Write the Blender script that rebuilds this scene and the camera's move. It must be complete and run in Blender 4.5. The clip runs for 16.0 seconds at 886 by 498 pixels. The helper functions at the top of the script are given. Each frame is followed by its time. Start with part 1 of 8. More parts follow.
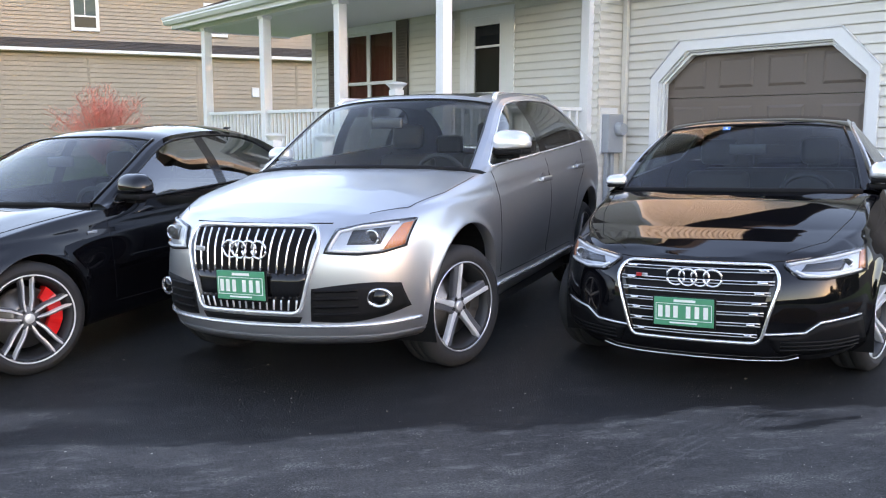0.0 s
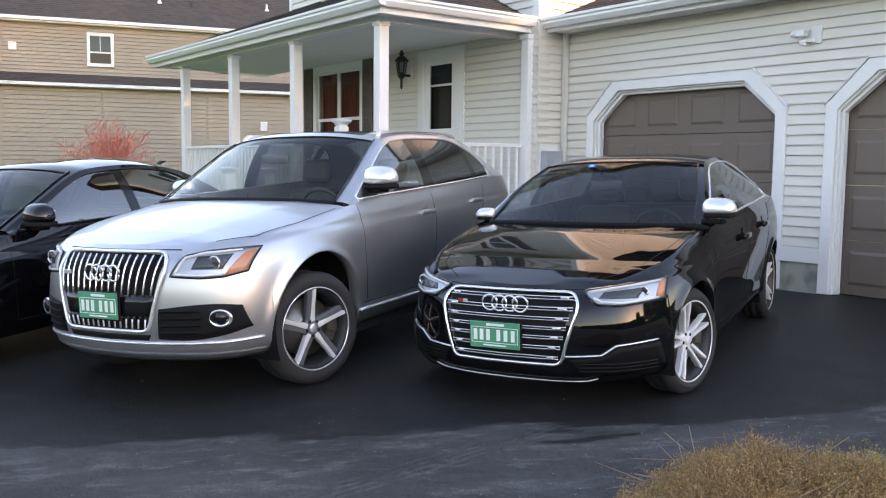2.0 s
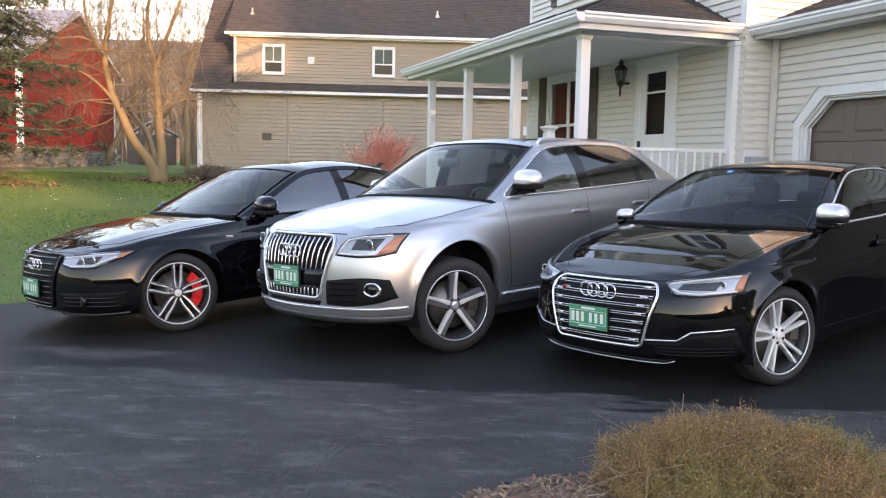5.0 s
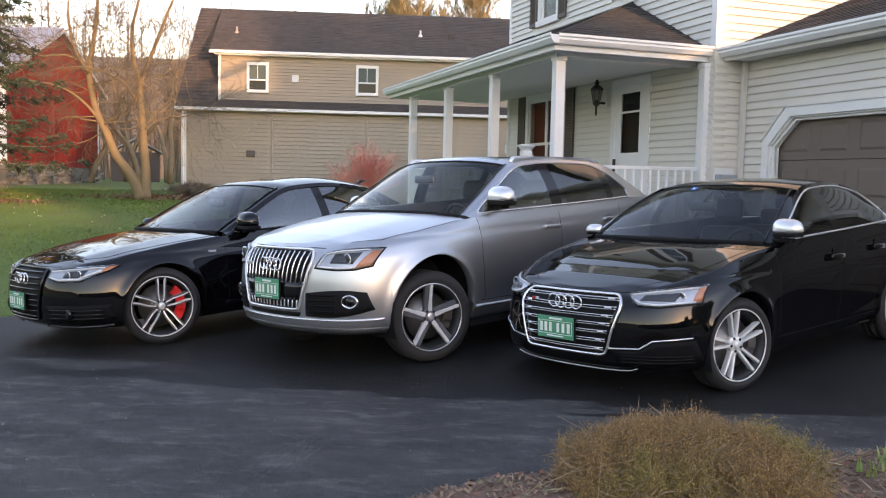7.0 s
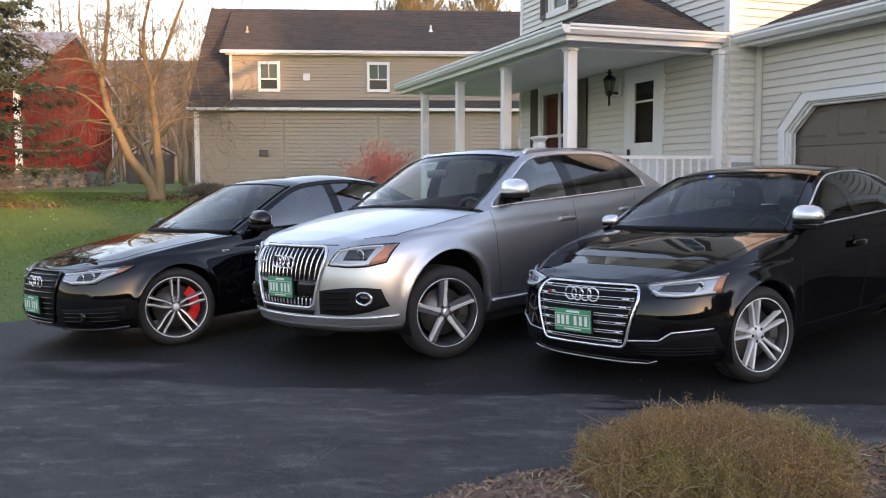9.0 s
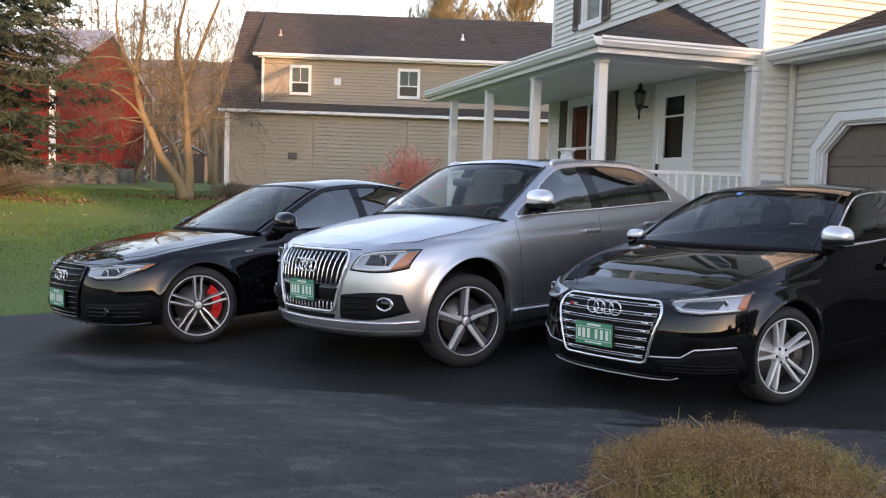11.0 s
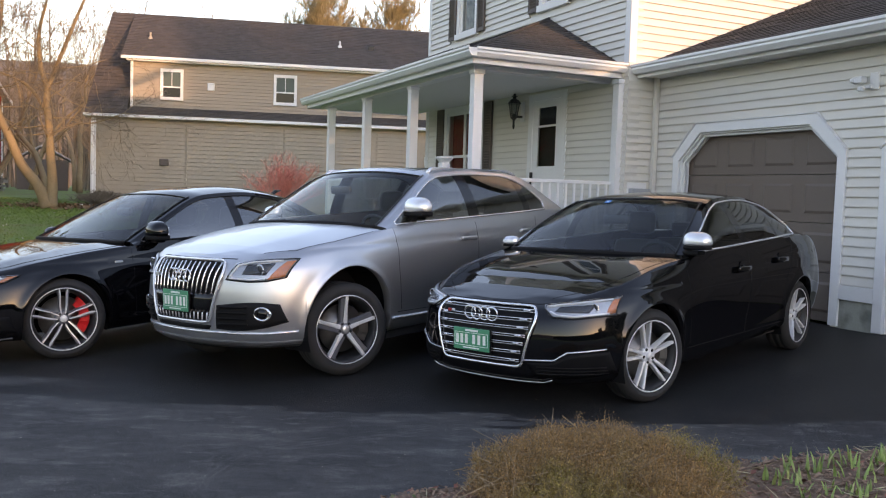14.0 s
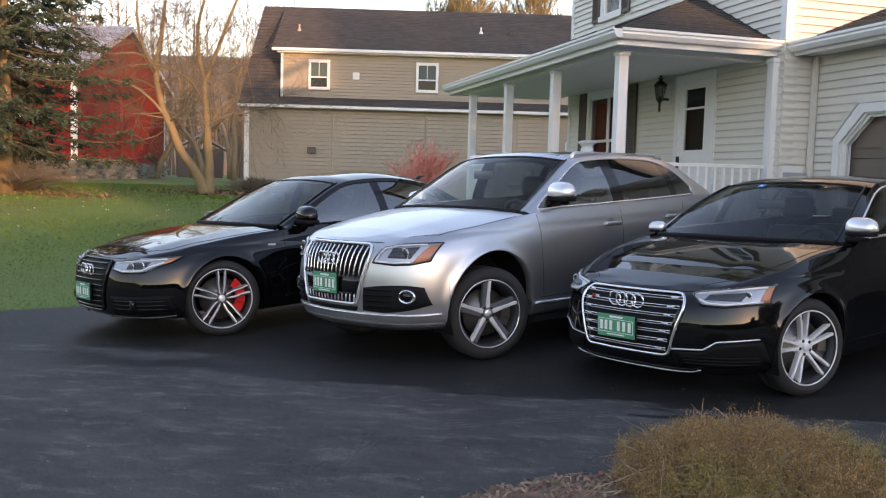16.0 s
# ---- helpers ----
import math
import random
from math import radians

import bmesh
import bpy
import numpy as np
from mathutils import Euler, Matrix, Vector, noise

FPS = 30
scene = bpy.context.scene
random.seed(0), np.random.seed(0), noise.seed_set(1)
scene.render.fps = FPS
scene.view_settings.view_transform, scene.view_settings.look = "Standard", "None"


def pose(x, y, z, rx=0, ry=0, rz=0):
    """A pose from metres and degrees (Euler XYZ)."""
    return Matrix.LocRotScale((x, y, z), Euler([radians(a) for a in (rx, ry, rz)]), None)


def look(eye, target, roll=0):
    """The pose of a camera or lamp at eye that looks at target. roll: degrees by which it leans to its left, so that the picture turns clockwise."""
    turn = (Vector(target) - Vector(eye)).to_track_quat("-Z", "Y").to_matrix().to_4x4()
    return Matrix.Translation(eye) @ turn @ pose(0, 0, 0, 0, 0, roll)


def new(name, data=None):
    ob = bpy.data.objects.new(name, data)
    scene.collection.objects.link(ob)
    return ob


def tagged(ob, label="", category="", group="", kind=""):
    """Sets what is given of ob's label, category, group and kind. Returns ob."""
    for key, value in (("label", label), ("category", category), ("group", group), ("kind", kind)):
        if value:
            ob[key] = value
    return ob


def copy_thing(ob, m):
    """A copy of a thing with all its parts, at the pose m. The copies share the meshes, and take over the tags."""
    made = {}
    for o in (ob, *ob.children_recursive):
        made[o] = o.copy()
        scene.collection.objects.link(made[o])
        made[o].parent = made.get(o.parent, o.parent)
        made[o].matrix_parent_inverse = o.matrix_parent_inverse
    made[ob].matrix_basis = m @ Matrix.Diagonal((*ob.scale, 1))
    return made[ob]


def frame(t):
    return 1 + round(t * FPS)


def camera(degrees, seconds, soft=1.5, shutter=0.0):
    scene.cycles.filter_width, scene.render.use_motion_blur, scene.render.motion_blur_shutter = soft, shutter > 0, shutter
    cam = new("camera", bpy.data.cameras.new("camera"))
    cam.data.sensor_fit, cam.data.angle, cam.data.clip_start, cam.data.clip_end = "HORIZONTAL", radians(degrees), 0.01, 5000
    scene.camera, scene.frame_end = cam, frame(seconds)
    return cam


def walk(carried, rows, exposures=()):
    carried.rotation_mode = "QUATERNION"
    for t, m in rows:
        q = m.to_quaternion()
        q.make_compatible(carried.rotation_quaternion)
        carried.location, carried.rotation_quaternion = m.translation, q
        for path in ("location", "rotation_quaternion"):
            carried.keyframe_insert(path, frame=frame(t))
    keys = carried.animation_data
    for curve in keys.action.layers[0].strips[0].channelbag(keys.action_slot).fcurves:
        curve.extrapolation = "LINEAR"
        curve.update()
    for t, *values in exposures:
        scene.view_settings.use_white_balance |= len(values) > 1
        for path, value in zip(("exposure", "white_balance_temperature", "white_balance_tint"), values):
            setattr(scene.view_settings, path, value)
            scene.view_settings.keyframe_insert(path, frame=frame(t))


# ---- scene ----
cam = camera(53.7, 16.0, 1.15)
PATH = [
    (0, (0.378, 0.221, 1.197), (-1.158, 1.475, 0.932), 0.2),
    (0.5, (0.69, 0.237, 1.187), (-0.861, 1.482, 0.973), 0.2),
    (1, (0.991, 0.312, 1.199), (-0.552, 1.566, 0.988), -0.3),
    (1.5, (1.194, 0.589, 1.201), (-0.347, 1.832, 0.917), 0.7),
    (2, (1.393, 0.843, 1.22), (-0.195, 2.045, 1.03), 0.6),
    (2.5, (1.651, 1.067, 1.252), (-0.08, 2.05, 1.055), 1.9),
    (3, (1.882, 1.129, 1.228), (0.095, 2.008, 1.049), 1.2),
    (3.5, (2.147, 1.239, 1.209), (0.338, 2.055, 0.963), 0.4),
    (4, (2.357, 1.334, 1.225), (0.484, 1.993, 0.978), 0.6),
    (4.2, (2.438, 1.321, 1.237), (0.565, 1.988, 1.02), 0.8),
    (6.3, (2.885, 1.311, 1.236), (0.984, 1.908, 1.063), 1.5),
    (6.5, (2.908, 1.307, 1.236), (1.012, 1.923, 1.071), 1.3),
    (7, (2.948, 1.302, 1.233), (1.07, 1.974, 1.081), 1.3),
    (7.5, (2.925, 1.326, 1.237), (1.049, 2.002, 1.087), 0.7),
    (8, (2.901, 1.31, 1.225), (1.005, 1.929, 1.073), -0.3),
    (8.5, (2.885, 1.316, 1.235), (0.994, 1.944, 1.067), -0.7),
    (9, (2.88, 1.335, 1.222), (0.992, 1.974, 1.059), 0.0),
    (9.5, (2.88, 1.338, 1.223), (0.98, 1.946, 1.079), 1.1),
    (11.8, (2.819, 1.362, 1.215), (0.914, 1.951, 1.068), 2.1),
    (12, (2.797, 1.329, 1.215), (0.905, 1.96, 1.063), 2.1),
    (12.5, (2.845, 1.316, 1.223), (0.986, 2.041, 1.086), 1.9),
    (13, (2.898, 1.328, 1.202), (1.053, 2.093, 1.089), 2.1),
    (13.5, (2.885, 1.35, 1.19), (1.05, 2.139, 1.088), 2.0),
    (14, (2.898, 1.348, 1.223), (1.088, 2.19, 1.104), 1.9),
    (14.5, (2.9, 1.375, 1.21), (1.107, 2.251, 1.079), 1.7),
    (15, (2.903, 1.369, 1.204), (1.089, 2.2, 1.057), 1.7),
    (15.5, (2.88, 1.356, 1.2), (1.004, 2.031, 1.038), 2.0),
    (16, (2.884, 1.321, 1.209), (0.966, 1.867, 1.049), 1.7),
]
EXPOSURES = [(0.0, 3.58, 9800, 37), (1.0, 3.42, 9800, 37), (2.0, 3.36, 9900, 37), (4.0, 3.27, 10200, 38), (6.5, 3.15, 10200, 38), (7.0, 2.98, 10200, 38), (7.6, 2.88, 10200, 38), (9.5, 2.88, 10150, 38), (12.0, 2.75, 9950, 37), (16.0, 2.76, 9950, 37)]
walk(cam, [(t, look(eye, target, roll)) for t, eye, target, roll in PATH], EXPOSURES)

# ---- world and sun ----
SUN_ELEVATION, SUN_AZIMUTH = 5.5, 12.5      # degrees; azimuth from +x towards +y
world = bpy.data.worlds.new("world")
scene.world = world
world.use_nodes = True
wn = world.node_tree.nodes
sky = wn.new("ShaderNodeTexSky")
sky.sky_type, sky.sun_disc = "NISHITA", False
sky.sun_elevation, sky.sun_rotation = radians(SUN_ELEVATION), radians(90.0 - SUN_AZIMUTH)
sky.air_density, sky.dust_density, sky.ozone_density = 1.0, 0.3, 2.5
wn["Background"].inputs["Strength"].default_value = 0.15
world.node_tree.links.new(sky.outputs[0], wn["Background"].inputs["Color"])
sun = new("sun", bpy.data.lights.new("sun", "SUN"))
sun.data.energy, sun.data.angle, sun.data.color = 0.58, radians(0.8), (1.0, 0.78, 0.53)
sun.matrix_world = look((math.cos(radians(SUN_AZIMUTH)) * 50, math.sin(radians(SUN_AZIMUTH)) * 50, math.tan(radians(SUN_ELEVATION)) * 50), (0, 0, 0))


# ---- materials ----
def material(name, color, rough=0.6, metal=0.0, scale=6.0, vary=0.15, fine=60.0, bump=0.0, bump_scale=80.0, coat=0.0, second=None,
             amount=0.0, patch=1.2, per_piece=0.0, stretch=(1, 1, 1), spec=0.5):
    """A surface with a coarse and a fine variation, an optional second colour in patches, and a fine relief."""
    m = bpy.data.materials.new(name)
    m.use_nodes = True
    n, li = m.node_tree.nodes, m.node_tree.links
    b = n["Principled BSDF"]
    b.inputs["Roughness"].default_value, b.inputs["Metallic"].default_value = rough, metal
    b.inputs["Coat Weight"].default_value, b.inputs["Coat Roughness"].default_value = coat, 0.03
    b.inputs["Specular IOR Level"].default_value = spec
    co = n.new("ShaderNodeTexCoord")
    mp = n.new("ShaderNodeMapping")
    mp.inputs["Scale"].default_value = stretch
    li.new(co.outputs["Object"], mp.inputs["Vector"])

    def tex(sc, detail=5.0):
        t = n.new("ShaderNodeTexNoise")
        t.inputs["Scale"].default_value, t.inputs["Detail"].default_value = sc, detail
        li.new(mp.outputs[0], t.inputs["Vector"])
        return t

    def math_node(op, a, c):
        q = n.new("ShaderNodeMath")
        q.operation = op
        for k, v in enumerate((a, c)):
            if isinstance(v, (int, float)):
                q.inputs[k].default_value = v
            else:
                li.new(v, q.inputs[k])
        return q.outputs[0]

    rgb = n.new("ShaderNodeRGB")
    rgb.outputs[0].default_value = (*color, 1)
    col = rgb.outputs[0]
    if second:
        ramp = n.new("ShaderNodeMapRange")
        ramp.inputs["From Min"].default_value, ramp.inputs["From Max"].default_value = 0.62 - 0.3 * amount, 0.72 - 0.2 * amount
        li.new(tex(patch).outputs["Fac"], ramp.inputs["Value"])
        mx = n.new("ShaderNodeMix")
        mx.data_type = "RGBA"
        li.new(ramp.outputs[0], mx.inputs["Factor"])
        li.new(col, mx.inputs["A"])
        mx.inputs["B"].default_value = (*second, 1)
        col = mx.outputs["Result"]
    value = math_node("ADD", 1.0 - vary, math_node("MULTIPLY", tex(scale).outputs["Fac"], vary))
    value = math_node("ADD", value, math_node("MULTIPLY", tex(fine).outputs["Fac"], vary))
    if per_piece:
        info = n.new("ShaderNodeObjectInfo")
        isl = n.new("ShaderNodeNewGeometry")
        both = math_node("FRACT", math_node("ADD", info.outputs["Random"], isl.outputs["Random Per Island"]), 0)
        value = math_node("ADD", value, math_node("MULTIPLY", math_node("SUBTRACT", both, 0.5), per_piece))
    hsv = n.new("ShaderNodeHueSaturation")
    li.new(col, hsv.inputs["Color"])
    li.new(value, hsv.inputs["Value"])
    li.new(hsv.outputs[0], b.inputs["Base Color"])
    if vary:
        li.new(math_node("ADD", rough * 0.9, math_node("MULTIPLY", tex(scale * 2.3).outputs["Fac"], rough * 0.2)), b.inputs["Roughness"])
    if bump:
        bm_ = n.new("ShaderNodeBump")
        bm_.inputs["Strength"].default_value, bm_.inputs["Distance"].default_value = bump, 0.01
        li.new(tex(bump_scale).outputs["Fac"], bm_.inputs["Height"])
        li.new(bm_.outputs[0], b.inputs["Normal"])
    return m


def thin_glass(name, tint, gloss=0.12):
    """A thin pane: lets light through with a tint, and mirrors by Fresnel."""
    m = bpy.data.materials.new(name)
    m.use_nodes = True
    n, li = m.node_tree.nodes, m.node_tree.links
    n.remove(n["Principled BSDF"])
    t, g, mx, f, pw, ma = (n.new("ShaderNode" + k) for k in ("BsdfTransparent", "BsdfGlossy", "MixShader", "LayerWeight", "Math", "Math"))
    t.inputs[0].default_value = (*tint, 1)
    g.inputs["Roughness"].default_value = 0.01
    f.inputs["Blend"].default_value = 0.5
    pw.operation, ma.operation = "POWER", "MULTIPLY_ADD"
    pw.inputs[1].default_value = 5.0
    base = 0.045 + 0.25 * gloss
    ma.inputs[1].default_value, ma.inputs[2].default_value = 0.92 - base, base
    li.new(f.outputs["Facing"], pw.inputs[0])
    li.new(pw.outputs[0], ma.inputs[0])
    for a, c in ((ma.outputs[0], mx.inputs[0]), (t.outputs[0], mx.inputs[1]), (g.outputs[0], mx.inputs[2]), (mx.outputs[0], n["Material Output"].inputs[0])):
        li.new(a, c)
    return m


def asphalt_material():
    """Sealed asphalt: fine pale chippings, dusty drifts and long wheel scuffs over a near-black ground."""
    m = bpy.data.materials.new("asphalt")
    m.use_nodes = True
    n, li = m.node_tree.nodes, m.node_tree.links
    b = n["Principled BSDF"]
    co = n.new("ShaderNodeTexCoord")

    def tex(scale, detail=4.0, stretch=(1, 1, 1), turn=0.0, rough=0.5):
        mp = n.new("ShaderNodeMapping")
        mp.vector_type = "TEXTURE"
        mp.inputs["Scale"].default_value, mp.inputs["Rotation"].default_value = [1 / q for q in stretch], (0, 0, radians(turn))
        li.new(co.outputs["Object"], mp.inputs["Vector"])
        t = n.new("ShaderNodeTexNoise")
        t.inputs["Scale"].default_value, t.inputs["Detail"].default_value, t.inputs["Roughness"].default_value = scale, detail, rough
        li.new(mp.outputs[0], t.inputs["Vector"])
        return t.outputs["Fac"]

    def span(value, a, c):
        r = n.new("ShaderNodeMapRange")
        r.inputs["From Min"].default_value, r.inputs["From Max"].default_value = a, c
        li.new(value, r.inputs["Value"])
        return r.outputs[0]

    def mix(fac, a, c, gain=1.0):
        x = n.new("ShaderNodeMix")
        x.data_type = "RGBA"
        if gain != 1.0:
            q = n.new("ShaderNodeMath")
            q.operation = "MULTIPLY"
            li.new(fac, q.inputs[0])
            q.inputs[1].default_value = gain
            fac = q.outputs[0]
        li.new(fac, x.inputs["Factor"])
        for v, k in ((a, "A"), (c, "B")):
            if isinstance(v, tuple):
                x.inputs[k].default_value = (*v, 1)
            else:
                li.new(v, x.inputs[k])
        return x.outputs["Result"]

    def both_of(a, c):
        q = n.new("ShaderNodeMath")
        q.operation = "MULTIPLY"
        li.new(a, q.inputs[0])
        li.new(c, q.inputs[1])
        return q.outputs[0]

    xyz = n.new("ShaderNodeSeparateXYZ")
    li.new(co.outputs["Object"], xyz.inputs[0])

    def calc(op, *args):
        q = n.new("ShaderNodeMath")
        q.operation = op
        for k, v in enumerate(args):
            if isinstance(v, (int, float)):
                q.inputs[k].default_value = v
            else:
                li.new(v, q.inputs[k])
        return q.outputs[0]

    def along(turn, x0=0.0, y0=0.0):
        """Distance along a heading, from a point of the drive."""
        c, s = math.cos(radians(turn)), math.sin(radians(turn))
        return calc("ADD", calc("MULTIPLY_ADD", xyz.outputs[0], c, -c * x0 - s * y0), calc("MULTIPLY", xyz.outputs[1], s))

    def band_of(value, a, c, soft):
        return both_of(span(value, a - soft, a + soft), span(value, c + soft, c - soft))

    # weathered grey surface with soft drifts of dust
    col = mix(span(tex(0.7, 6, (0.7, 1.3, 1), 57, 0.6), 0.36, 0.66), (0.020, 0.020, 0.022), (0.060, 0.058, 0.058))
    worn = span(tex(1.4, 9, (0.75, 1.3, 1), 57, 0.70), 0.44, 0.66)
    col = mix(worn, col, (0.080, 0.077, 0.075), 0.6)
    col = mix(span(tex(2.6, 5, (0.7, 1.2, 1), 60, 0.6), 0.58, 0.68), col, (0.012, 0.012, 0.014), 0.65)
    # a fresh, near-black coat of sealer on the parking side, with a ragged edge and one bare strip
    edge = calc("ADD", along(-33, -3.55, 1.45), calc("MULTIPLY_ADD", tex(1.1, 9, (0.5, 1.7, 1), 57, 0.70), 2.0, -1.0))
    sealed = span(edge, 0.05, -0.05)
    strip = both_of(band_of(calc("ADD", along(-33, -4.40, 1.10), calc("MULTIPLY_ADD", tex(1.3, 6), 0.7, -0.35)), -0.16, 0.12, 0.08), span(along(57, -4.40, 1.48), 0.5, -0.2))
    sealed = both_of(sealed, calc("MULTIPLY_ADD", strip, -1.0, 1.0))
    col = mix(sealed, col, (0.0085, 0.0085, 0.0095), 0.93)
    # stone grains of the surface
    col = mix(span(tex(60, 3, (1, 1, 1), 0, 0.75), 0.52, 0.62), col, (0.006, 0.006, 0.007), 0.55)
    bare = calc("MULTIPLY_ADD", sealed, -0.80, 1.0)
    col = mix(both_of(span(tex(130, 3, (1, 1, 1), 0, 0.7), 0.55, 0.64), bare), col, (0.20, 0.19, 0.18), 0.6)
    col = mix(both_of(span(tex(240, 2), 0.54, 0.70), bare), col, (0.20, 0.19, 0.18), 0.45)
    # small patches where the pale chippings lie bare, and the tread of turning tyres
    chips = span(tex(110, 3, (1, 1, 1), 0, 0.85), 0.50, 0.56)
    patches = span(tex(4.5, 6, (0.6, 1.4, 1), 57, 0.7), 0.53, 0.63)
    col = mix(both_of(both_of(patches, chips), bare), col, (0.30, 0.29, 0.27), 0.65)
    dabs = span(tex(13, 7, (0.8, 1.25, 1), 57, 0.75), 0.54, 0.64)
    col = mix(both_of(dabs, bare), col, (0.120, 0.116, 0.112), 0.35)
    col = mix(span(tex(6, 7, (0.8, 1.2, 1), 62, 0.75), 0.56, 0.68), col, (0.014, 0.014, 0.015), 0.5)
    ridges = span(tex(6.0, 7, (0.5, 1.6, 1), 57, 0.75), 0.58, 0.64)
    col = mix(both_of(ridges, band_of(edge, -0.02, 0.55, 0.12)), col, (0.17, 0.165, 0.16), 0.65)
    for turn, x0, y0, length, gap in ((145.5, -1.10, 1.84, 0.78, 0.045), (91.0, -1.80, 2.40, 1.6, 0.05)):
        lane = calc("ADD", along(turn - 90, x0, y0), calc("MULTIPLY_ADD", tex(1.5, 2), 0.12, -0.06))
        tread = both_of(span(tex(7, 5), 0.44, 0.60), both_of(band_of(lane, -0.10, 0.10, 0.02), band_of(along(turn, x0, y0), 0.05, length, 0.12)))
        lugs = span(calc("SINE", calc("MULTIPLY", lane, 2 * math.pi / gap)), 0.2, 0.7)
        col = mix(both_of(both_of(tread, lugs), chips), col, (0.28, 0.27, 0.255), 0.5)
    li.new(col, b.inputs["Base Color"])
    rr = n.new("ShaderNodeMapRange")
    rr.inputs["To Min"].default_value, rr.inputs["To Max"].default_value = 0.42, 0.80
    li.new(calc("MULTIPLY_ADD", sealed, -0.6, 0.85), rr.inputs["Value"])
    li.new(rr.outputs[0], b.inputs["Roughness"])
    b.inputs["Specular IOR Level"].default_value = 0.28
    bp = n.new("ShaderNodeBump")
    bp.inputs["Strength"].default_value, bp.inputs["Distance"].default_value = 1.0, 0.010
    li.new(tex(90, 4, (1, 1, 1), 0, 0.65), bp.inputs["Height"])
    li.new(bp.outputs[0], b.inputs["Normal"])
    return m


M_ASPHALT = asphalt_material()
M_LAWN = material("lawn", (0.105, 0.170, 0.032), 0.9, scale=0.5, vary=0.45, fine=25, bump=0.9, bump_scale=60, second=(0.13, 0.13, 0.045), amount=0.3, patch=0.35)
M_GRASS = material("grass_blade", (0.125, 0.205, 0.036), 0.8, scale=0.4, vary=0.35, per_piece=0.35, second=(0.16, 0.15, 0.06), amount=0.25, patch=0.4)
M_SIDING = material("cream_vinyl", (0.69, 0.655, 0.60), 0.5, scale=1.5, vary=0.05, fine=30, bump=0.05, bump_scale=40, per_piece=0.04, stretch=(1, 1, 6))
M_WHITE = material("white_trim", (0.78, 0.78, 0.78), 0.45, scale=2.0, vary=0.06, fine=40)
M_SOFFIT = material("soffit", (0.72, 0.72, 0.70), 0.6, scale=1.0, vary=0.05)
M_SHINGLE = material("dark_shingle", (0.055, 0.050, 0.050), 0.9, scale=2.0, vary=0.35, fine=60, bump=0.6, bump_scale=120, per_piece=0.35)
M_SHINGLE_BROWN = material("brown_shingle", (0.078, 0.063, 0.056), 0.9, scale=1.2, vary=0.35, fine=30, bump=0.5, bump_scale=60, per_piece=0.25)
M_GARAGE = material("brown_garage_door", (0.155, 0.115, 0.096), 0.5, scale=1.5, vary=0.12, fine=50, bump=0.1, bump_scale=60)
M_SHUTTER = material("brown_shutter", (0.115, 0.090, 0.080), 0.6, scale=3, vary=0.15)
M_CONCRETE = material("concrete", (0.33, 0.34, 0.30), 0.85, scale=3, vary=0.25, fine=50, bump=0.3, second=(0.2, 0.21, 0.18), amount=0.4, patch=4)
M_BLACK = material("black_metal", (0.012, 0.012, 0.013), 0.4, scale=8, vary=0.1)
M_GREY_BOX = material("grey_paint", (0.34, 0.37, 0.40), 0.45, scale=3, vary=0.1)
M_TAN = material("tan_clapboard", (0.375, 0.308, 0.242), 0.7, scale=0.6, vary=0.1, fine=12, per_piece=0.06)
M_TAN_TRIM = material("tan_trim", (0.42, 0.34, 0.265), 0.7, scale=0.6, vary=0.1)
M_BARN = material("barn_red", (0.42, 0.045, 0.035), 0.85, scale=0.8, vary=0.35, fine=14, per_piece=0.15, second=(0.28, 0.05, 0.04), amount=0.2, patch=0.5)
M_TIN = material("barn_tin", (0.38, 0.38, 0.40), 0.5, metal=0.3, scale=0.5, vary=0.25, fine=8, second=(0.25, 0.2, 0.18), amount=0.2, patch=0.4)
M_STONE = material("field_stone", (0.18, 0.165, 0.14), 0.9, scale=2, vary=0.3, fine=20, bump=0.5, per_piece=0.85)
M_BARK = material("bark", (0.25, 0.175, 0.10), 0.9, scale=3, vary=0.5, fine=25, bump=0.8, bump_scale=30)
M_TWIG = material("twig", (0.155, 0.12, 0.09), 0.9, scale=2, vary=0.3)
M_SPRUCE = material("spruce_needles", (0.040, 0.062, 0.040), 0.8, scale=0.8, vary=0.4, per_piece=0.6)
M_BROWN_WOOD = material("far_woods", (0.17, 0.12, 0.085), 1.0, scale=0.05, vary=0.4, fine=0.6, bump=0.0, second=(0.13, 0.095, 0.065), amount=0.4, patch=0.03, stretch=(1, 1, 0.25))
M_RED_TWIG = material("red_twig", (0.74, 0.22, 0.165), 0.8, scale=3, vary=0.3, per_piece=0.4)
M_MULCH = material("mulch", (0.27, 0.155, 0.105), 0.95, scale=6, vary=0.5, fine=60, bump=1.0, bump_scale=70, per_piece=0.9)
M_HEATH = material("heath_leaf", (0.36, 0.195, 0.075), 0.8, scale=3.5, vary=0.4, per_piece=1.0, second=(0.29, 0.215, 0.060), amount=0.36, patch=2.0)
M_HEATH_TWIG = material("heath_twig", (0.30, 0.20, 0.12), 0.9, scale=8, vary=0.3, per_piece=0.5)
M_BULB = material("bulb_leaf", (0.21, 0.31, 0.085), 0.55, scale=5, vary=0.25, per_piece=0.6, second=(0.40, 0.42, 0.16), amount=0.35, patch=14)
M_PANE = thin_glass("window_pane", (0.6, 0.65, 0.65), -0.05)
M_ROOM = material("dark_room", (0.05, 0.045, 0.04), 0.9, scale=1, vary=0.2)
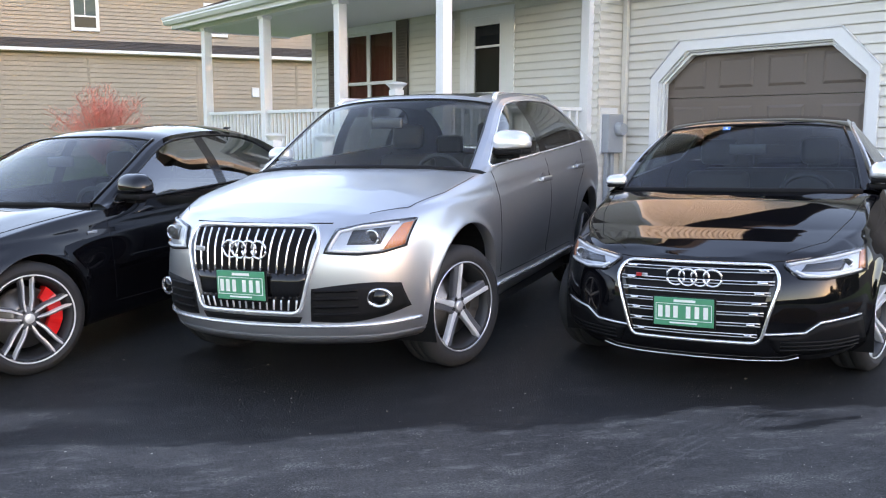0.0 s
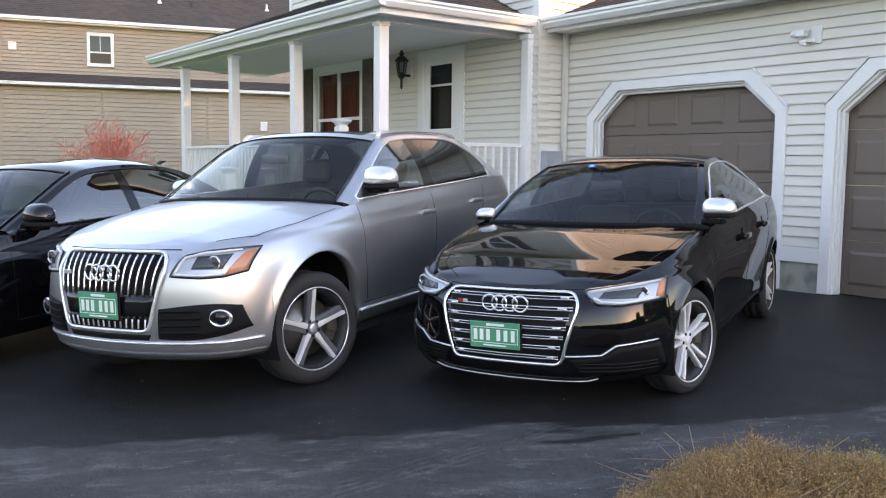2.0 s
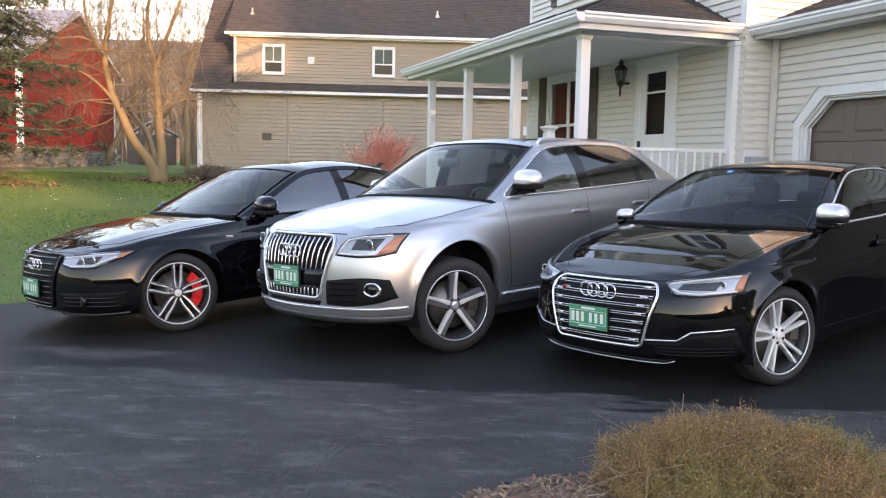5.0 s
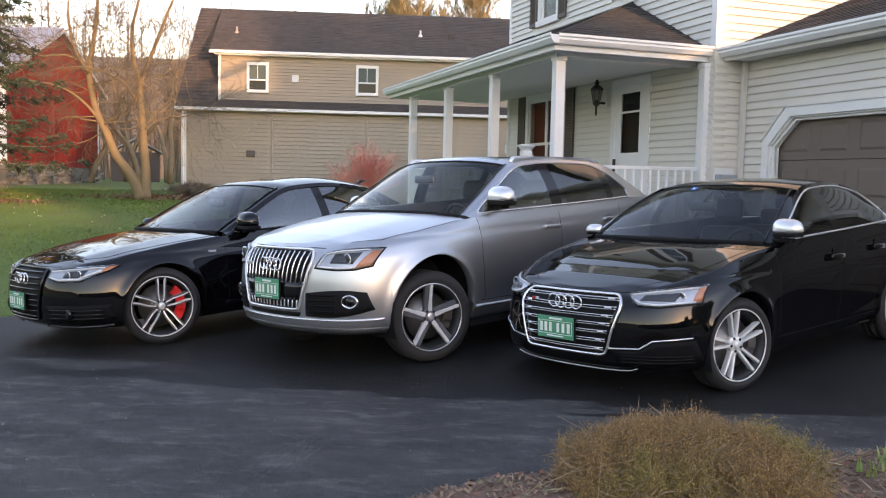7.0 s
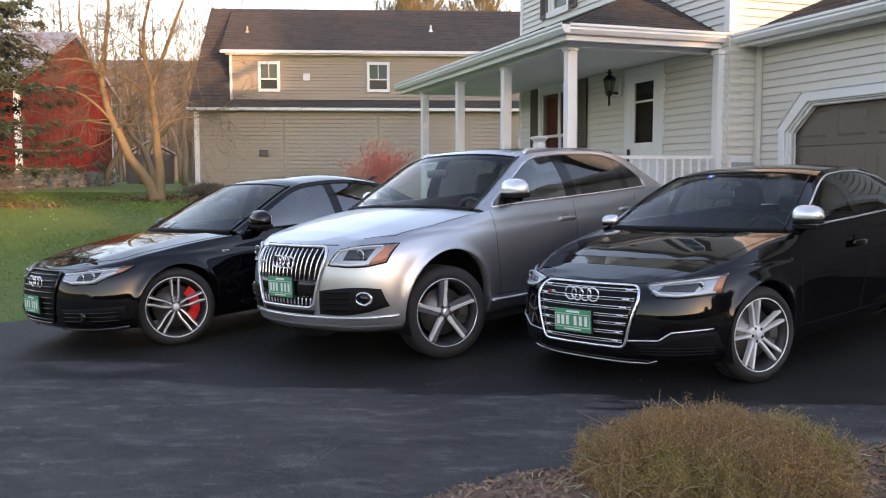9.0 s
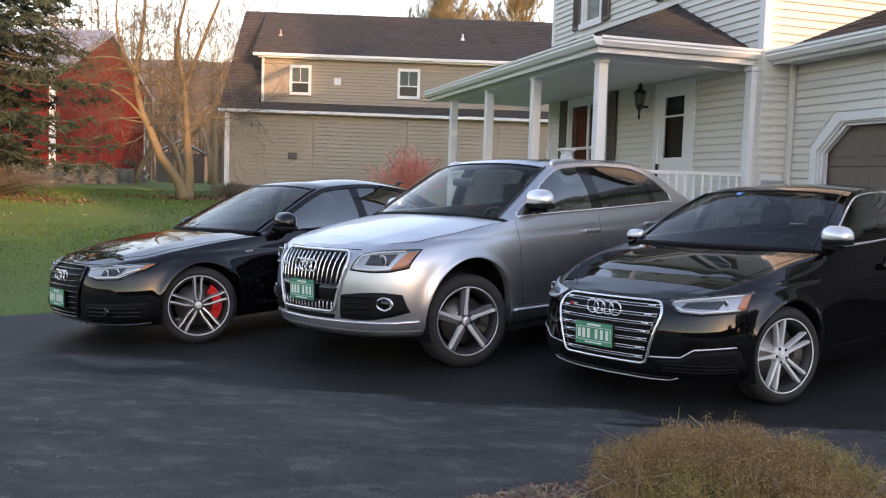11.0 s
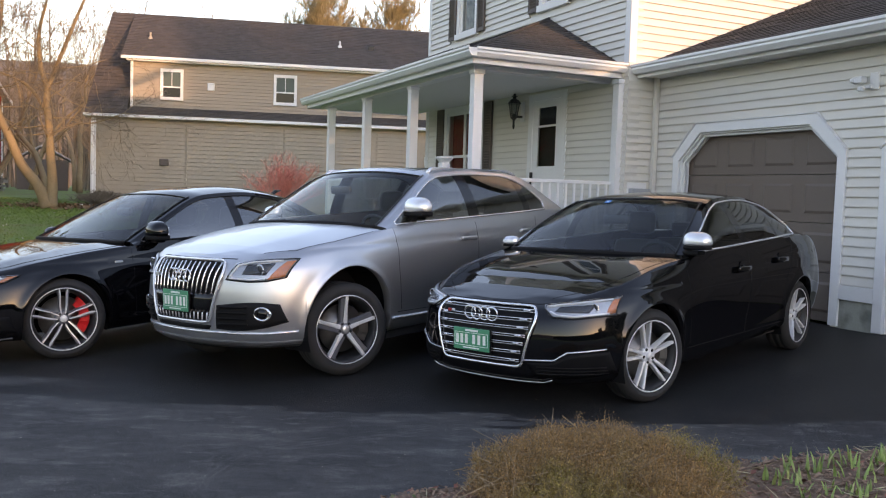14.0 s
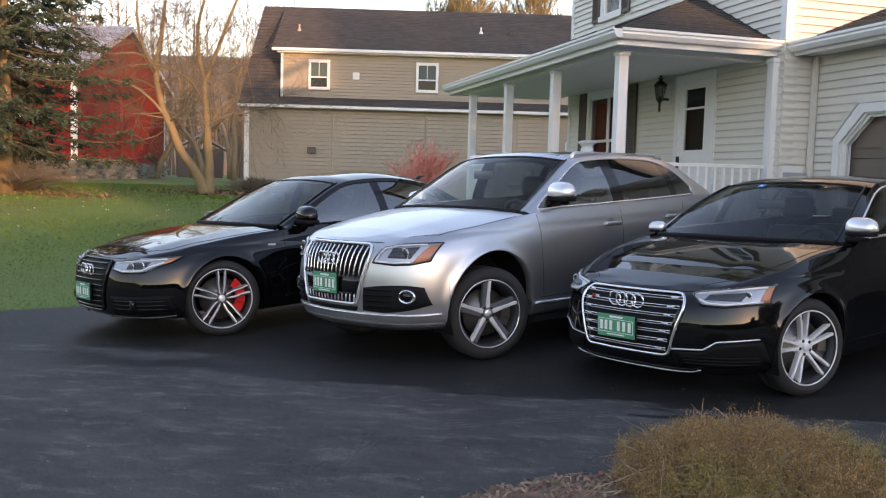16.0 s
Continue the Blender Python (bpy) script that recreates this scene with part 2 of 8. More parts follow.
M_CURTAIN = material("red_curtain", (0.28, 0.07, 0.05), 0.9, scale=2, vary=0.3, stretch=(4, 4, 1))
M_WOOD_POLE = material("pole_wood", (0.36, 0.30, 0.22), 0.9, scale=2, vary=0.2)


# ---- mesh helpers ----
def mesh_object(name, verts, faces, mat, parent=None, label="", smooth=False):
    me = bpy.data.meshes.new(name)
    me.from_pydata([tuple(v) for v in verts], [], [tuple(f) for f in faces])
    me.materials.append(mat)
    if smooth:
        me.polygons.foreach_set("use_smooth", [True] * len(me.polygons))
    ob = new(name, me)
    if parent:
        ob.parent = parent
    return tagged(ob, label)


def part(name, bm, mat, parent=None, label="", smooth=False):
    """Links a bmesh as one mesh object under a thing or a part."""
    me = bpy.data.meshes.new(name)
    bm.to_mesh(me)
    bm.free()
    me.materials.append(mat)
    if smooth:
        me.polygons.foreach_set("use_smooth", [True] * len(me.polygons))
    ob = new(name, me)
    if parent:
        ob.parent = parent
    return tagged(ob, label)


def empty(name, label, category, group="", kind="", m=None):
    ob = new(name)
    ob.empty_display_size = 0.1
    if m is not None:
        ob.matrix_world = m
    return tagged(ob, label, category, group, kind)


def add_box(bm, x0, x1, y0, y1, z0, z1, bevel=0.0, m=None):
    r = bmesh.ops.create_cube(bm, size=1.0)
    vs = r["verts"]
    bmesh.ops.scale(bm, vec=(x1 - x0, y1 - y0, z1 - z0), verts=vs)
    bmesh.ops.translate(bm, vec=((x0 + x1) / 2, (y0 + y1) / 2, (z0 + z1) / 2), verts=vs)
    if m is not None:
        bmesh.ops.transform(bm, matrix=m, verts=vs)
    if bevel:
        es = list({e for v in vs for e in v.link_edges})
        bmesh.ops.bevel(bm, geom=es, offset=bevel, segments=2, affect="EDGES", profile=0.5)
    return bm


def box(x0, x1, y0, y1, z0, z1, bevel=0.0, m=None):
    return add_box(bmesh.new(), x0, x1, y0, y1, z0, z1, bevel, m)


def prism(poly, axis, a, b, bevel=0.0):
    """A polygon given in the two other axes, drawn out along an axis from a to b."""
    bm = bmesh.new()

    def at(p, q):
        return {"x": (q, p[0], p[1]), "y": (p[0], q, p[1]), "z": (p[0], p[1], q)}[axis]

    lo = [bm.verts.new(at(p, a)) for p in poly]
    hi = [bm.verts.new(at(p, b)) for p in poly]
    k = len(poly)
    bm.faces.new(lo)
    bm.faces.new(hi[::-1])
    for i in range(k):
        bm.faces.new((lo[i], hi[i], hi[(i + 1) % k], lo[(i + 1) % k]))
    bmesh.ops.recalc_face_normals(bm, faces=bm.faces)
    if bevel:
        bmesh.ops.bevel(bm, geom=list(bm.edges), offset=bevel, segments=2, affect="EDGES")
    return bm


def tube_arrays(points, radii, sides=6, closed=False):
    """Vertices and faces of a tube along points."""
    pts = np.array(points, float)
    k = len(pts)
    rad = np.full(k, radii) if np.isscalar(radii) else np.array(radii, float)
    tan = np.gradient(pts, axis=0) if not closed else np.roll(pts, -1, 0) - np.roll(pts, 1, 0)
    tan /= np.linalg.norm(tan, axis=1)[:, None] + 1e-9
    ref = np.array((0, 0, 1.0)) if abs(tan[:, 2]).mean() < 0.8 else np.array((1.0, 0, 0))
    side = np.cross(tan, ref)
    side /= np.linalg.norm(side, axis=1)[:, None] + 1e-9
    up = np.cross(side, tan)
    a = np.linspace(0, 2 * np.pi, sides, endpoint=False)
    v = pts[:, None] + rad[:, None, None] * (np.cos(a)[None, :, None] * side[:, None] + np.sin(a)[None, :, None] * up[:, None])
    f = []
    for i in range(k if closed else k - 1):
        j = (i + 1) % k
        for q in range(sides):
            w = (q + 1) % sides
            f.append((i * sides + q, i * sides + w, j * sides + w, j * sides + q))
    if not closed:
        f.append(tuple(range(sides))[::-1])
        f.append(tuple((k - 1) * sides + q for q in range(sides)))
    return v.reshape(-1, 3), f


class Pile:
    """Collects many small shapes into one mesh."""

    def __init__(self):
        self.v, self.f, self.n = [], [], 0

    def add(self, v, f):
        self.v.append(np.asarray(v, float))
        self.f += [tuple(int(i) + self.n for i in q) for q in f]
        self.n += len(v)

    def done(self, name, mat, parent=None, label="", smooth=False):
        return mesh_object(name, np.concatenate(self.v), self.f, mat, parent, label, smooth)


def tube(name, points, radii, mat, parent=None, sides=8, closed=False, label=""):
    v, f = tube_arrays(points, radii, sides, closed)
    return mesh_object(name, v, f, mat, parent, label, True)


def lathe(profile, sides=24, axis="z", centre=(0, 0, 0), loop=False):
    """A bmesh turned round an axis; profile: (radius, height)."""
    bm = bmesh.new()
    rings = []
    for r, h in profile:
        ring = []
        for i in range(sides):
            a = 2 * math.pi * i / sides
            p = (r * math.cos(a), r * math.sin(a), h)
            p = {"z": p, "y": (p[0], p[2], p[1]), "x": (p[2], p[0], p[1])}[axis]
            ring.append(bm.verts.new(Vector(p) + Vector(centre)))
        rings.append(ring)
    for a, c in zip(rings, rings[1:] + (rings[:1] if loop else [])):
        for i in range(sides):
            j = (i + 1) % sides
            bm.faces.new((a[i], a[j], c[j], c[i]))
    if not loop:
        bm.faces.new(rings[0][::-1])
        bm.faces.new(rings[-1])
    bmesh.ops.recalc_face_normals(bm, faces=bm.faces)
    return bm


BOARD = {}


def board_mesh(length, height, thick, mat):
    key = (round(length, 3), round(height, 3), thick, mat.name)
    if key not in BOARD:
        h, a = height, thick
        prof = [(0.0, 0.010), (-a, 0.006), (-a, 0.016), (-0.30 * a, h), (0.0, h)]
        v = [(0, y, z) for y, z in prof] + [(length, y, z) for y, z in prof]
        k = len(prof)
        f = [tuple(range(k)), tuple(range(2 * k - 1, k - 1, -1))] + [(i, i + k, (i + 1) % k + k, (i + 1) % k) for i in range(k)]
        me = bpy.data.meshes.new("siding_board")
        me.from_pydata(v, [], f)
        me.materials.append(mat)
        BOARD[key] = me
    return BOARD[key]


def siding(parent, start, angle, length, z0, z1, pitch, mat, blocks=(), thick=0.027, joined=False, top=None):
    """Lapped boards on a wall whose outer side looks to -y before it is turned by angle. blocks: (z0, z1, left(z), right(z)) of openings.
    top: the wall's end along its length as a function of the height."""
    z = z0
    pile = Pile()
    turn = Matrix.Translation(start) @ pose(0, 0, 0, 0, 0, angle)
    while z < z1 - 0.02:
        h = min(pitch, z1 - z)
        lo, hi = top(z) if top else (0.0, length)
        spans = [(lo, hi)]
        for b0, b1, left, right in blocks:
            if z + h > b0 and z < b1:
                zz = min(max(z + h / 2, b0), b1)
                a, c = left(zz), right(zz)
                spans = [s for p, q in spans for s in ((p, min(q, a)), (max(p, c), q)) if s[1] - s[0] > 0.02]
        for a, c in spans:
            if c - a < 0.02:
                continue
            if joined:
                ht = thick
                prof = [(0.0, z), (-ht, z), (-0.2 * ht, z + h), (0.0, z + h)]
                v = [turn @ Vector((x, y, zz)) for x in (a, c) for y, zz in prof]
                pile.add(v, [(0, 1, 2, 3), (7, 6, 5, 4), (0, 4, 5, 1), (1, 5, 6, 2), (2, 6, 7, 3), (3, 7, 4, 0)])
            else:
                ob = new("siding_board", board_mesh(c - a, h, thick, mat))
                ob.parent = parent
                ob.matrix_parent_inverse = parent.matrix_world.inverted()
                ob.matrix_world = turn @ Matrix.Translation((a, 0, z))
        z += pitch
    if joined:
        return tagged(pile.done("siding_boards", mat, parent), "lapped siding boards", kind="stuff")


def fixed(a):
    return lambda z: a


def sheet(name, x0, x1, y, z0, z1, mat, parent):
    """A single pane that looks to -y."""
    return mesh_object(name, [(x0, y, z0), (x1, y, z0), (x1, y, z1), (x0, y, z1)], [(0, 1, 2, 3)], mat, parent)


def structure(name, label, category):
    return empty(name, label, category, kind="structure")


# ---- ground: the drive falls away from the garage, the lawn climbs again to the neighbour's ----
SLOPE_X, SLOPE_Y = 0.013, 0.031


def drive_z(x, y):
    return SLOPE_X * (x + 4.5) + SLOPE_Y * (y - 9.0) - 0.028


def ground_z(x, y):
    near = drive_z(min(max(x, -12.0), 18.0), min(max(y, -12.0), 9.2))
    u = min(max((-x - 8.5) / 24.5, 0.0), 1.0)
    far = -0.32 + 0.76 * u + 0.012 * min(max(-x - 33.0, 0.0), 25.0)
    w = min(max((-x - 8.5) / 10.0, 0.0), 1.0)
    w = w * w * (3 - 2 * w)
    return near * (1 - w) + far * w


ON_DRIVE = Matrix.Translation((-4.5, 9.0, -0.028)) @ Vector((0, 0, 1)).rotation_difference(Vector((-SLOPE_X, -SLOPE_Y, 1))).to_matrix().to_4x4() @ Matrix.Translation((4.5, -9.0, 0))


def lay(ob):
    """Lays a thing that was built on level ground onto the sloping drive."""
    ob.matrix_world = ON_DRIVE @ ob.matrix_basis
    return ob


def polygon_slab(name, poly, z0, z1, mat, label, category):
    ob = part(name, prism(poly, "z", z0, z1), mat)
    return tagged(ob, label, category, kind="structure")


def ground_sheet():
    xs = np.concatenate((-np.geomspace(900, 60, 14), np.linspace(-55, 55, 89), np.geomspace(60, 900, 14)))
    v, f = [], []
    for x in xs:
        for y in xs:
            v.append((x, y, ground_z(x, y) - 0.05 + 0.03 * noise.noise(Vector((x * 0.15, y * 0.15, 0)))))
    k = len(xs)
    for i in range(k - 1):
        for j in range(k - 1):
            f.append((i * k + j, (i + 1) * k + j, (i + 1) * k + j + 1, i * k + j + 1))
    ob = mesh_object("ground", v, f, M_LAWN, smooth=True)
    return tagged(ob, "green spring lawn with worn straw-coloured patches", "lawn", kind="structure")


ground_sheet()
DRIVE = [(-7.3, -14), (-7.4, -3), (-7.5, -0.8), (-7.65, 0.1), (-8.1, 1.6), (-8.6, 3.6), (-8.6, 6.4), (-6.85, 6.6), (-6.85, 9.1), (2.4, 9.1), (6.0, 9.1),
         (16, 4), (16, -14)]
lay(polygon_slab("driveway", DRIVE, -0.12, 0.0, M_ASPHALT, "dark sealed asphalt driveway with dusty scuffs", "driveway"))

# ---- garage wing ----
GY = 9.0                                   # front of the garage wall
KNEE, TOPZ = 1.845, 2.257                    # outer trim: the knee and the top
DOORS = [(-6.38, -3.639), (-3.22, -0.48)]   # outer trim, left and right
TW = 0.115


def octagon(x0, x1, top, knee, cut, z0=0.0):
    return [(x0, z0), (x0, knee), (x0 + cut, top), (x1 - cut, top), (x1, knee), (x1, z0)]


def opening_span(x0, x1, top, knee, cut):
    def left(z):
        return x0 + (0 if z < knee else cut * (z - knee) / (top - knee))

    def right(z):
        return x1 - (0 if z < knee else cut * (z - knee) / (top - knee))

    return left, right


garage = structure("wall_garage", "cream lapped vinyl siding garage wall with white trim", "wall")
W0, W1 = -6.81, -0.32
blocks = []
for x0, x1 in DOORS:
    le, ri = opening_span(x0, x1, TOPZ, KNEE, 0.41)
    blocks.append((-0.1, TOPZ, lambda z, g=le: g(z) - W0 + 0.03, lambda z, g=ri: g(z) - W0 - 0.03))


def wall_with_openings(name, x0, x1, z0, z1, y0, y1, holes, mat, parent):
    """A wall plate along x, cut round octagonal or square holes given as polygons that start at the floor."""
    bm = bmesh.new()
    cells = []
    xs = sorted({x0, x1, *(p[0] for h in holes for p in h)})
    for a, c in zip(xs, xs[1:]):
        mid = (a + c) / 2
        low_a, low_c = z0, z0
        for h in holes:
            hx = [p[0] for p in h]
            if min(hx) < mid < max(hx):
                def roof(x):
                    up = [q for q in h if q[1] > z0 + 0.01]
                    return float(np.interp(x, [q[0] for q in up], [q[1] for q in up]))
                low_a, low_c = roof(a + 1e-4), roof(c - 1e-4)
        cells.append((a, c, low_a, low_c))
    for a, c, la, lc in cells:
        vs = [bm.verts.new((x, y, z)) for y in (y0, y1) for x, z in ((a, la), (c, lc), (c, z1), (a, z1))]
        for q in ((0, 1, 2, 3), (7, 6, 5, 4), (0, 4, 5, 1), (1, 5, 6, 2), (2, 6, 7, 3), (3, 7, 4, 0)):
            bm.faces.new([vs[i] for i in q])
    bmesh.ops.recalc_face_normals(bm, faces=bm.faces)
    return part(name, bm, mat, parent)


HOLES = [octagon(x0 + TW, x1 - TW, TOPZ - TW, KNEE - 0.05, 0.385) for x0, x1 in DOORS]
wall_with_openings("wall_core", W0, W1, -0.1, 3.0, GY + 0.015, GY + 0.20, HOLES, M_SIDING, garage)
part("foundation", box(-3.66, -3.20, GY - 0.004, GY + 0.012, -0.1, 0.30), M_CONCRETE, garage, "bare grey concrete foundation")
part("foundation", box(-0.50, W1, GY - 0.004, GY + 0.012, -0.1, 0.30), M_CONCRETE, garage, "bare grey concrete foundation")
part("water_table", box(-3.639, -3.22, GY - 0.03, GY + 0.012, 0.29, 0.44, 0.004), M_WHITE, garage, "white base board")
part("water_table", box(-0.48, W1, GY - 0.03, GY + 0.012, 0.29, 0.44, 0.004), M_WHITE, garage, "white base board")


def band(poly_out, poly_in, y0, y1):
    """A flat band between two open polylines of equal length, in x and z."""
    bm = bmesh.new()
    rows = [[bm.verts.new((p[0], y, p[1])) for p in poly] for poly, y in ((poly_out, y0), (poly_in, y0), (poly_in, y1), (poly_out, y1))]
    k = len(poly_out)
    for i in range(k - 1):
        for a in range(4):
            b = (a + 1) % 4
            bm.faces.new((rows[a][i], rows[a][i + 1], rows[b][i + 1], rows[b][i]))
    for e in (0, k - 1):
        bm.faces.new([rows[a][e] for a in range(4)])
    bmesh.ops.recalc_face_normals(bm, faces=bm.faces)
    bmesh.ops.bevel(bm, geom=[e for e in bm.edges if len(e.link_faces) == 2 and e.calc_face_angle(0) > 0.5], offset=0.004, segments=1, affect="EDGES")
    return bm


for k, (x0, x1) in enumerate(DOORS):
    d = structure("door_%d" % (k + 1), "closed brown panelled garage door in a white octagonal surround", "garage door")
    out, mid = octagon(x0, x1, TOPZ, KNEE, 0.41), octagon(x0 + TW, x1 - TW, TOPZ - TW, KNEE - 0.05, 0.385)
    inn = octagon(x0 + TW + 0.05, x1 - TW - 0.05, TOPZ - TW - 0.05, KNEE - 0.07, 0.372)
    step = octagon(x0 + TW + 0.02, x1 - TW - 0.02, TOPZ - TW - 0.02, KNEE - 0.058, 0.380)
    part("casing", band(out, mid, GY - 0.03, GY + 0.015), M_WHITE, d)
    drip = octagon(x0 - 0.012, x1 + 0.012, TOPZ + 0.012, KNEE + 0.005, 0.414, KNEE)
    part("drip_edge", band(drip[1:-1], [(p[0] * 1.0, p[1] - 0.012) for p in drip[1:-1]], GY - 0.045, GY), M_WHITE, d)
    part("jamb", band(mid, step, GY + 0.0, GY + 0.20), M_WHITE, d)
    part("door_stop", band(step, inn, GY + 0.035, GY + 0.065), M_WHITE, d)
    part("door_stop", band(step, inn, GY + 0.085, GY + 0.115), M_WHITE, d)
    dx0, dx1 = x0 + TW + 0.02, x1 - TW - 0.02
    sections = 4
    hs = (TOPZ - TW) / sections
    for s in range(sections):
        bm = bmesh.new()
        za, zb = s * hs + 0.003, (s + 1) * hs - 0.003
        add_box(bm, dx0, dx1, GY + 0.135, GY + 0.17, za, zb, 0.004)
        sec = part("door_section", bm, M_GARAGE, d)
        wpan = (dx1 - dx0) / 4
        for q in range(4):
            a, c = dx0 + q * wpan + 0.09, dx0 + (q + 1) * wpan - 0.09
            e = bmesh.new()
            pz0, pz1 = za + 0.10, zb - 0.10
            vo = [e.verts.new((x, GY + 0.133, z)) for x, z in ((a, pz0), (c, pz0), (c, pz1), (a, pz1))]
            vi = [e.verts.new((x, GY + 0.120, z)) for x, z in ((a + 0.03, pz0 + 0.03), (c - 0.03, pz0 + 0.03), (c - 0.03, pz1 - 0.03), (a + 0.03, pz1 - 0.03))]
            e.faces.new(vi)
            for i in range(4):
                e.faces.new((vo[i], vo[(i + 1) % 4], vi[(i + 1) % 4], vi[i]))
            bmesh.ops.recalc_face_normals(e, faces=e.faces)
            part("panel", e, M_GARAGE, sec)


def gutter_profile():
    return [(0.0, 0.0), (0.07, 0.0), (0.11, 0.05), (0.105, 0.075), (0.125, 0.09), (0.125, 0.12), (0.11, 0.12), (0.11, 0.10), (0.0, 0.10)]


def roof_courses(name, corners, rows, mat, parent, thick=0.012):
    """A shingled plane between a lower edge (a, b) and an upper edge (c, d), in stepped courses broken into shingles."""
    a, b, c, d = (Vector(p) for p in corners)
    nrm = (b - a).cross(d - a).normalized()
    if nrm.z < 0:
        nrm = -nrm
    rnd = random.Random(name + str(rows))
    pile = Pile()
    for r in range(rows):
        f0, f1 = r / rows, (r + 1.12) / rows
        l0, r0, l1, r1 = a.lerp(d, f0), b.lerp(c, f0), a.lerp(d, min(f1, 1)), b.lerp(c, min(f1, 1))
        width = (r0 - l0).length
        k = max(1, int(width / 0.33))
        cuts = [0.0] + sorted(min(1, max(0, (i + rnd.uniform(-0.3, 0.3)) / k)) for i in range(1, k)) + [1.0]
        for p, q in zip(cuts, cuts[1:]):
            t = thick * rnd.uniform(0.7, 1.3)
            v = [l0.lerp(r0, p), l0.lerp(r0, q), l1.lerp(r1, q), l1.lerp(r1, p)]
            up = [v[0] + nrm * t, v[1] + nrm * t, v[2] + nrm * 0.002, v[3] + nrm * 0.002]
            pile.add(v + up, [(4, 5, 6, 7), (0, 1, 5, 4), (1, 2, 6, 5), (3, 0, 4, 7)])
    return tagged(pile.done(name, mat, parent), kind="stuff")


# garage roof: eave at y 8.6, rising to the back
groof = structure("roof_garage", "dark asphalt shingle garage roof with white gutter", "roof")
EY, EZ, SL = 8.68, 3.06, 0.405
part("roof_deck", prism([(EY + 0.02, EZ - 0.02), (15.0, EZ - 0.02 + SL * (15.0 - EY)), (15.0, EZ - 0.2 + SL * (15.0 - EY)), (EY + 0.02, EZ - 0.12)], "x", W0 + 0.04, W1 + 0.3), M_SHINGLE, groof)
roof_courses("shingles", [(W0 + 0.05, EY, EZ), (W1 + 0.32, EY, EZ), (W1 + 0.32, 15.0, EZ + SL * (15.0 - EY)), (W0 + 0.05, 15.0, EZ + SL * (15.0 - EY))], 48, M_SHINGLE, groof)
part("soffit", box(W0 + 0.04, W1 + 0.3, EY, GY + 0.02, 2.915, 2.935), M_SOFFIT, groof)
part("fascia", box(W0 - 0.05, W1 + 0.3, EY - 0.02, EY, 2.90, 3.06, 0.003), M_WHITE, groof)
part("gutter", prism([(EY - 0.02 - p, 2.945 + q) for p, q in gutter_profile()], "x", W0 - 0.05, W1 + 0.32), M_WHITE, groof)
part("wall_core", prism([(9.2, -0.1), (18.0, -0.1), (18.0, 3.0), (15.0, 5.5), (9.2, 3.2)], "x", W1 - 0.2, W1), M_SIDING, garage)
part("wall_core", box(W0 + 0.1, W1 - 0.2, 17.8, 18.0, -0.1, 3.0), M_SIDING, garage)
part("roof_deck", prism([(15.0, EZ - 0.02 + SL * (15.0 - EY)), (18.4, 3.0), (18.4, 2.85), (15.0, EZ - 0.2 + SL * (15.0 - EY))], "x", W0 + 0.04, W1 + 0.3), M_SHINGLE, groof)
siding(garage, (W0, GY + 0.016, 0), 0, W1 - W0, 0.44, 2.915, 0.1016, M_SIDING, blocks)

# ---- house ----
HX0, HX1, HY = -13.5, -6.81, 8.52
PF = 0.66                                  # porch floor
house = structure("wall_house", "cream lapped vinyl siding house wall with white corner boards", "wall")
DOORX = (-9.27, -8.45)
WIN = (-12.52, -11.02, 1.38, 2.83)
WALLTOP = 6.6
UPW = [(-12.12, -11.44, 4.25, 5.70), (-9.12, -8.44, 4.25, 5.70)]


def house_front():
    """The front wall round its door and windows."""
    bm = bmesh.new()
    holes = [(DOORX[0] - 0.02, DOORX[1] + 0.02, PF, 2.80), WIN, *UPW]
    xs = sorted({HX0, HX1, *(h[0] for h in holes), *(h[1] for h in holes)})
    zs = sorted({-0.1, WALLTOP, *(h[2] for h in holes), *(h[3] for h in holes)})
    for a, c in zip(xs, xs[1:]):
        for p, q in zip(zs, zs[1:]):
            if any(h[0] < (a + c) / 2 < h[1] and h[2] < (p + q) / 2 < h[3] for h in holes):
                continue
            add_box(bm, a, c, HY + 0.015, HY + 0.2, p, q)
    bmesh.ops.remove_doubles(bm, verts=bm.verts, dist=0.0005)
    return bm


part("wall_core", house_front(), M_SIDING, house)
part("wall_core", box(HX1 - 0.2, HX1 - 0.015, HY + 0.2, 16.0, -0.1, WALLTOP), M_SIDING, house)
part("wall_core", box(HX0, HX0 + 0.2, HY + 0.2, 16.0, -0.1, WALLTOP), M_SIDING, house)
part("wall_core", box(HX0, HX1, 15.8, 16.0, -0.1, WALLTOP), M_SIDING, house)
part("ceiling_floor", box(HX0 + 0.2, HX1 - 0.2, HY + 0.2, 11.5, 3.2, 3.4), M_ROOM, house)
part("inner_wall", box(HX0 + 0.2, HX1 - 0.2, 11.5, 11.6, 0.5, WALLTOP), M_ROOM, house)
part("room_floor", box(HX0 + 0.2, HX1 - 0.2, HY + 0.2, 11.5, 0.5, 0.6), M_ROOM, house)
part("corner_board", box(HX1 - 0.11, HX1 + 0.012, HY - 0.012, HY + 0.10, 3.1, WALLTOP, 0.004), M_WHITE, house)
part("corner_board", box(HX0 - 0.012, HX0 + 0.10, HY - 0.012, HY + 0.10, 0.3, WALLTOP, 0.004), M_WHITE, house)
hb = [(PF - 0.1, 2.89, fixed(DOORX[0] - 0.13 - HX0), fixed(DOORX[1] + 0.16 - HX0)), (WIN[2] - 0.1, WIN[3] + 0.05, fixed(WIN[0] - 0.40 - HX0), fixed(WIN[1] + 0.40 - HX0))]
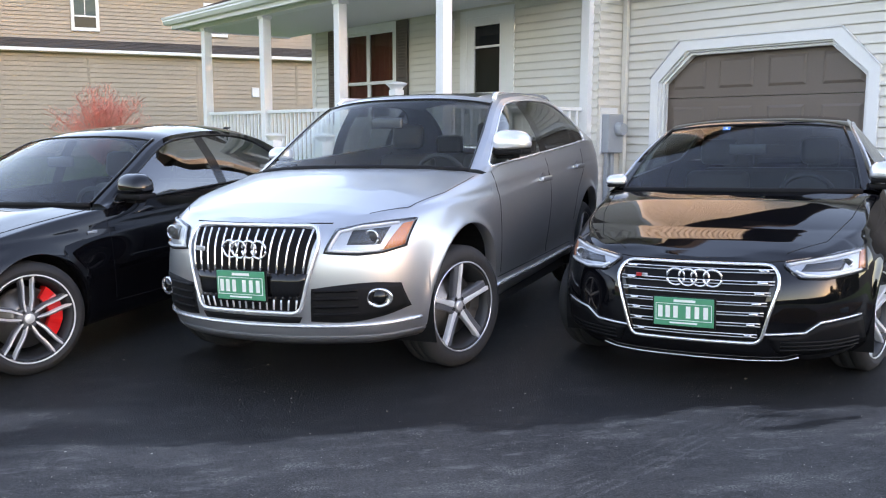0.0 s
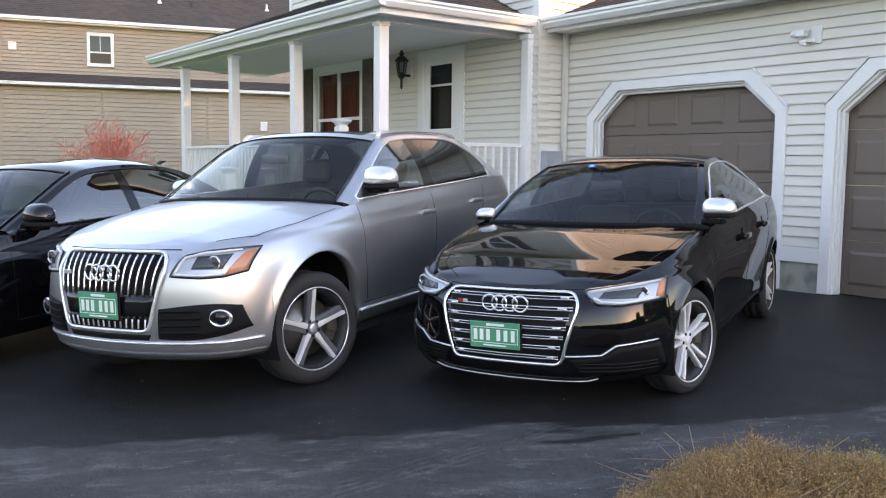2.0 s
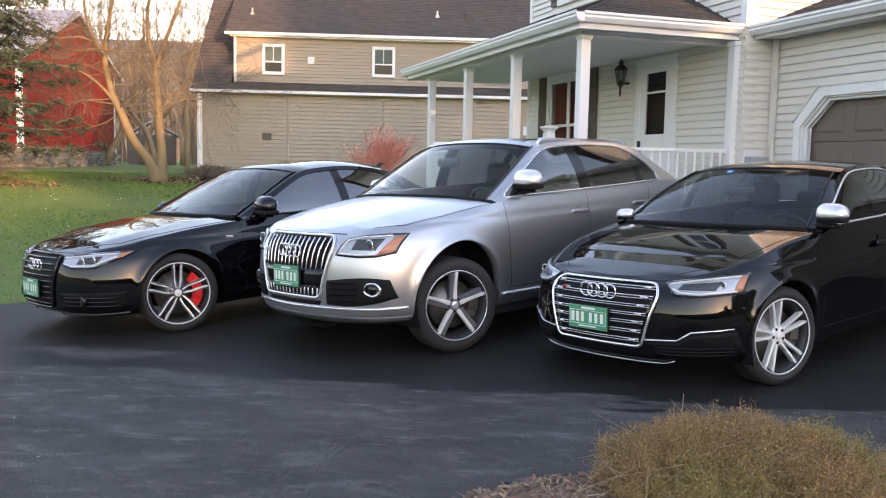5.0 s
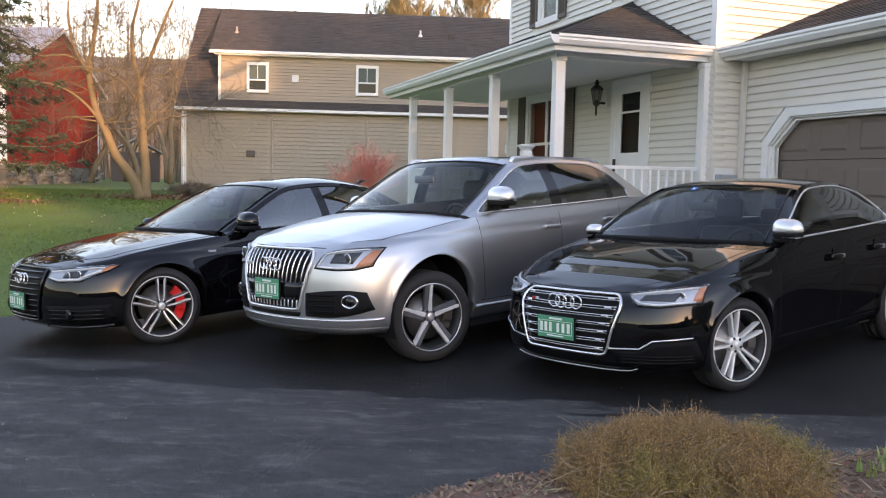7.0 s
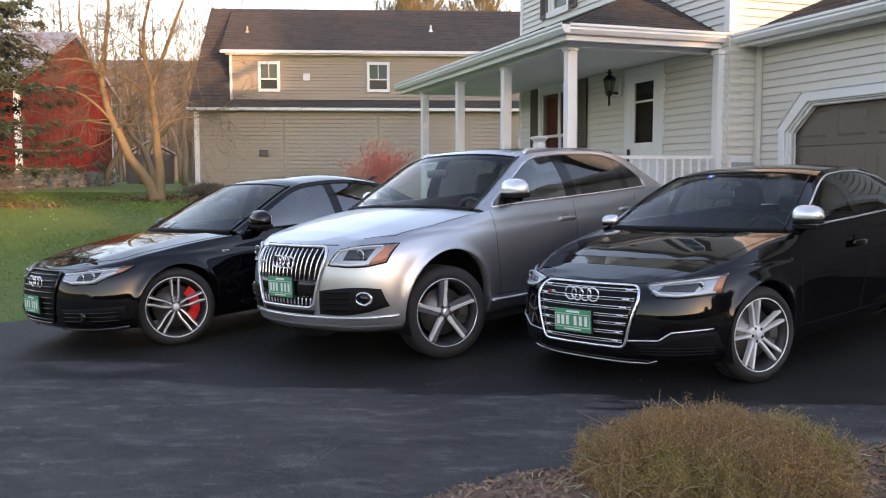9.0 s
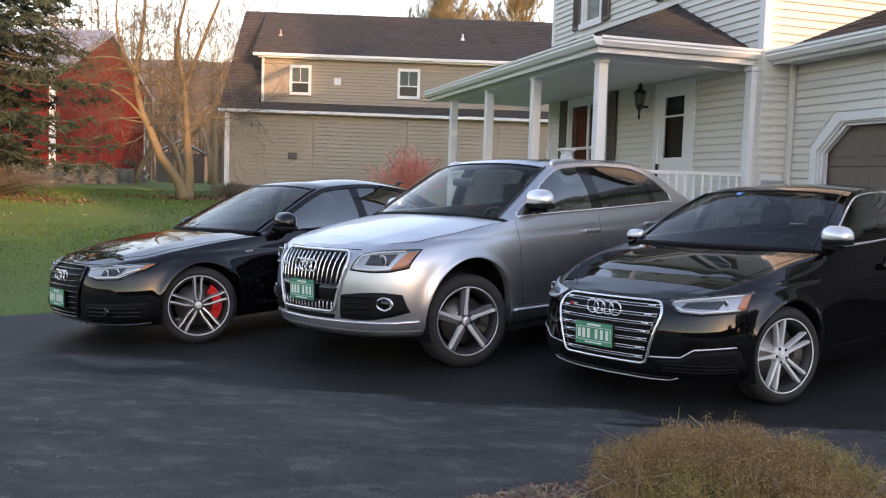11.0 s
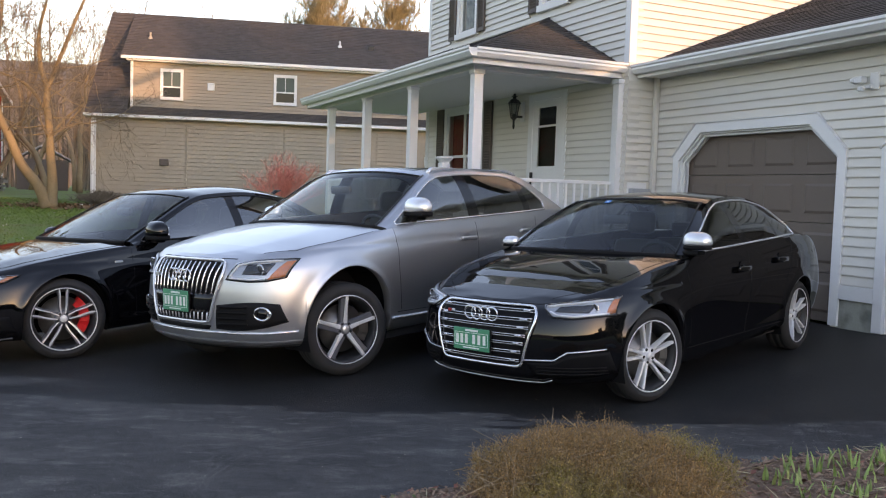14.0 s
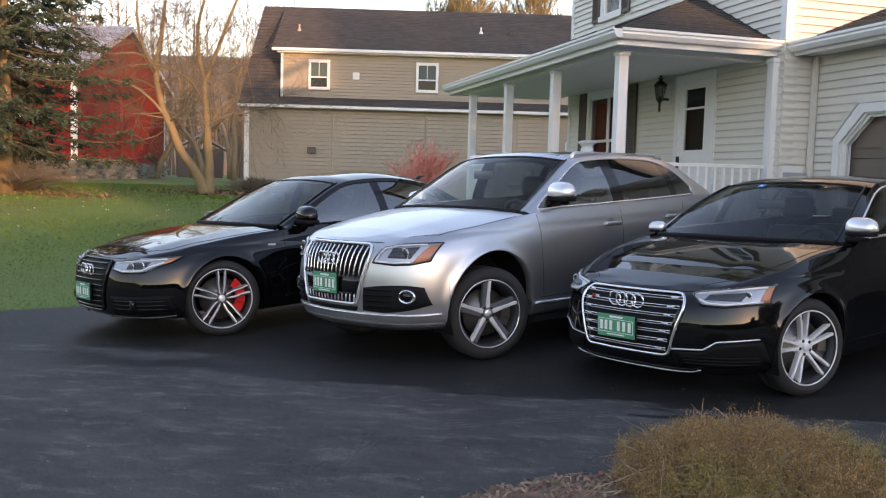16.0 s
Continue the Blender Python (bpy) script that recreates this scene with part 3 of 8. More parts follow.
for a, c, p, q in UPW:
    hb.append((p - 0.08, q + 0.08, fixed(a - 0.38 - HX0), fixed(c + 0.38 - HX0)))
siding(house, (HX0, HY + 0.016, 0), 0, HX1 - HX0 - 0.005, PF + 0.02, WALLTOP, 0.1016, M_SIDING, hb)
siding(house, (HX1 - 0.016, HY, 0), 90, 0.48, 0.3, 3.1, 0.1016, M_SIDING)
siding(house, (HX1 - 0.016, HY + 0.08, 0), 90, 7.4, 3.1, WALLTOP, 0.1016, M_SIDING)
siding(house, (HX0 + 0.016, 16.0, 0), 270, 16.0 - HY, 0.3, WALLTOP, 0.1016, M_SIDING, joined=True)

# main roof, mostly out of view
hroof = structure("roof_house", "dark asphalt shingle house roof", "roof")
part("roof_deck", prism([(HY - 0.35, WALLTOP - 0.05), (12.2, WALLTOP + 2.0), (16.35, WALLTOP - 0.05), (16.35, WALLTOP + 0.1), (12.2, WALLTOP + 2.2), (HY - 0.35, WALLTOP + 0.1)], "x", HX0 - 0.3, HX1 + 0.3), M_SHINGLE, hroof)
part("soffit", box(HX0, HX1, HY - 0.35, HY, WALLTOP - 0.05, WALLTOP - 0.03), M_SOFFIT, hroof)

# ---- porch ----
porch = structure("porch", "white-posted front porch with dark shingle hip roof", "porch")
PX0, PX1, PY = -14.30, -6.95, 6.25         # roof edge
part("porch_floor", box(PX0 + 0.35, HX1, 6.40, HY, PF - 0.05, PF, 0.005), material("porch_boards", (0.30, 0.29, 0.28), 0.7, scale=2, vary=0.2), porch)
part("skirt", box(PX0 + 0.38, HX1 - 0.05, 6.43, 6.46, -0.1, PF - 0.05), M_WHITE, porch)
part("skirt", box(HX1 - 0.06, HX1 - 0.03, 6.46, HY, -0.1, PF - 0.05), M_WHITE, porch)
part("porch_ceiling", box(PX0 + 0.02, PX1 - 0.02, PY + 0.02, HY, 2.925, 2.945), M_SOFFIT, porch)
part("beam", box(PX0 + 0.4, -7.22, 6.41, 6.59, 2.865, 2.926, 0.004), M_WHITE, porch)
part("beam", box(-7.40, -7.22, 6.59, HY, 2.865, 2.926, 0.004), M_WHITE, porch)
part("fascia", box(PX0, PX1, PY, PY + 0.02, 2.90, 3.07, 0.003), M_WHITE, porch)
part("fascia", box(PX1 - 0.02, PX1, PY + 0.02, HY + 0.2, 2.90, 3.07, 0.003), M_WHITE, porch)
part("fascia", box(PX0, PX0 + 0.02, PY + 0.02, HY, 2.90, 3.07, 0.003), M_WHITE, porch)
gp = gutter_profile()
part("gutter", prism([(PY - p, 2.97 + q) for p, q in gp], "x", PX0 - 0.12, PX1 + 0.12), M_WHITE, porch)
part("gutter", prism([(PX1 + p, 2.97 + q) for p, q in gp], "y", PY - 0.0, 8.64), M_WHITE, porch)
RZ, RT = 3.07, 4.02                        # hip roof
HIP = 1.95
part("roof_deck", prism([(PY, RZ - 0.03), (HY, RT - 0.02), (HY, RT - 0.06), (PY, RZ - 0.06)], "x", PX0 + HIP, PX1 - HIP), M_SHINGLE, porch)
roof_courses("shingles", [(PX0, PY, RZ), (PX1, PY, RZ), (PX1 - HIP, HY, RT), (PX0 + HIP, HY, RT)], 22, M_SHINGLE, porch)
roof_courses("shingles", [(PX1, PY, RZ), (PX1, HY + 0.2, RZ), (PX1 - HIP, HY, RT), (PX1 - HIP, HY, RT)], 22, M_SHINGLE, porch)
roof_courses("shingles", [(PX0, HY, RZ), (PX0, PY, RZ), (PX0 + HIP, HY, RT), (PX0 + HIP, HY, RT)], 22, M_SHINGLE, porch)
v, f = tube_arrays([(PX1, PY, RZ + 0.01), (PX1 - HIP, HY, RT + 0.01)], 0.022, 6)
mesh_object("hip_cap", v, f, M_SHINGLE, porch)
v, f = tube_arrays([(PX0, PY, RZ + 0.01), (PX0 + HIP, HY, RT + 0.01)], 0.022, 6)
mesh_object("hip_cap", v, f, M_SHINGLE, porch)


def porch_post():
    p = empty("porch_post", "white square porch post with plain cap and base", "post", "porch posts", "structure")
    part("shaft", box(-0.065, 0.065, -0.065, 0.065, 0.0, 2.215, 0.006), M_WHITE, p)
    part("base_block", box(-0.08, 0.08, -0.08, 0.08, 0.0, 0.12, 0.006), M_WHITE, p)
    part("cap_block", box(-0.08, 0.08, -0.08, 0.08, 2.16, 2.22, 0.006), M_WHITE, p)
    return p


post = porch_post()
post.matrix_world = Matrix.Translation((-7.31, 6.50, PF))
for x in (-9.42, -11.46, -13.48):
    copy_thing(post, pose(x, 6.50, PF))
copy_thing(post, pose(-6.97, HY - 0.02, PF))


def railing(a, b, n_bal):
    r = empty("porch_railing", "white painted porch railing with square balusters", "railing", "porch railings", "structure")
    a, b = Vector(a), Vector(b)
    ang = math.degrees(math.atan2(b.y - a.y, b.x - a.x))
    L = (b - a).length
    part("top_rail", box(0, L, -0.035, 0.035, 0.80, 0.845, 0.005), M_WHITE, r)
    part("bottom_rail", box(0, L, -0.02, 0.02, 0.08, 0.125, 0.004), M_WHITE, r)
    first = None
    for i in range(n_bal):
        x = L * (i + 0.5) / n_bal
        if first is None:
            first = part("baluster", box(-0.016, 0.016, -0.016, 0.016, 0.125, 0.80), M_WHITE, r)
            first.location = (x, 0, 0)
        else:
            o = first.copy()
            scene.collection.objects.link(o)
            o.location = (x, 0, 0)
    r.matrix_world = Matrix.Translation(a) @ pose(0, 0, 0, 0, 0, ang)
    return r


railing((-7.31, 6.57, PF), (-7.02, 8.44, PF), 16)
railing((-13.41, 6.50, PF), (-11.53, 6.50, PF), 16)
railing((-11.39, 6.50, PF), (-9.49, 6.50, PF), 16)
railing((-8.10, 6.50, PF), (-7.38, 6.50, PF), 6)


def newel(x, y, z0, z1):
    p = empty("newel_post", "white newel post with moulded flat cap", "post", "newel posts")
    part("shaft", box(-0.065, 0.065, -0.065, 0.065, 0, z1 - z0 - 0.10, 0.005), M_WHITE, p)
    part("cap", lathe([(0.07, 0), (0.075, 0.02), (0.10, 0.05), (0.125, 0.065), (0.13, 0.085), (0.06, 0.10), (0.001, 0.105)], 20, "z", (0, 0, z1 - z0 - 0.105)), M_WHITE, p)
    p.matrix_world = Matrix.Translation((x, y, z0))


newel(-8.15, 6.46, PF, 1.79)
newel(-9.28, 5.45, -0.14, 1.18)
newel(-8.15, 5.45, -0.14, 1.18)
steps = structure("porch_steps", "white-sided wooden porch steps", "steps")
for i in range(3):
    part("tread", box(-9.18, -8.25, 6.40 - 0.3 * (3 - i), 6.40 - 0.3 * (2 - i), -0.2, 0.165 * (i + 1), 0.006), M_CONCRETE, steps)

# entrance door
dr = structure("door_3", "white storm door with a tall glass pane", "door")
a, c = DOORX
part("casing", box(a - 0.13, a, HY - 0.015, HY + 0.03, PF, 2.89, 0.004), M_WHITE, dr)
part("casing", box(c, c + 0.16, HY - 0.015, HY + 0.03, PF, 2.89, 0.004), M_WHITE, dr)
part("casing", box(a, c, HY - 0.015, HY + 0.03, 2.78, 2.89, 0.004), M_WHITE, dr)
part("threshold", box(a, c, HY - 0.02, HY + 0.1, PF, PF + 0.03), M_WHITE, dr)
GX0, GX1, GZ0, GZ1 = a + 0.16, c - 0.13, 1.75, 2.665
for (p, q, r_, s_) in ((a, GX0, PF + 0.03, 2.78), (GX1, c, PF + 0.03, 2.78), (GX0, GX1, PF + 0.03, GZ0), (GX0, GX1, GZ1, 2.78), (GX0, GX1, 2.36, 2.39)):
    part("leaf_rail", box(p, q, HY - 0.005, HY + 0.03, r_, s_, 0.003), M_WHITE, dr)
sheet("pane", GX0, GX1, HY + 0.010, GZ0, GZ1, M_PANE, dr)
part("inner_door", box(a, c, HY + 0.09, HY + 0.13, PF, 2.78), M_ROOM, dr, "dark wooden inner door")
part("roller_shade", box(GX0, GX1, HY + 0.04, HY + 0.05, 2.38, GZ1), material("navy_shade", (0.012, 0.012, 0.03), 0.8, scale=4), dr, "dark blue shade behind the top of the glass")
part("door_handle", box(a + 0.02, a + 0.06, HY - 0.05, HY - 0.005, 1.45, 1.66, 0.01), M_BLACK, dr, "black latch handle")


def shutter(x0, x1, z0, z1, parent):
    s = part("shutter", box(x0, x1, HY - 0.03, HY - 0.012, z0, z1), M_SHUTTER, parent, "dark brown louvred shutter")
    for bx in ((x0, x0 + 0.05, z0, z1), (x1 - 0.05, x1, z0, z1), (x0 + 0.05, x1 - 0.05, z0, z0 + 0.06), (x0 + 0.05, x1 - 0.05, z1 - 0.06, z1), (x0 + 0.05, x1 - 0.05, (z0 + z1) / 2 - 0.03, (z0 + z1) / 2 + 0.03)):
        part("stile", box(bx[0], bx[1], HY - 0.042, HY - 0.03, bx[2], bx[3], 0.003), M_SHUTTER, s)
    z = z0 + 0.09
    proto = None
    while z < z1 - 0.09:
        if abs(z - (z0 + z1) / 2) > 0.05:
            if proto is None:
                proto = part("slat", box(x0 + 0.05, x1 - 0.05, -0.006, 0.006, -0.016, 0.016, 0, pose(0, 0, 0, 30)), M_SHUTTER, s)
                proto.location = (0, HY - 0.034, z)
            else:
                o = proto.copy()
                scene.collection.objects.link(o)
                o.location = (0, HY - 0.034, z)
        z += 0.045


def window(name, x0, x1, z0, z1, cols, rows, lower_rows, curtain, label, sides=0.30):
    w = structure(name, label, "window")
    for bx in ((x0 - 0.09, x0 + 0.02, z0 - 0.06, z1 + 0.09), (x1 - 0.02, x1 + 0.09, z0 - 0.06, z1 + 0.09), (x0 + 0.02, x1 - 0.02, z1 - 0.02, z1 + 0.09)):
        part("window_frame", box(bx[0], bx[1], HY - 0.02, HY + 0.06, bx[2], bx[3], 0.004), M_WHITE, w)
    part("window_sill", box(x0 - 0.11, x1 + 0.11, HY - 0.05, HY + 0.06, z0 - 0.09, z0 + 0.02, 0.006), M_WHITE, w)
    mz = z0 + (z1 - z0) * (0.42 if lower_rows else 0.5)
    for k in range(cols):
        a = x0 + 0.02 + (x1 - x0 - 0.04) * k / cols
        b = x0 + 0.02 + (x1 - x0 - 0.04) * (k + 1) / cols
        for p, q, y in ((z0 + 0.02, mz + 0.02, 0.03), (mz - 0.02, z1 - 0.02, 0.015)):
            sash = part("sash", box(a, a + 0.045, HY + y, HY + y + 0.03, p, q), M_WHITE, w)
            part("sash_stile", box(b - 0.045, b, HY + y, HY + y + 0.03, p, q), M_WHITE, sash)
            part("sash_rail", box(a + 0.045, b - 0.045, HY + y, HY + y + 0.03, p, p + 0.045), M_WHITE, sash)
            part("sash_rail", box(a + 0.045, b - 0.045, HY + y, HY + y + 0.03, q - 0.045, q), M_WHITE, sash)
            sheet("pane", a + 0.04, b - 0.04, HY + y + 0.014, p + 0.04, q - 0.04, M_PANE, sash)
    if curtain:
        n_ = 40
        vv = [(x0 + (x1 - x0) * i / n_, HY + 0.14 + 0.02 * math.sin(i * 1.7), z) for i in range(n_ + 1) for z in (z0, z1)]
        o = mesh_object("curtain", vv, [(2 * i, 2 * i + 2, 2 * i + 3, 2 * i + 1) for i in range(n_)], curtain, w, "closed curtain behind the glass", True)
    if sides:
        shutter(x0 - 0.09 - sides, x0 - 0.10, z0 - 0.06, z1 + 0.08, w)
        shutter(x1 + 0.10, x1 + 0.09 + sides, z0 - 0.06, z1 + 0.08, w)
    return w


window("window_1", *WIN, 2, 1, True, M_CURTAIN, "white double window with red curtains and brown shutters")
M_LACE = material("lace_curtain", (0.17, 0.22, 0.24), 0.9, scale=14, vary=0.5, second=(0.08, 0.12, 0.14), amount=0.5, patch=9)
window("window_2", *UPW[0], 1, 1, False, M_LACE, "white upper window with lace curtain and brown shutters")
window("window_3", *UPW[1], 1, 1, False, M_LACE, "white upper window with lace curtain and brown shutters")

# corner post, meter, wall lamp, floodlight
part("corner_post", box(W0 + 0.018, W0 + 0.08, 8.925, 8.985, 0.3, 2.95, 0.006), M_SIDING, garage)
mt = empty("electric_meter", "grey metal electric meter box on the wall", "meter")
part("cabinet", box(W0 + 0.015, W0 + 0.13, 8.58, 8.86, 0.95, 1.42, 0.012), M_GREY_BOX, mt)
part("meter_dial", lathe([(0.085, 0), (0.085, 0.05), (0.07, 0.09), (0.001, 0.095)], 24, "x", (W0 + 0.13, 8.76, 1.24)), M_GREY_BOX, mt)
part("conduit", box(W0 + 0.025, W0 + 0.08, 8.70, 8.76, 0.0, 0.95, 0.008), M_GREY_BOX, mt)
part("conduit", box(W0 + 0.025, W0 + 0.08, 8.62, 8.66, 0.0, 0.95, 0.008), M_GREY_BOX, mt)
part("mount_board", box(W0 + 0.002, W0 + 0.014, 8.56, 8.88, 0.93, 1.50, 0.003), M_WHITE, mt)


def wall_lamp(x, z):
    l = empty("wall_lantern", "black metal lantern wall lamp with glass panes", "wall lamp")
    y = HY - 0.17
    part("back_plate", box(x - 0.06, x + 0.06, HY - 0.02, HY + 0.0, z - 0.16, z + 0.16, 0.008), M_WHITE, l)
    part("bracket", lathe([(0.045, 0), (0.05, 0.03), (0.02, 0.05), (0.02, 0.16)], 12, "y", (x, HY - 0.18, z - 0.08)), M_BLACK, l)
    part("roof", lathe([(0.105, 0), (0.11, 0.015), (0.06, 0.07), (0.03, 0.085), (0.03, 0.11), (0.055, 0.12), (0.02, 0.14), (0.02, 0.165), (0.001, 0.17)], 8, "z", (x, y, z + 0.12)), M_BLACK, l)
    part("glass", lathe([(0.045, -0.1), (0.078, 0.12), (0.001, 0.121)], 6, "z", (x, y, z)), M_PANE, l)
    for i in range(6):
        an = i * math.pi / 3
        v_, f_ = tube_arrays([(x + 0.05 * math.cos(an), y + 0.05 * math.sin(an), z - 0.1), (x + 0.085 * math.cos(an), y + 0.085 * math.sin(an), z + 0.12)], 0.007, 5)
        mesh_object("glazing_bar", v_, f_, M_BLACK, l)
    part("tail", lathe([(0.055, 0), (0.05, -0.02), (0.02, -0.05), (0.017, -0.12), (0.022, -0.14), (0.012, -0.19), (0.001, -0.2)], 10, "z", (x, y, z - 0.09)), M_BLACK, l)


wall_lamp(-9.60, 2.64)
fl = empty("floodlight", "white twin floodlight on the garage wall", "outdoor light")
part("mount_plate", box(-3.42, -3.26, GY - 0.03, GY + 0.0, 2.40, 2.66, 0.006), M_WHITE, fl)
part("arm", box(-3.49, -3.35, GY - 0.10, GY - 0.03, 2.42, 2.48, 0.006), M_WHITE, fl)
part("lamp_head", box(-3.57, -3.43, GY - 0.20, GY - 0.08, 2.50, 2.60, 0.015), M_WHITE, fl)
part("lamp_head", lathe([(0.035, 0), (0.05, 0.03), (0.06, 0.09), (0.055, 0.10)], 16, "x", (-3.67, GY - 0.14, 2.55)), M_WHITE, fl)
part("sensor", box(-3.53, -3.45, GY - 0.17, GY - 0.09, 2.38, 2.45, 0.015), M_WHITE, fl)
fl.matrix_world = Matrix.Translation((-3.40, GY, 2.53)) @ Matrix.Diagonal((0.66, 0.66, 0.66, 1)) @ Matrix.Translation((3.40, -GY, -2.53))


# ---- tan neighbour house ----
def tan_house():
    h = empty("neighbour_house", "tan clapboard house with brown shingle roof and long dormer", "house")
    turn = Matrix.Translation((-32.75, 3.26, 0.385)) @ pose(0, 0, 0, 0, 0, 74.3) @ Matrix.Diagonal((0.768, 0.768, 0.857, 1))   # local x runs along the front, local -y looks at the drive
    h.matrix_world = turn
    L, D = 24.0, 11.0

    def put(ob):
        ob.parent = h
        return ob

    put(part("wall", box(0, L, 0.02, 0.25, -0.2, 4.0), M_TAN))
    put(part("wall", box(0, 0.25, 0.25, D, -0.2, 4.0), M_TAN))
    put(part("wall", box(L - 0.25, L, 0.25, D, -0.2, 4.0), M_TAN))
    put(part("wall", box(0.25, L - 0.25, D - 0.25, D, -0.2, 4.0), M_TAN))
    put(part("upper_wall", box(1.55, L - 1.5, 0.9, 1.1, 4.0, 6.75), M_TAN))
    put(part("upper_wall", box(1.55, 1.75, 1.1, 5.0, 4.0, 6.75), M_TAN))

    def strips(x0, x1, y, z0, z1, pitch, name, holes=()):
        p = Pile()
        z = z0
        while z < z1 - 0.01:
            t = min(z1, z + pitch)
            spans = [(x0, x1)]
            for a, c, q, r in holes:
                if t > q and z < r:
                    spans = [s for u, w in spans for s in ((u, min(w, a)), (max(u, c), w)) if s[1] - s[0] > 0.03]
            for a, c in spans:
                p.add([(x, yy, zz) for x in (a, c) for yy, zz in ((y, z + 0.02), (y - 0.055, z + 0.012), (y - 0.012, t), (y, t))],
                      [(0, 1, 2, 3), (7, 6, 5, 4), (0, 4, 5, 1), (1, 5, 6, 2), (2, 6, 7, 3)])
            z += pitch
        ob = put(p.done(name, M_TAN))
        return tagged(ob, kind="stuff")

    wins = [(3.0, 4.12, 4.93, 6.33), (8.6, 9.78, 4.93, 6.33), (14.4, 15.5, 4.93, 6.33)]
    strips(0.12, L - 0.12, 0.02, 0.1, 3.95, 0.185, "clapboard_siding")
    strips(1.6, L - 1.6, 0.9, 4.1, 6.6, 0.15, "shingle_siding", wins)
    for x in (4.4, 9.2, 13.9, 18.6):
        put(part("seam_board", box(x - 0.05, x + 0.05, -0.025, 0.02, 0.1, 3.9), M_TAN_TRIM))
    put(part("corner_board", box(-0.02, 0.13, -0.03, 0.02, 0.0, 3.95, 0.01), M_WHITE))
    put(part("downspout", box(-0.10, 0.02, -0.14, -0.03, 0.05, 3.95, 0.02), M_WHITE))
    put(part("downspout", box(1.56, 1.68, 0.74, 0.88, 4.3, 6.65, 0.02), M_WHITE))
    put(part("downspout_foot", box(-0.5, 0.0, -0.5, -0.14, 0.02, 0.14, 0.03), M_WHITE))
    # pent roof under the dormer, main slope at its side, dormer roof
    put(part("eave_gutter", box(-0.4, L + 0.3, -0.42, -0.28, 4.0, 4.13, 0.02), M_WHITE))
    put(part("soffit", box(-0.4, L + 0.3, -0.30, 0.05, 3.97, 4.01), M_TAN_TRIM))
    ridge_z, ridge_y = 9.50, 5.6
    roof = put(part("roof", prism([(-0.35, 4.05), (ridge_y, ridge_z - 0.1), (D + 0.3, 4.05), (D + 0.3, 4.2), (ridge_y, ridge_z - 0.02), (-0.35, 4.12)], "x", -0.30, 1.56), M_SHINGLE_BROWN))
    rc = roof_courses("shingles", [(-0.35, -0.35, 4.16), (1.6, -0.35, 4.16), (1.2, ridge_y, ridge_z), (-0.30, ridge_y, ridge_z)], 30, M_SHINGLE_BROWN, None, 0.02)
    put(rc)
    rc = roof_courses("shingles", [(1.55, -0.35, 4.16), (L, -0.35, 4.16), (L, 0.92, 4.60), (1.55, 0.92, 4.60)], 6, M_SHINGLE_BROWN, None, 0.02)
    put(rc)
    rc = roof_courses("shingles", [(1.15, 0.55, 6.80), (L, 0.55, 6.80), (L, ridge_y, ridge_z), (0.9, ridge_y, ridge_z)], 26, M_SHINGLE_BROWN, None, 0.02)
    put(rc)
    put(part("dormer_roof", prism([(0.55, 6.70), (ridge_y, ridge_z - 0.08), (ridge_y, ridge_z - 0.3), (0.9, 6.6)], "x", 1.25, L), M_SHINGLE_BROWN))
    put(part("dormer_gutter", box(1.15, L, 0.42, 0.56, 6.66, 6.80, 0.02), M_WHITE))
    put(part("dormer_fascia", box(1.4, L, 0.56, 0.9, 6.60, 6.66), M_WHITE))
    for x, y, r in ((12.0, 2.9, 0.05), (17.3, 2.9, 0.05), (2.2, 2.6, 0.05)):
        z = 6.8 + (ridge_z - 6.8) * (y - 0.55) / (ridge_y - 0.55)
        put(part("vent_pipe", lathe([(0.14, -0.05), (0.09, 0.06), (r, 0.1), (r, 0.28), (0.001, 0.29)], 12, "z", (x, y, z)), M_WHITE if x > 3 else M_TAN_TRIM))
    put(part("roof_vent", box(13.5, 13.85, 2.7, 3.0, 7.95, 8.17, 0.03), M_BLACK))
    for x0, x1, z0, z1 in wins:
        w = put(part("window", box(x0, x1, 0.83, 0.87, z0, z1), M_WHITE))

        def sub(ob):
            ob.parent = w
            return ob

        for bx in ((x0, x0 + 0.14), (x1 - 0.14, x1)):
            sub(part("frame", box(bx[0], bx[1], 0.78, 0.83, z0, z1, 0.01), M_WHITE))
        for bz in ((z0, z0 + 0.14), (z1 - 0.14, z1)):
            sub(part("frame", box(x0 + 0.14, x1 - 0.14, 0.78, 0.83, bz[0], bz[1], 0.01), M_WHITE))
        zm = z0 + (z1 - z0) * 0.42
        for p, q in ((z0 + 0.14, zm - 0.03), (zm + 0.03, z1 - 0.14)):
            sub(part("pane", box(x0 + 0.14, x1 - 0.14, 0.81, 0.825, p, q), M_FAR_PANE if p < zm else M_BLIND))
        sub(part("meeting_rail", box(x0 + 0.14, x1 - 0.14, 0.79, 0.83, zm - 0.03, zm + 0.03), M_WHITE))
        sub(part("muntin", box((x0 + x1) / 2 - 0.015, (x0 + x1) / 2 + 0.015, 0.80, 0.825, zm + 0.03, z1 - 0.14), M_WHITE))
    put(part("wall_vent", box(5.3, 5.65, 0.80, 0.88, 5.45, 5.78, 0.02), M_WHITE))
    put(part("wall_box", box(3.15, 3.6, -0.14, 0.0, 1.95, 2.25, 0.02), M_SHUTTER))
    put(part("wall_box", box(16.4, 16.75, -0.12, 0.0, 2.4, 2.8, 0.02), M_WHITE))


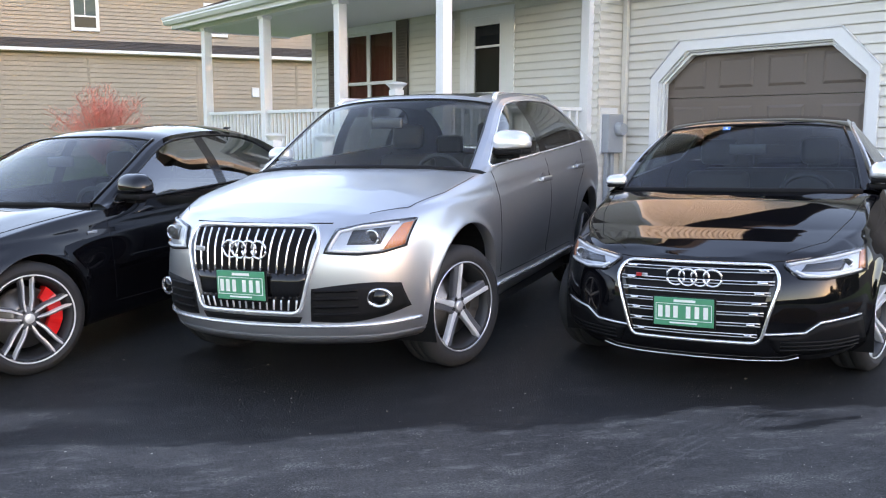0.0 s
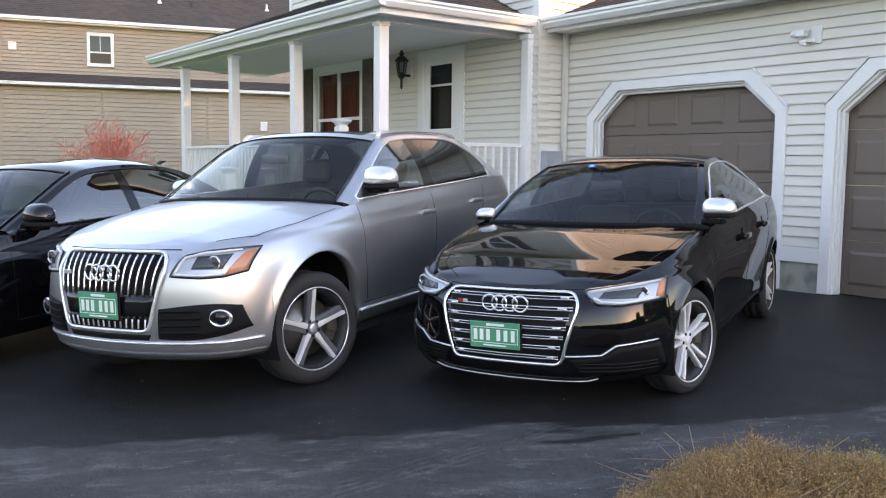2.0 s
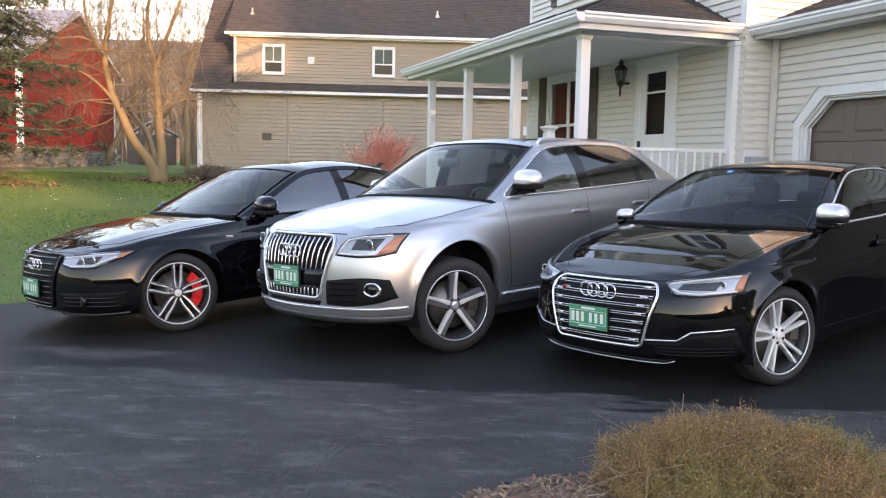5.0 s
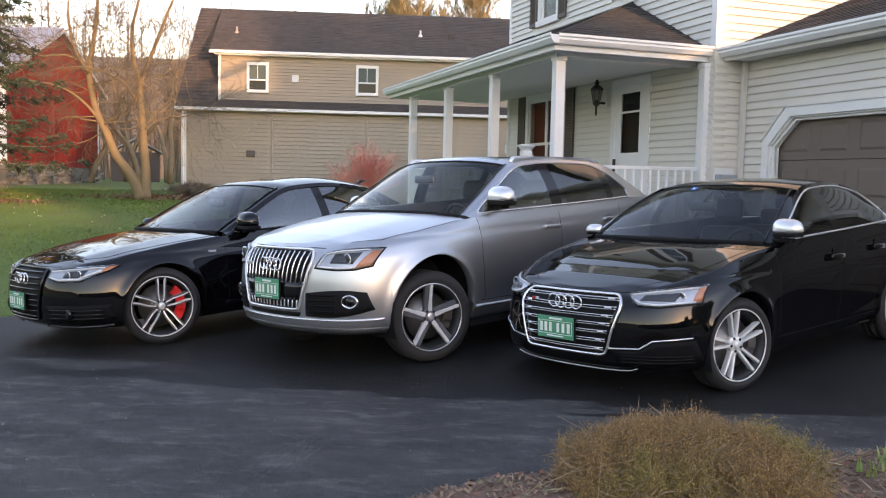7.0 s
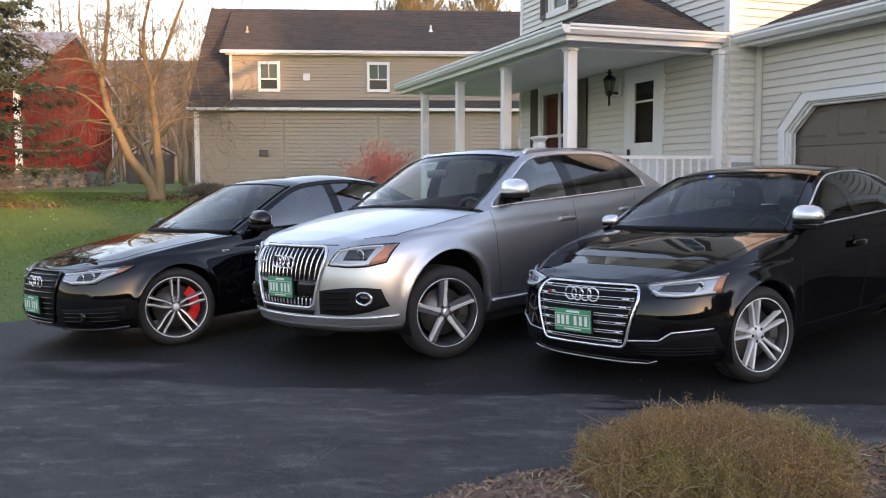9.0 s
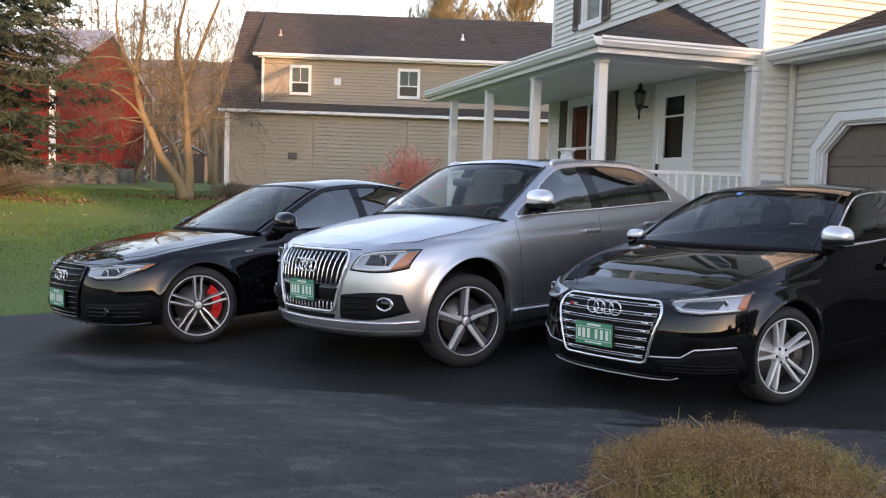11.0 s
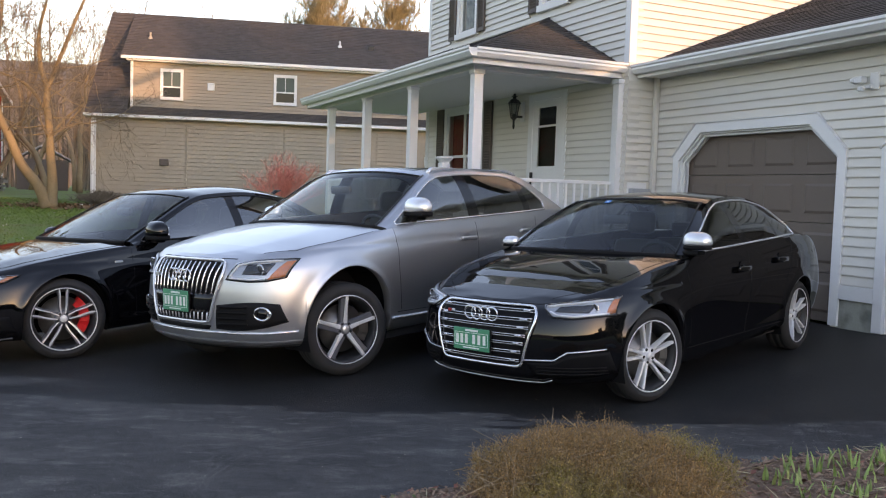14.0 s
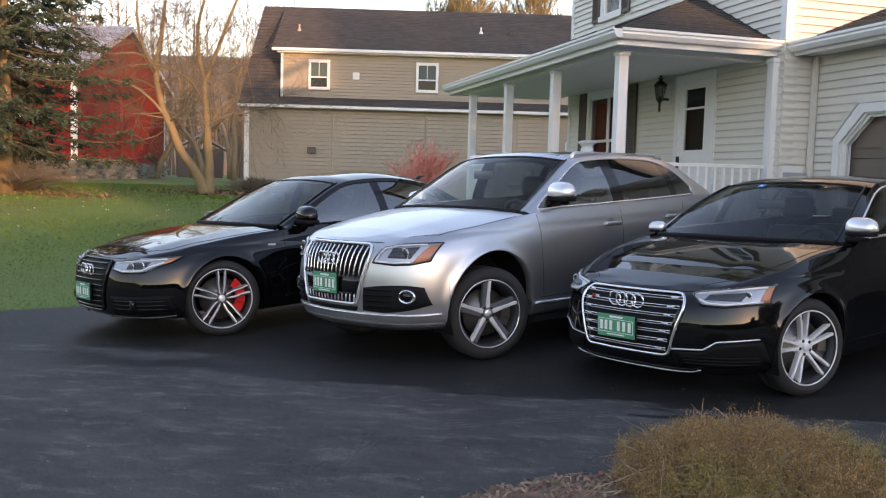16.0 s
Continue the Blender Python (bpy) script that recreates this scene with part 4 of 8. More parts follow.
M_FAR_PANE = material("far_pane", (0.02, 0.022, 0.024), 0.12, scale=1, vary=0.1, spec=0.2)
M_BLIND = material("green_blind", (0.085, 0.115, 0.105), 0.6, scale=3, vary=0.2, spec=0.3)
tan_house()


# ---- red barn on its stone footing ----
def barn():
    b = empty("red_barn", "weathered red board barn with grey tin roof", "barn")
    b.matrix_world = Matrix.Translation((-47.14, -4.8, 0.36)) @ pose(0, 0, 0, 0, 0, 90 + 72)   # local x along the gable wall from the corner, local y along the ridge
    G, RL = 13.2, 18.0
    z0, eave, apex = 1.26, 6.15, 9.2

    def put(ob):
        ob.parent = b
        return ob

    def boards(axis, length, top, step=0.28):
        p = Pile()
        rnd = random.Random(axis)
        x = 0.0
        while x < length - 0.01:
            a, c = x + 0.008, min(length, x + step) - 0.008
            d = 0.02 + rnd.uniform(0, 0.015)
            if axis == "gable":
                q = [(a, 0, z0), (c, 0, z0), (c, 0, top(c)), (a, 0, top(a))]
                o = [(u, -d, w) for u, _, w in q]
            else:
                q = [(0, a, z0), (0, c, z0), (0, c, top(c)), (0, a, top(a))]
                o = [(-d, u, w) for _, u, w in q]
            p.add(q + o, [(4, 5, 6, 7), (7, 6, 5, 4), (0, 1, 5, 4), (1, 2, 6, 5), (2, 3, 7, 6), (3, 0, 4, 7)])
            x += step
        ob = put(p.done("board_siding", M_BARN))
        return tagged(ob, kind="stuff")

    def gable(x):
        return eave + (apex - eave) * (1 - abs(2 * x / G - 1))

    put(part("wall", prism([(0, z0), (G, z0), (G, eave), (G / 2, apex), (0, eave)], "y", 0.02, 0.2), M_BARN))
    put(part("wall", box(0.02, 0.2, 0.2, RL, z0, eave), M_BARN))
    put(part("wall", box(G - 0.2, G, 0.2, RL, z0, eave), M_BARN))
    put(part("wall", prism([(0.2, z0), (G - 0.2, z0), (G - 0.2, eave), (G / 2, apex - 0.1), (0.2, eave)], "y", RL - 0.2, RL), M_BARN))
    boards("gable", G, gable)
    boards("side", RL, lambda x: eave)
    put(part("corner_board", box(-0.06, 0.20, -0.06, 0.2, z0, eave, 0.01), M_WHITE))
    put(part("corner_board", box(G - 0.16, G + 0.06, -0.06, 0.1, z0, eave, 0.01), M_WHITE))
    for s in (0, 1):
        xa, xb = (-0.5, G / 2) if s == 0 else (G / 2, G + 0.5)
        za, zb = (eave - 0.22, apex) if s == 0 else (apex, eave - 0.22)
        roof = put(part("roof", prism([(xa, za), (xb, zb), (xb, zb + 0.14), (xa, za + 0.14)], "y", -0.45, RL + 0.4), M_TIN))
        put(part("rake_board", prism([(xa, za - 0.16), (xb, zb - 0.16), (xb, zb + 0.1), (xa, za + 0.1)], "y", -0.50, -0.46), M_TIN))
        for k in range(20):
            y = -0.45 + (RL + 0.8) * k / 19
            v_, f_ = tube_arrays([(xa, y, za + 0.15), (xb, y, zb + 0.15)], 0.03, 4)
            ob = mesh_object("roof_seam", v_, f_, M_TIN, roof)
    w = put(part("window", box(-0.10, -0.02, 2.6, 3.5, 3.4, 4.4), M_WHITE))
    pn = part("pane", box(-0.12, -0.10, 2.7, 3.4, 3.5, 4.3), M_FAR_PANE, w)
    # stone footing
    rnd = random.Random(4)
    p = Pile()
    for axis, length in (("g", G), ("s", RL)):
        z = -0.2
        while z < z0 - 0.02:
            hgt = rnd.uniform(0.10, 0.2)
            x = -0.2 if axis == "g" else 0.0
            while x < length:
                w_ = rnd.uniform(0.25, 0.8)
                d = rnd.uniform(0.02, 0.16)
                ht = min(hgt * rnd.uniform(0.85, 1.1), z0 - z)
                jit = [rnd.uniform(-0.03, 0.03) for _ in range(16)]
                bx = [(x + 0.015 + jit[0], -d, z + 0.01 + jit[1]), (x + w_ - 0.015, -d + jit[2], z + 0.01), (x + w_ - 0.02 + jit[3], -d, z + ht - 0.01 + jit[4]), (x + 0.02, -d + jit[5], z + ht - 0.01)]
                bk = [(u, 0.25, t) for u, _, t in bx]
                q = bx + bk
                if axis == "s":
                    q = [(v_, u, t) for u, v_, t in q]
                p.add(q, [(0, 1, 2, 3), (0, 4, 5, 1), (1, 5, 6, 2), (2, 6, 7, 3), (3, 7, 4, 0)])
                x += w_
            z += hgt
    ob = put(p.done("stone_footing", M_STONE))
    tagged(ob, "dry-laid grey field stones", kind="stuff")
    put(part("footing_core", box(0.05, G - 0.1, 0.05, RL, -0.2, z0), M_STONE))


barn()


# ---- trees ----
def grow(pile, twigs, rnd, p, d, length, radius, level, top, spread=0.55, droop=0.0, lift=0.12, forks=(2, 3), least=0.004):
    """One limb, and the limbs that leave it."""
    k = 5
    pts, rad = [p.copy()], [radius]
    q, way = p.copy(), d.normalized()
    for i in range(k):
        way = (way + Vector((rnd.gauss(0, 0.17), rnd.gauss(0, 0.17), rnd.gauss(0, 0.13) + lift * 0.2 - droop))).normalized()
        q = q + way * (length / k)
        pts.append(q.copy())
        rad.append(radius * (1 - 0.42 * (i + 1) / k))
    v, f = tube_arrays(pts, rad, 8 if level < 2 else 5 if level < 3 else 3)
    (pile if level < 3 else twigs).add(v, f)
    if level >= top:
        return
    for i in range(rnd.randint(*forks) + (1 if level >= 2 else 0)):
        at = rnd.uniform(0.45, 1.0) if i else 1.0
        j = min(k - 1, int(at * k))
        base = pts[j].lerp(pts[j + 1], at * k - j) if j + 1 <= k and at < 1 else pts[-1]
        side = Vector((rnd.gauss(0, 1), rnd.gauss(0, 1), rnd.gauss(0, 0.5))).normalized()
        nd = (way + side * spread * rnd.uniform(0.6, 1.3) + Vector((0, 0, lift))).normalized()
        grow(pile, twigs, rnd, base, nd, length * rnd.uniform(0.5, 0.82), max(least, rad[-1] * rnd.uniform(0.55, 0.85)), level + 1, top, spread, droop, lift, forks, least)


def bare_tree(x, y, stems, seed, label, top=5, group="", lift=0.12, spread=0.55, twig=None, least=0.004):
    rnd = random.Random(seed)
    t = empty("tree", label, "tree", group)
    t.location = (x, y, ground_z(x, y) - 0.05)
    limbs, twigs = Pile(), Pile()
    for base, way, length, radius in stems:
        grow(limbs, twigs, rnd, Vector(base), Vector(way), length, radius, 0, top, spread, 0.0, lift, (3, 4) if twig else (2, 3), least)
    limbs.done("trunk", M_BARK, t, smooth=True)
    if twigs.n:
        twigs.done("crown", twig or M_TWIG, t)
    return t


def yard_tree():
    """The forked tree on the lawn, its two stems and their main limbs set out, the rest grown."""
    rnd = random.Random(11)
    t = empty("tree", "bare forked lawn tree with two pale sunlit trunks", "tree")
    t.matrix_world = Matrix.Translation((-31.3, 1.72, 0.40)) @ pose(0, 0, 0, 0, 0, -3) @ Matrix.Diagonal((0.95, 0.95, 0.95, 1))
    limbs, twigs = Pile(), Pile()
    stems = [
        ([(0, 0, 0), (0, -0.35, 0.75), (0, -0.95, 1.6), (0.1, -1.3, 2.5), (0.1, -1.65, 3.3), (0, -1.9, 4.6), (0, -1.75, 5.8), (-0.2, -1.6, 7.4), (-0.3, -1.7, 9.5)], 0.30, 0.09),
        ([(0, 0.05, 0), (0, 0.12, 0.9), (0.05, 0.05, 2.0), (0.05, 0.0, 3.0), (0.0, -0.1, 4.2), (0.0, 0.12, 4.9), (-0.1, 0.55, 6.1), (-0.1, 1.1, 7.6), (0, 1.9, 9.6)], 0.27, 0.07),
        ([(0, 0.0, 4.3), (0, -0.3, 5.2), (0.1, -0.35, 6.4), (0.1, -0.1, 7.6), (0.1, 0.2, 9.3)], 0.16, 0.05),
        ([(0, 0.02, 3.3), (0, -0.5, 4.2), (0.2, -1.0, 4.6), (0.3, -2.0, 4.9), (0.4, -3.2, 4.7)], 0.10, 0.03),
        ([(0.1, -1.5, 2.9), (0.3, -2.1, 3.6), (0.5, -2.9, 4.1), (0.8, -4.2, 4.3)], 0.10, 0.03),
        ([(0.1, -1.9, 4.7), (0.2, -2.4, 5.6), (0.2, -2.6, 6.9), (0.1, -2.5, 8.4)], 0.12, 0.04),
        ([(0.0, -1.9, 5.0), (0.2, -2.7, 5.3), (0.3, -3.7, 5.2), (0.3, -4.7, 5.5)], 0.08, 0.025),
        ([(0.1, 0.0, 2.6), (0.3, 0.8, 3.1), (0.5, 1.6, 3.2), (0.8, 2.6, 3.6)], 0.07, 0.02),
    ]
    for pts, r0, r1 in stems:
        pts = [Vector(p) for p in pts]
        fine = []
        for i in range(len(pts) - 1):
            p0, p1, p2, p3 = pts[max(0, i - 1)], pts[i], pts[i + 1], pts[min(len(pts) - 1, i + 2)]
            for s in range(4):
                u = s / 4
                fine.append(0.5 * ((2 * p1) + (p2 - p0) * u + (2 * p0 - 5 * p1 + 4 * p2 - p3) * u * u + (3 * p1 - p0 - 3 * p2 + p3) * u ** 3))
        fine.append(pts[-1])
        k = len(fine)
        rad = [0.70 * r0 + (0.48 * r1 - 0.70 * r0) * i / (k - 1) + (0.12 * math.exp(-i / 2) if pts[0].z < 0.1 else 0) for i in range(k)]
        v, f = tube_arrays([tuple(p) for p in fine], rad, 9)
        limbs.add(v, f)
        for i in range(5, k):
            for _ in range(2 if pts[0].z > 0.1 else 1):
                if fine[i].z > 2.3 and rnd.random() < 0.9:
                    d = Vector((rnd.gauss(0, 0.8), rnd.gauss(0, 1), rnd.gauss(0.15, 0.45)))
                    grow(limbs, twigs, rnd, fine[i], d, rnd.uniform(0.8, 1.9), max(0.012, rad[i] * 0.22), 2, 6 if rnd.random() < 0.35 else 5, 0.75, 0.01, 0.06)
    limbs.done("trunk", M_BARK, t, smooth=True)
    twigs.done("crown", M_TWIG, t)
    return t


yard_tree()
M_GOLD_TWIG = material("golden_twig", (0.26, 0.20, 0.11), 0.9, scale=2, vary=0.3)
FAR_TREES = [(-64.95, 17.7, 18), (-66.65, 23.3, 19), (-62.82, 20.08, 17), (-56.8, 1.73, 12), (-59.69, 3.89, 13), (-72.69, 4.09, 16), (-57.96, -1.21, 14), (-66.06, -2.77, 16), (-78.12, -3.62, 18), (-72.62, -12.93, 17), (-62.39, -8.98, 15), (-69.55, 6.73, 14), (-79.36, 10.46, 17), (-61.63, 5, 13), (-65.46, 8.21, 15), (-69.86, 0.94, 16), (-64.19, -5.38, 15), (-75.34, -7.78, 17), (-67.32, 10.81, 14), (-60.58, -12.59, 15), (-81.55, 7.08, 18), (-64.52, 25.68, 15), (-68.24, 30.89, 16), (-70.02, 34.99, 17)]
for i, (x, y, hgt) in enumerate(FAR_TREES):
    bare_tree(x, y, [((0, 0, 0), (0.05 * (i % 3 - 1), 0.08 * (i % 2), 1), hgt * 0.38, 0.22 if i > 2 else 0.4)], 30 + i, "tall bare roadside tree in low sun" if i > 2 else "bare tree with fine golden twigs", 5 if i > 2 else 6, "bare trees", 0.25, 0.42, M_GOLD_TWIG if i < 3 else None, 0.015 if i > 2 else 0.022)


def blob_leaves(pile, rnd, centre, radii, count, size, tri=False):
    """Small leaf quads scattered through a lumpy volume."""
    for _ in range(count):
        while True:
            p = np.array([rnd.uniform(-1, 1) for _ in range(3)])
            if p @ p < 1:
                break
        c = np.array(centre) + p * np.array(radii)
        u = np.array([rnd.gauss(0, 1) for _ in range(3)])
        u /= np.linalg.norm(u)
        w = np.cross(u, [rnd.gauss(0, 1) for _ in range(3)])
        w /= np.linalg.norm(w) + 1e-6
        s = size * rnd.uniform(0.6, 1.3)
        pile.add([c - u * s, c + w * s * 0.5, c + u * s, c - w * s * 0.5], [(0, 1, 2, 3)])


def spruce(x, y, height, seed):
    rnd = random.Random(seed)
    t = empty("spruce", "dark green spruce with drooping needle branches", "tree")
    t.location = (x, y, ground_z(x, y))
    v, f = tube_arrays([(0, 0, -0.1), (0, 0, height * 0.5), (0, 0, height)], [0.28, 0.16, 0.02], 9)
    mesh_object("trunk", v, f, M_BARK, t, smooth=True)
    needles, wood = Pile(), Pile()
    z = 1.6
    while z < height:
        reach = (height - z) / height * 5.4 + 0.25
        for k in range(8):
            a = rnd.uniform(0, 2 * math.pi)
            pts = []
            r_ = reach * rnd.uniform(0.6, 1.15)
            zj = rnd.uniform(-0.2, 0.2)
            for s in range(6):
                q = s / 5
                pts.append((math.cos(a) * r_ * q, math.sin(a) * r_ * q, z + zj - 0.34 * r_ * q * (1 - 0.4 * q) + 0.12 * r_ * q ** 3))
            wv, wf = tube_arrays(pts, [0.035 * (1 - 0.8 * s / 5) for s in range(6)], 4)
            wood.add(wv, wf)
            for s in range(int(15 * r_ / 3) + 3):
                q = rnd.uniform(0.12, 1.0)
                i = min(4, int(q * 5))
                base = np.array(pts[i]) + (np.array(pts[i + 1]) - np.array(pts[i])) * (q * 5 - i)
                turn = a + rnd.choice((-1, 1)) * rnd.uniform(0.4, 1.2)
                ln = rnd.uniform(0.3, 0.95) * (1.2 - 0.75 * q)
                tip = base + np.array((math.cos(turn), math.sin(turn), -0.45 + rnd.gauss(0, 0.15))) * ln
                for u in np.linspace(0.05, 1.0, 9):
                    c = base + (tip - base) * u
                    d = np.array((rnd.gauss(0, 1), rnd.gauss(0, 1), rnd.gauss(-0.5, 0.6)))
                    d *= rnd.uniform(0.07, 0.15) / np.linalg.norm(d)
                    w = np.cross(d, (tip - base))
                    w *= 0.028 / (np.linalg.norm(w) + 1e-6)
                    needles.add([c - d - w, c - d + w, c + d + w * 0.4, c + d - w * 0.4], [(0, 1, 2, 3)])
        z += 0.34
    wood.done("branchwork", M_TWIG, t)
    needles.done("crown", M_SPRUCE, t)
    return t


spruce(-29.62, -4.85, 13.0, 5)
spruce(-31.38, -9.66, 12.0, 9)


# red-twig shrub by the tan house
def twig_shrub(name, x, y, radius, height, stems, seed, mat, label, thick=0.012):
    rnd = random.Random(seed)
    p = Pile()
    for _ in range(stems):
        a = rnd.uniform(0, 2 * math.pi)
        lean = rnd.uniform(0.1, 1.0)
        end = Vector((math.cos(a) * radius * lean, math.sin(a) * radius * lean, height * rnd.uniform(0.6, 1.0) * math.sqrt(max(0.1, 1.1 - lean * lean * 0.7))))
        mid = end * 0.5 + Vector((rnd.gauss(0, 0.08), rnd.gauss(0, 0.08), 0.1 * height))
        v, f = tube_arrays([(0, 0, 0), tuple(mid), tuple(end)], [thick, thick * 0.8, thick * 0.4], 3)
        p.add(v, f)
        for _ in range(9):
            s = rnd.uniform(0.0, 0.95)
            b = mid.lerp(end, s)
            e = b + Vector((rnd.gauss(0, 0.25), rnd.gauss(0, 0.25), rnd.uniform(0.1, 0.45))) * radius * 0.45
            v, f = tube_arrays([tuple(b), tuple((b + e) / 2 + Vector((rnd.gauss(0, 0.02), rnd.gauss(0, 0.02), 0.02))), tuple(e)], [thick * 0.6, thick * 0.5, thick * 0.3], 3)
            p.add(v, f)
    ob = p.done(name, mat)
    ob.location = (x, y, ground_z(x, y) - 0.03)
    return tagged(ob, label, "shrub")


twig_shrub("red_shrub", -26.1, 8.85, 1.55, 2.25, 150, 3, M_RED_TWIG, "bare shrub with thin coral-red twigs", 0.0085)
twig_shrub("brown_brush", -26.28, -7.93, 2.2, 1.2, 160, 8, M_TWIG, "tangle of dry brown brush on the lawn edge")
twig_shrub("brown_brush", -30.11, -4.72, 2.4, 0.9, 160, 12, M_TWIG, "tangle of dry brown brush on the lawn edge")
twig_shrub("brown_brush", -32.17, 3.5, 1.2, 0.6, 110, 15, M_TWIG, "tangle of dry brown brush beside the lawn tree")


# utility pole and far sheds
pole = empty("utility_pole", "weathered wooden utility pole", "utility pole")
pole.location = (-55.6, 5.37, 0.6)
part("shaft", lathe([(0.17, 0), (0.13, 7.6), (0.11, 7.7)], 12), M_WOOD_POLE, pole)
part("crossarm", box(-0.06, 0.06, -0.4, 0.4, 7.1, 7.22, 0.01), M_WOOD_POLE, pole)


def shed(x, y, w, d, hgt, wall, label):
    s = empty("shed", label, "shed", "far sheds")
    s.location = (x, y, ground_z(x, y) - 0.05)
    part("wall", box(-d / 2, d / 2, -w / 2, w / 2, 0, hgt), wall, s)
    part("roof", prism([(-w / 2 - 0.3, hgt - 0.1), (0, hgt + w * 0.28), (w / 2 + 0.3, hgt - 0.1), (w / 2 + 0.3, hgt + 0.05), (0, hgt + w * 0.28 + 0.15), (-w / 2 - 0.3, hgt + 0.05)], "x", -d / 2 - 0.3, d / 2 + 0.3), M_TIN, s)
    part("door", box(d / 2, d / 2 + 0.05, -0.6, 0.6, 0, hgt * 0.8), M_SHUTTER, s)


shed(-71.44, 8.83, 5, 5, 2.4, M_BARN, "small red shed behind the lawn")
shed(-77.74, 1.75, 3.8, 4, 2.5, M_SHUTTER, "dark weathered shed behind the lawn")


def far_wood():
    """Rows of slim leafless trees at the foot of the hill."""
    rnd = random.Random(77)
    p = Pile()
    for _ in range(480):
        x, y, hgt = rnd.uniform(-150, -84), rnd.uniform(-70, 62), rnd.uniform(11, 23)
        hgt = min(hgt, 13) if y > 3 else hgt
        top = Vector((x + rnd.gauss(0, 0.5), y + rnd.gauss(0, 0.6), hgt))
        base = Vector((x, y, 0.3))
        v, f = tube_arrays([tuple(base), tuple(base.lerp(top, 0.5) + Vector((0, rnd.gauss(0, 0.2), 0))), tuple(top)], [0.16, 0.11, 0.03], 4)
        p.add(v, f)
        for _ in range(40):
            b = base.lerp(top, rnd.uniform(0.3, 0.95))
            ln = rnd.uniform(1.0, 3.4) * (1.25 - b.z / hgt)
            e = b + Vector((rnd.gauss(0, 0.6), rnd.gauss(0, 0.6), rnd.uniform(0.5, 1.2))) * ln
            m = b.lerp(e, 0.5) + Vector((rnd.gauss(0, 0.12), rnd.gauss(0, 0.12), -0.05 * ln))
            v, f = tube_arrays([tuple(b), tuple(m), tuple(e)], [0.055, 0.04, 0.025], 3)
            p.add(v, f)
    ob = p.done("far_trees", M_TWIG)
    return tagged(ob, "slim leafless trees at the foot of the hill", "trees", kind="stuff")


far_wood()


def leaf_litter():
    """Dry leaves gathered at the foot of the lawn tree and along the brush."""
    rnd = random.Random(31)
    p = Pile()
    for cx, cy, rx, ry, k in ((-32.29, 3.11, 1.3, 2.6, 1500), (-31.72, -6.64, 2.2, 3.2, 1800), (-28.51, -2.91, 0.9, 1.6, 260)):
        for _ in range(k):
            x, y = rnd.gauss(cx, rx * 0.55), rnd.gauss(cy, ry * 0.55)
            a, s, z = rnd.uniform(0, 6.3), rnd.uniform(0.03, 0.09), ground_z(x, y) + rnd.uniform(-0.03, 0.06)
            u, w = Vector((math.cos(a), math.sin(a), rnd.gauss(0, 0.5))) * s, Vector((-math.sin(a), math.cos(a), rnd.gauss(0, 0.5))) * s * 0.6
            c = Vector((x, y, z))
            p.add([c - u, c - w, c + u, c + w], [(0, 1, 2, 3)])
    ob = p.done("leaf_litter", material("dry_leaves", (0.23, 0.13, 0.07), 0.9, per_piece=0.7))
    tagged(ob, "dry brown leaves gathered on the lawn", "leaves", kind="stuff")
    q = Pile()
    for _ in range(150):
        x, y = rnd.uniform(-34, -9.5), rnd.uniform(-10, 3)
        s = rnd.uniform(0.015, 0.035)
        z = ground_z(x, y)
        q.add([(x - s, y, z), (x, y - s, z + 0.03), (x + s, y, z + 0.045), (x, y + s, z + 0.02)], [(0, 1, 2, 3)])
    ob = q.done("pale_leaves", material("bleached_leaves", (0.55, 0.52, 0.42), 0.9, per_piece=0.4))
    tagged(ob, "scattered bleached leaves on the lawn", "leaves", kind="stuff")


leaf_litter()


# wooded hills round the valley
def hills():
    p = Pile()
    rnd = random.Random(2)
    n_ = 180
    rings = [(330, 0.0), (420, 0.62), (560, 1.0), (800, 0.8)]
    v, f = [], []
    for r_, k in rings:
        for i in range(n_):
            a = 2 * math.pi * i / n_
            hgt = 46 + 26 * noise.noise(Vector((math.cos(a) * 2.1, math.sin(a) * 2.1, 0.7))) + 7 * noise.noise(Vector((math.cos(a) * 9, math.sin(a) * 9, 3)))
            west = math.exp(-((a - math.pi) / 0.9) ** 2)
            gap = math.exp(-((min(a, 2 * math.pi - a) - 0.1) / 0.75) ** 2)                  # the valley opens towards the low sun
            v.append((r_ * math.cos(a), r_ * math.sin(a), -2 + (hgt * (1 - west) + (62 + 9 * noise.noise(Vector((math.cos(a) * 6, math.sin(a) * 6, 1.3)))) * west) * k * 1.15 * (1 - 0.75 * gap)))
    for j in range(len(rings) - 1):
        for i in range(n_):
            q = (i + 1) % n_
            f.append((j * n_ + i, j * n_ + q, (j + 1) * n_ + q, (j + 1) * n_ + i))
    ob = mesh_object("hills", v, f, M_BROWN_WOOD, smooth=True)
    return tagged(ob, "brown leafless wooded hills round the valley", "hills", kind="structure")


hills()


# an unseen leafy screen behind the drive, added to keep the low sun off it
def tree_belt():
    rnd = random.Random(21)
    p = Pile()
    y = -46.0
    while y < 62:
        # top steps along y choose which walls, posts and lawn the sun reaches
        top = (5.6 if y < 11 else 6.2 if y < 16.6 else 9.5 if y < 20.3 else 7.2 if y < 25 else 17.0) + 0.4 * noise.noise(Vector((y * 0.25, 3.1, 0)))
        for k in range(3):
            blob_leaves(p, rnd, (46 + rnd.uniform(-1.2, 1.2), y, top * 0.5), (1.8, 1.6, top * 0.52), 260, 0.5)
        y += 1.7
    ob = p.done("tree_belt", M_SPRUCE)
    return tagged(ob, "unseen belt of evergreen leaves added to shade the drive", "trees", kind="stuff")


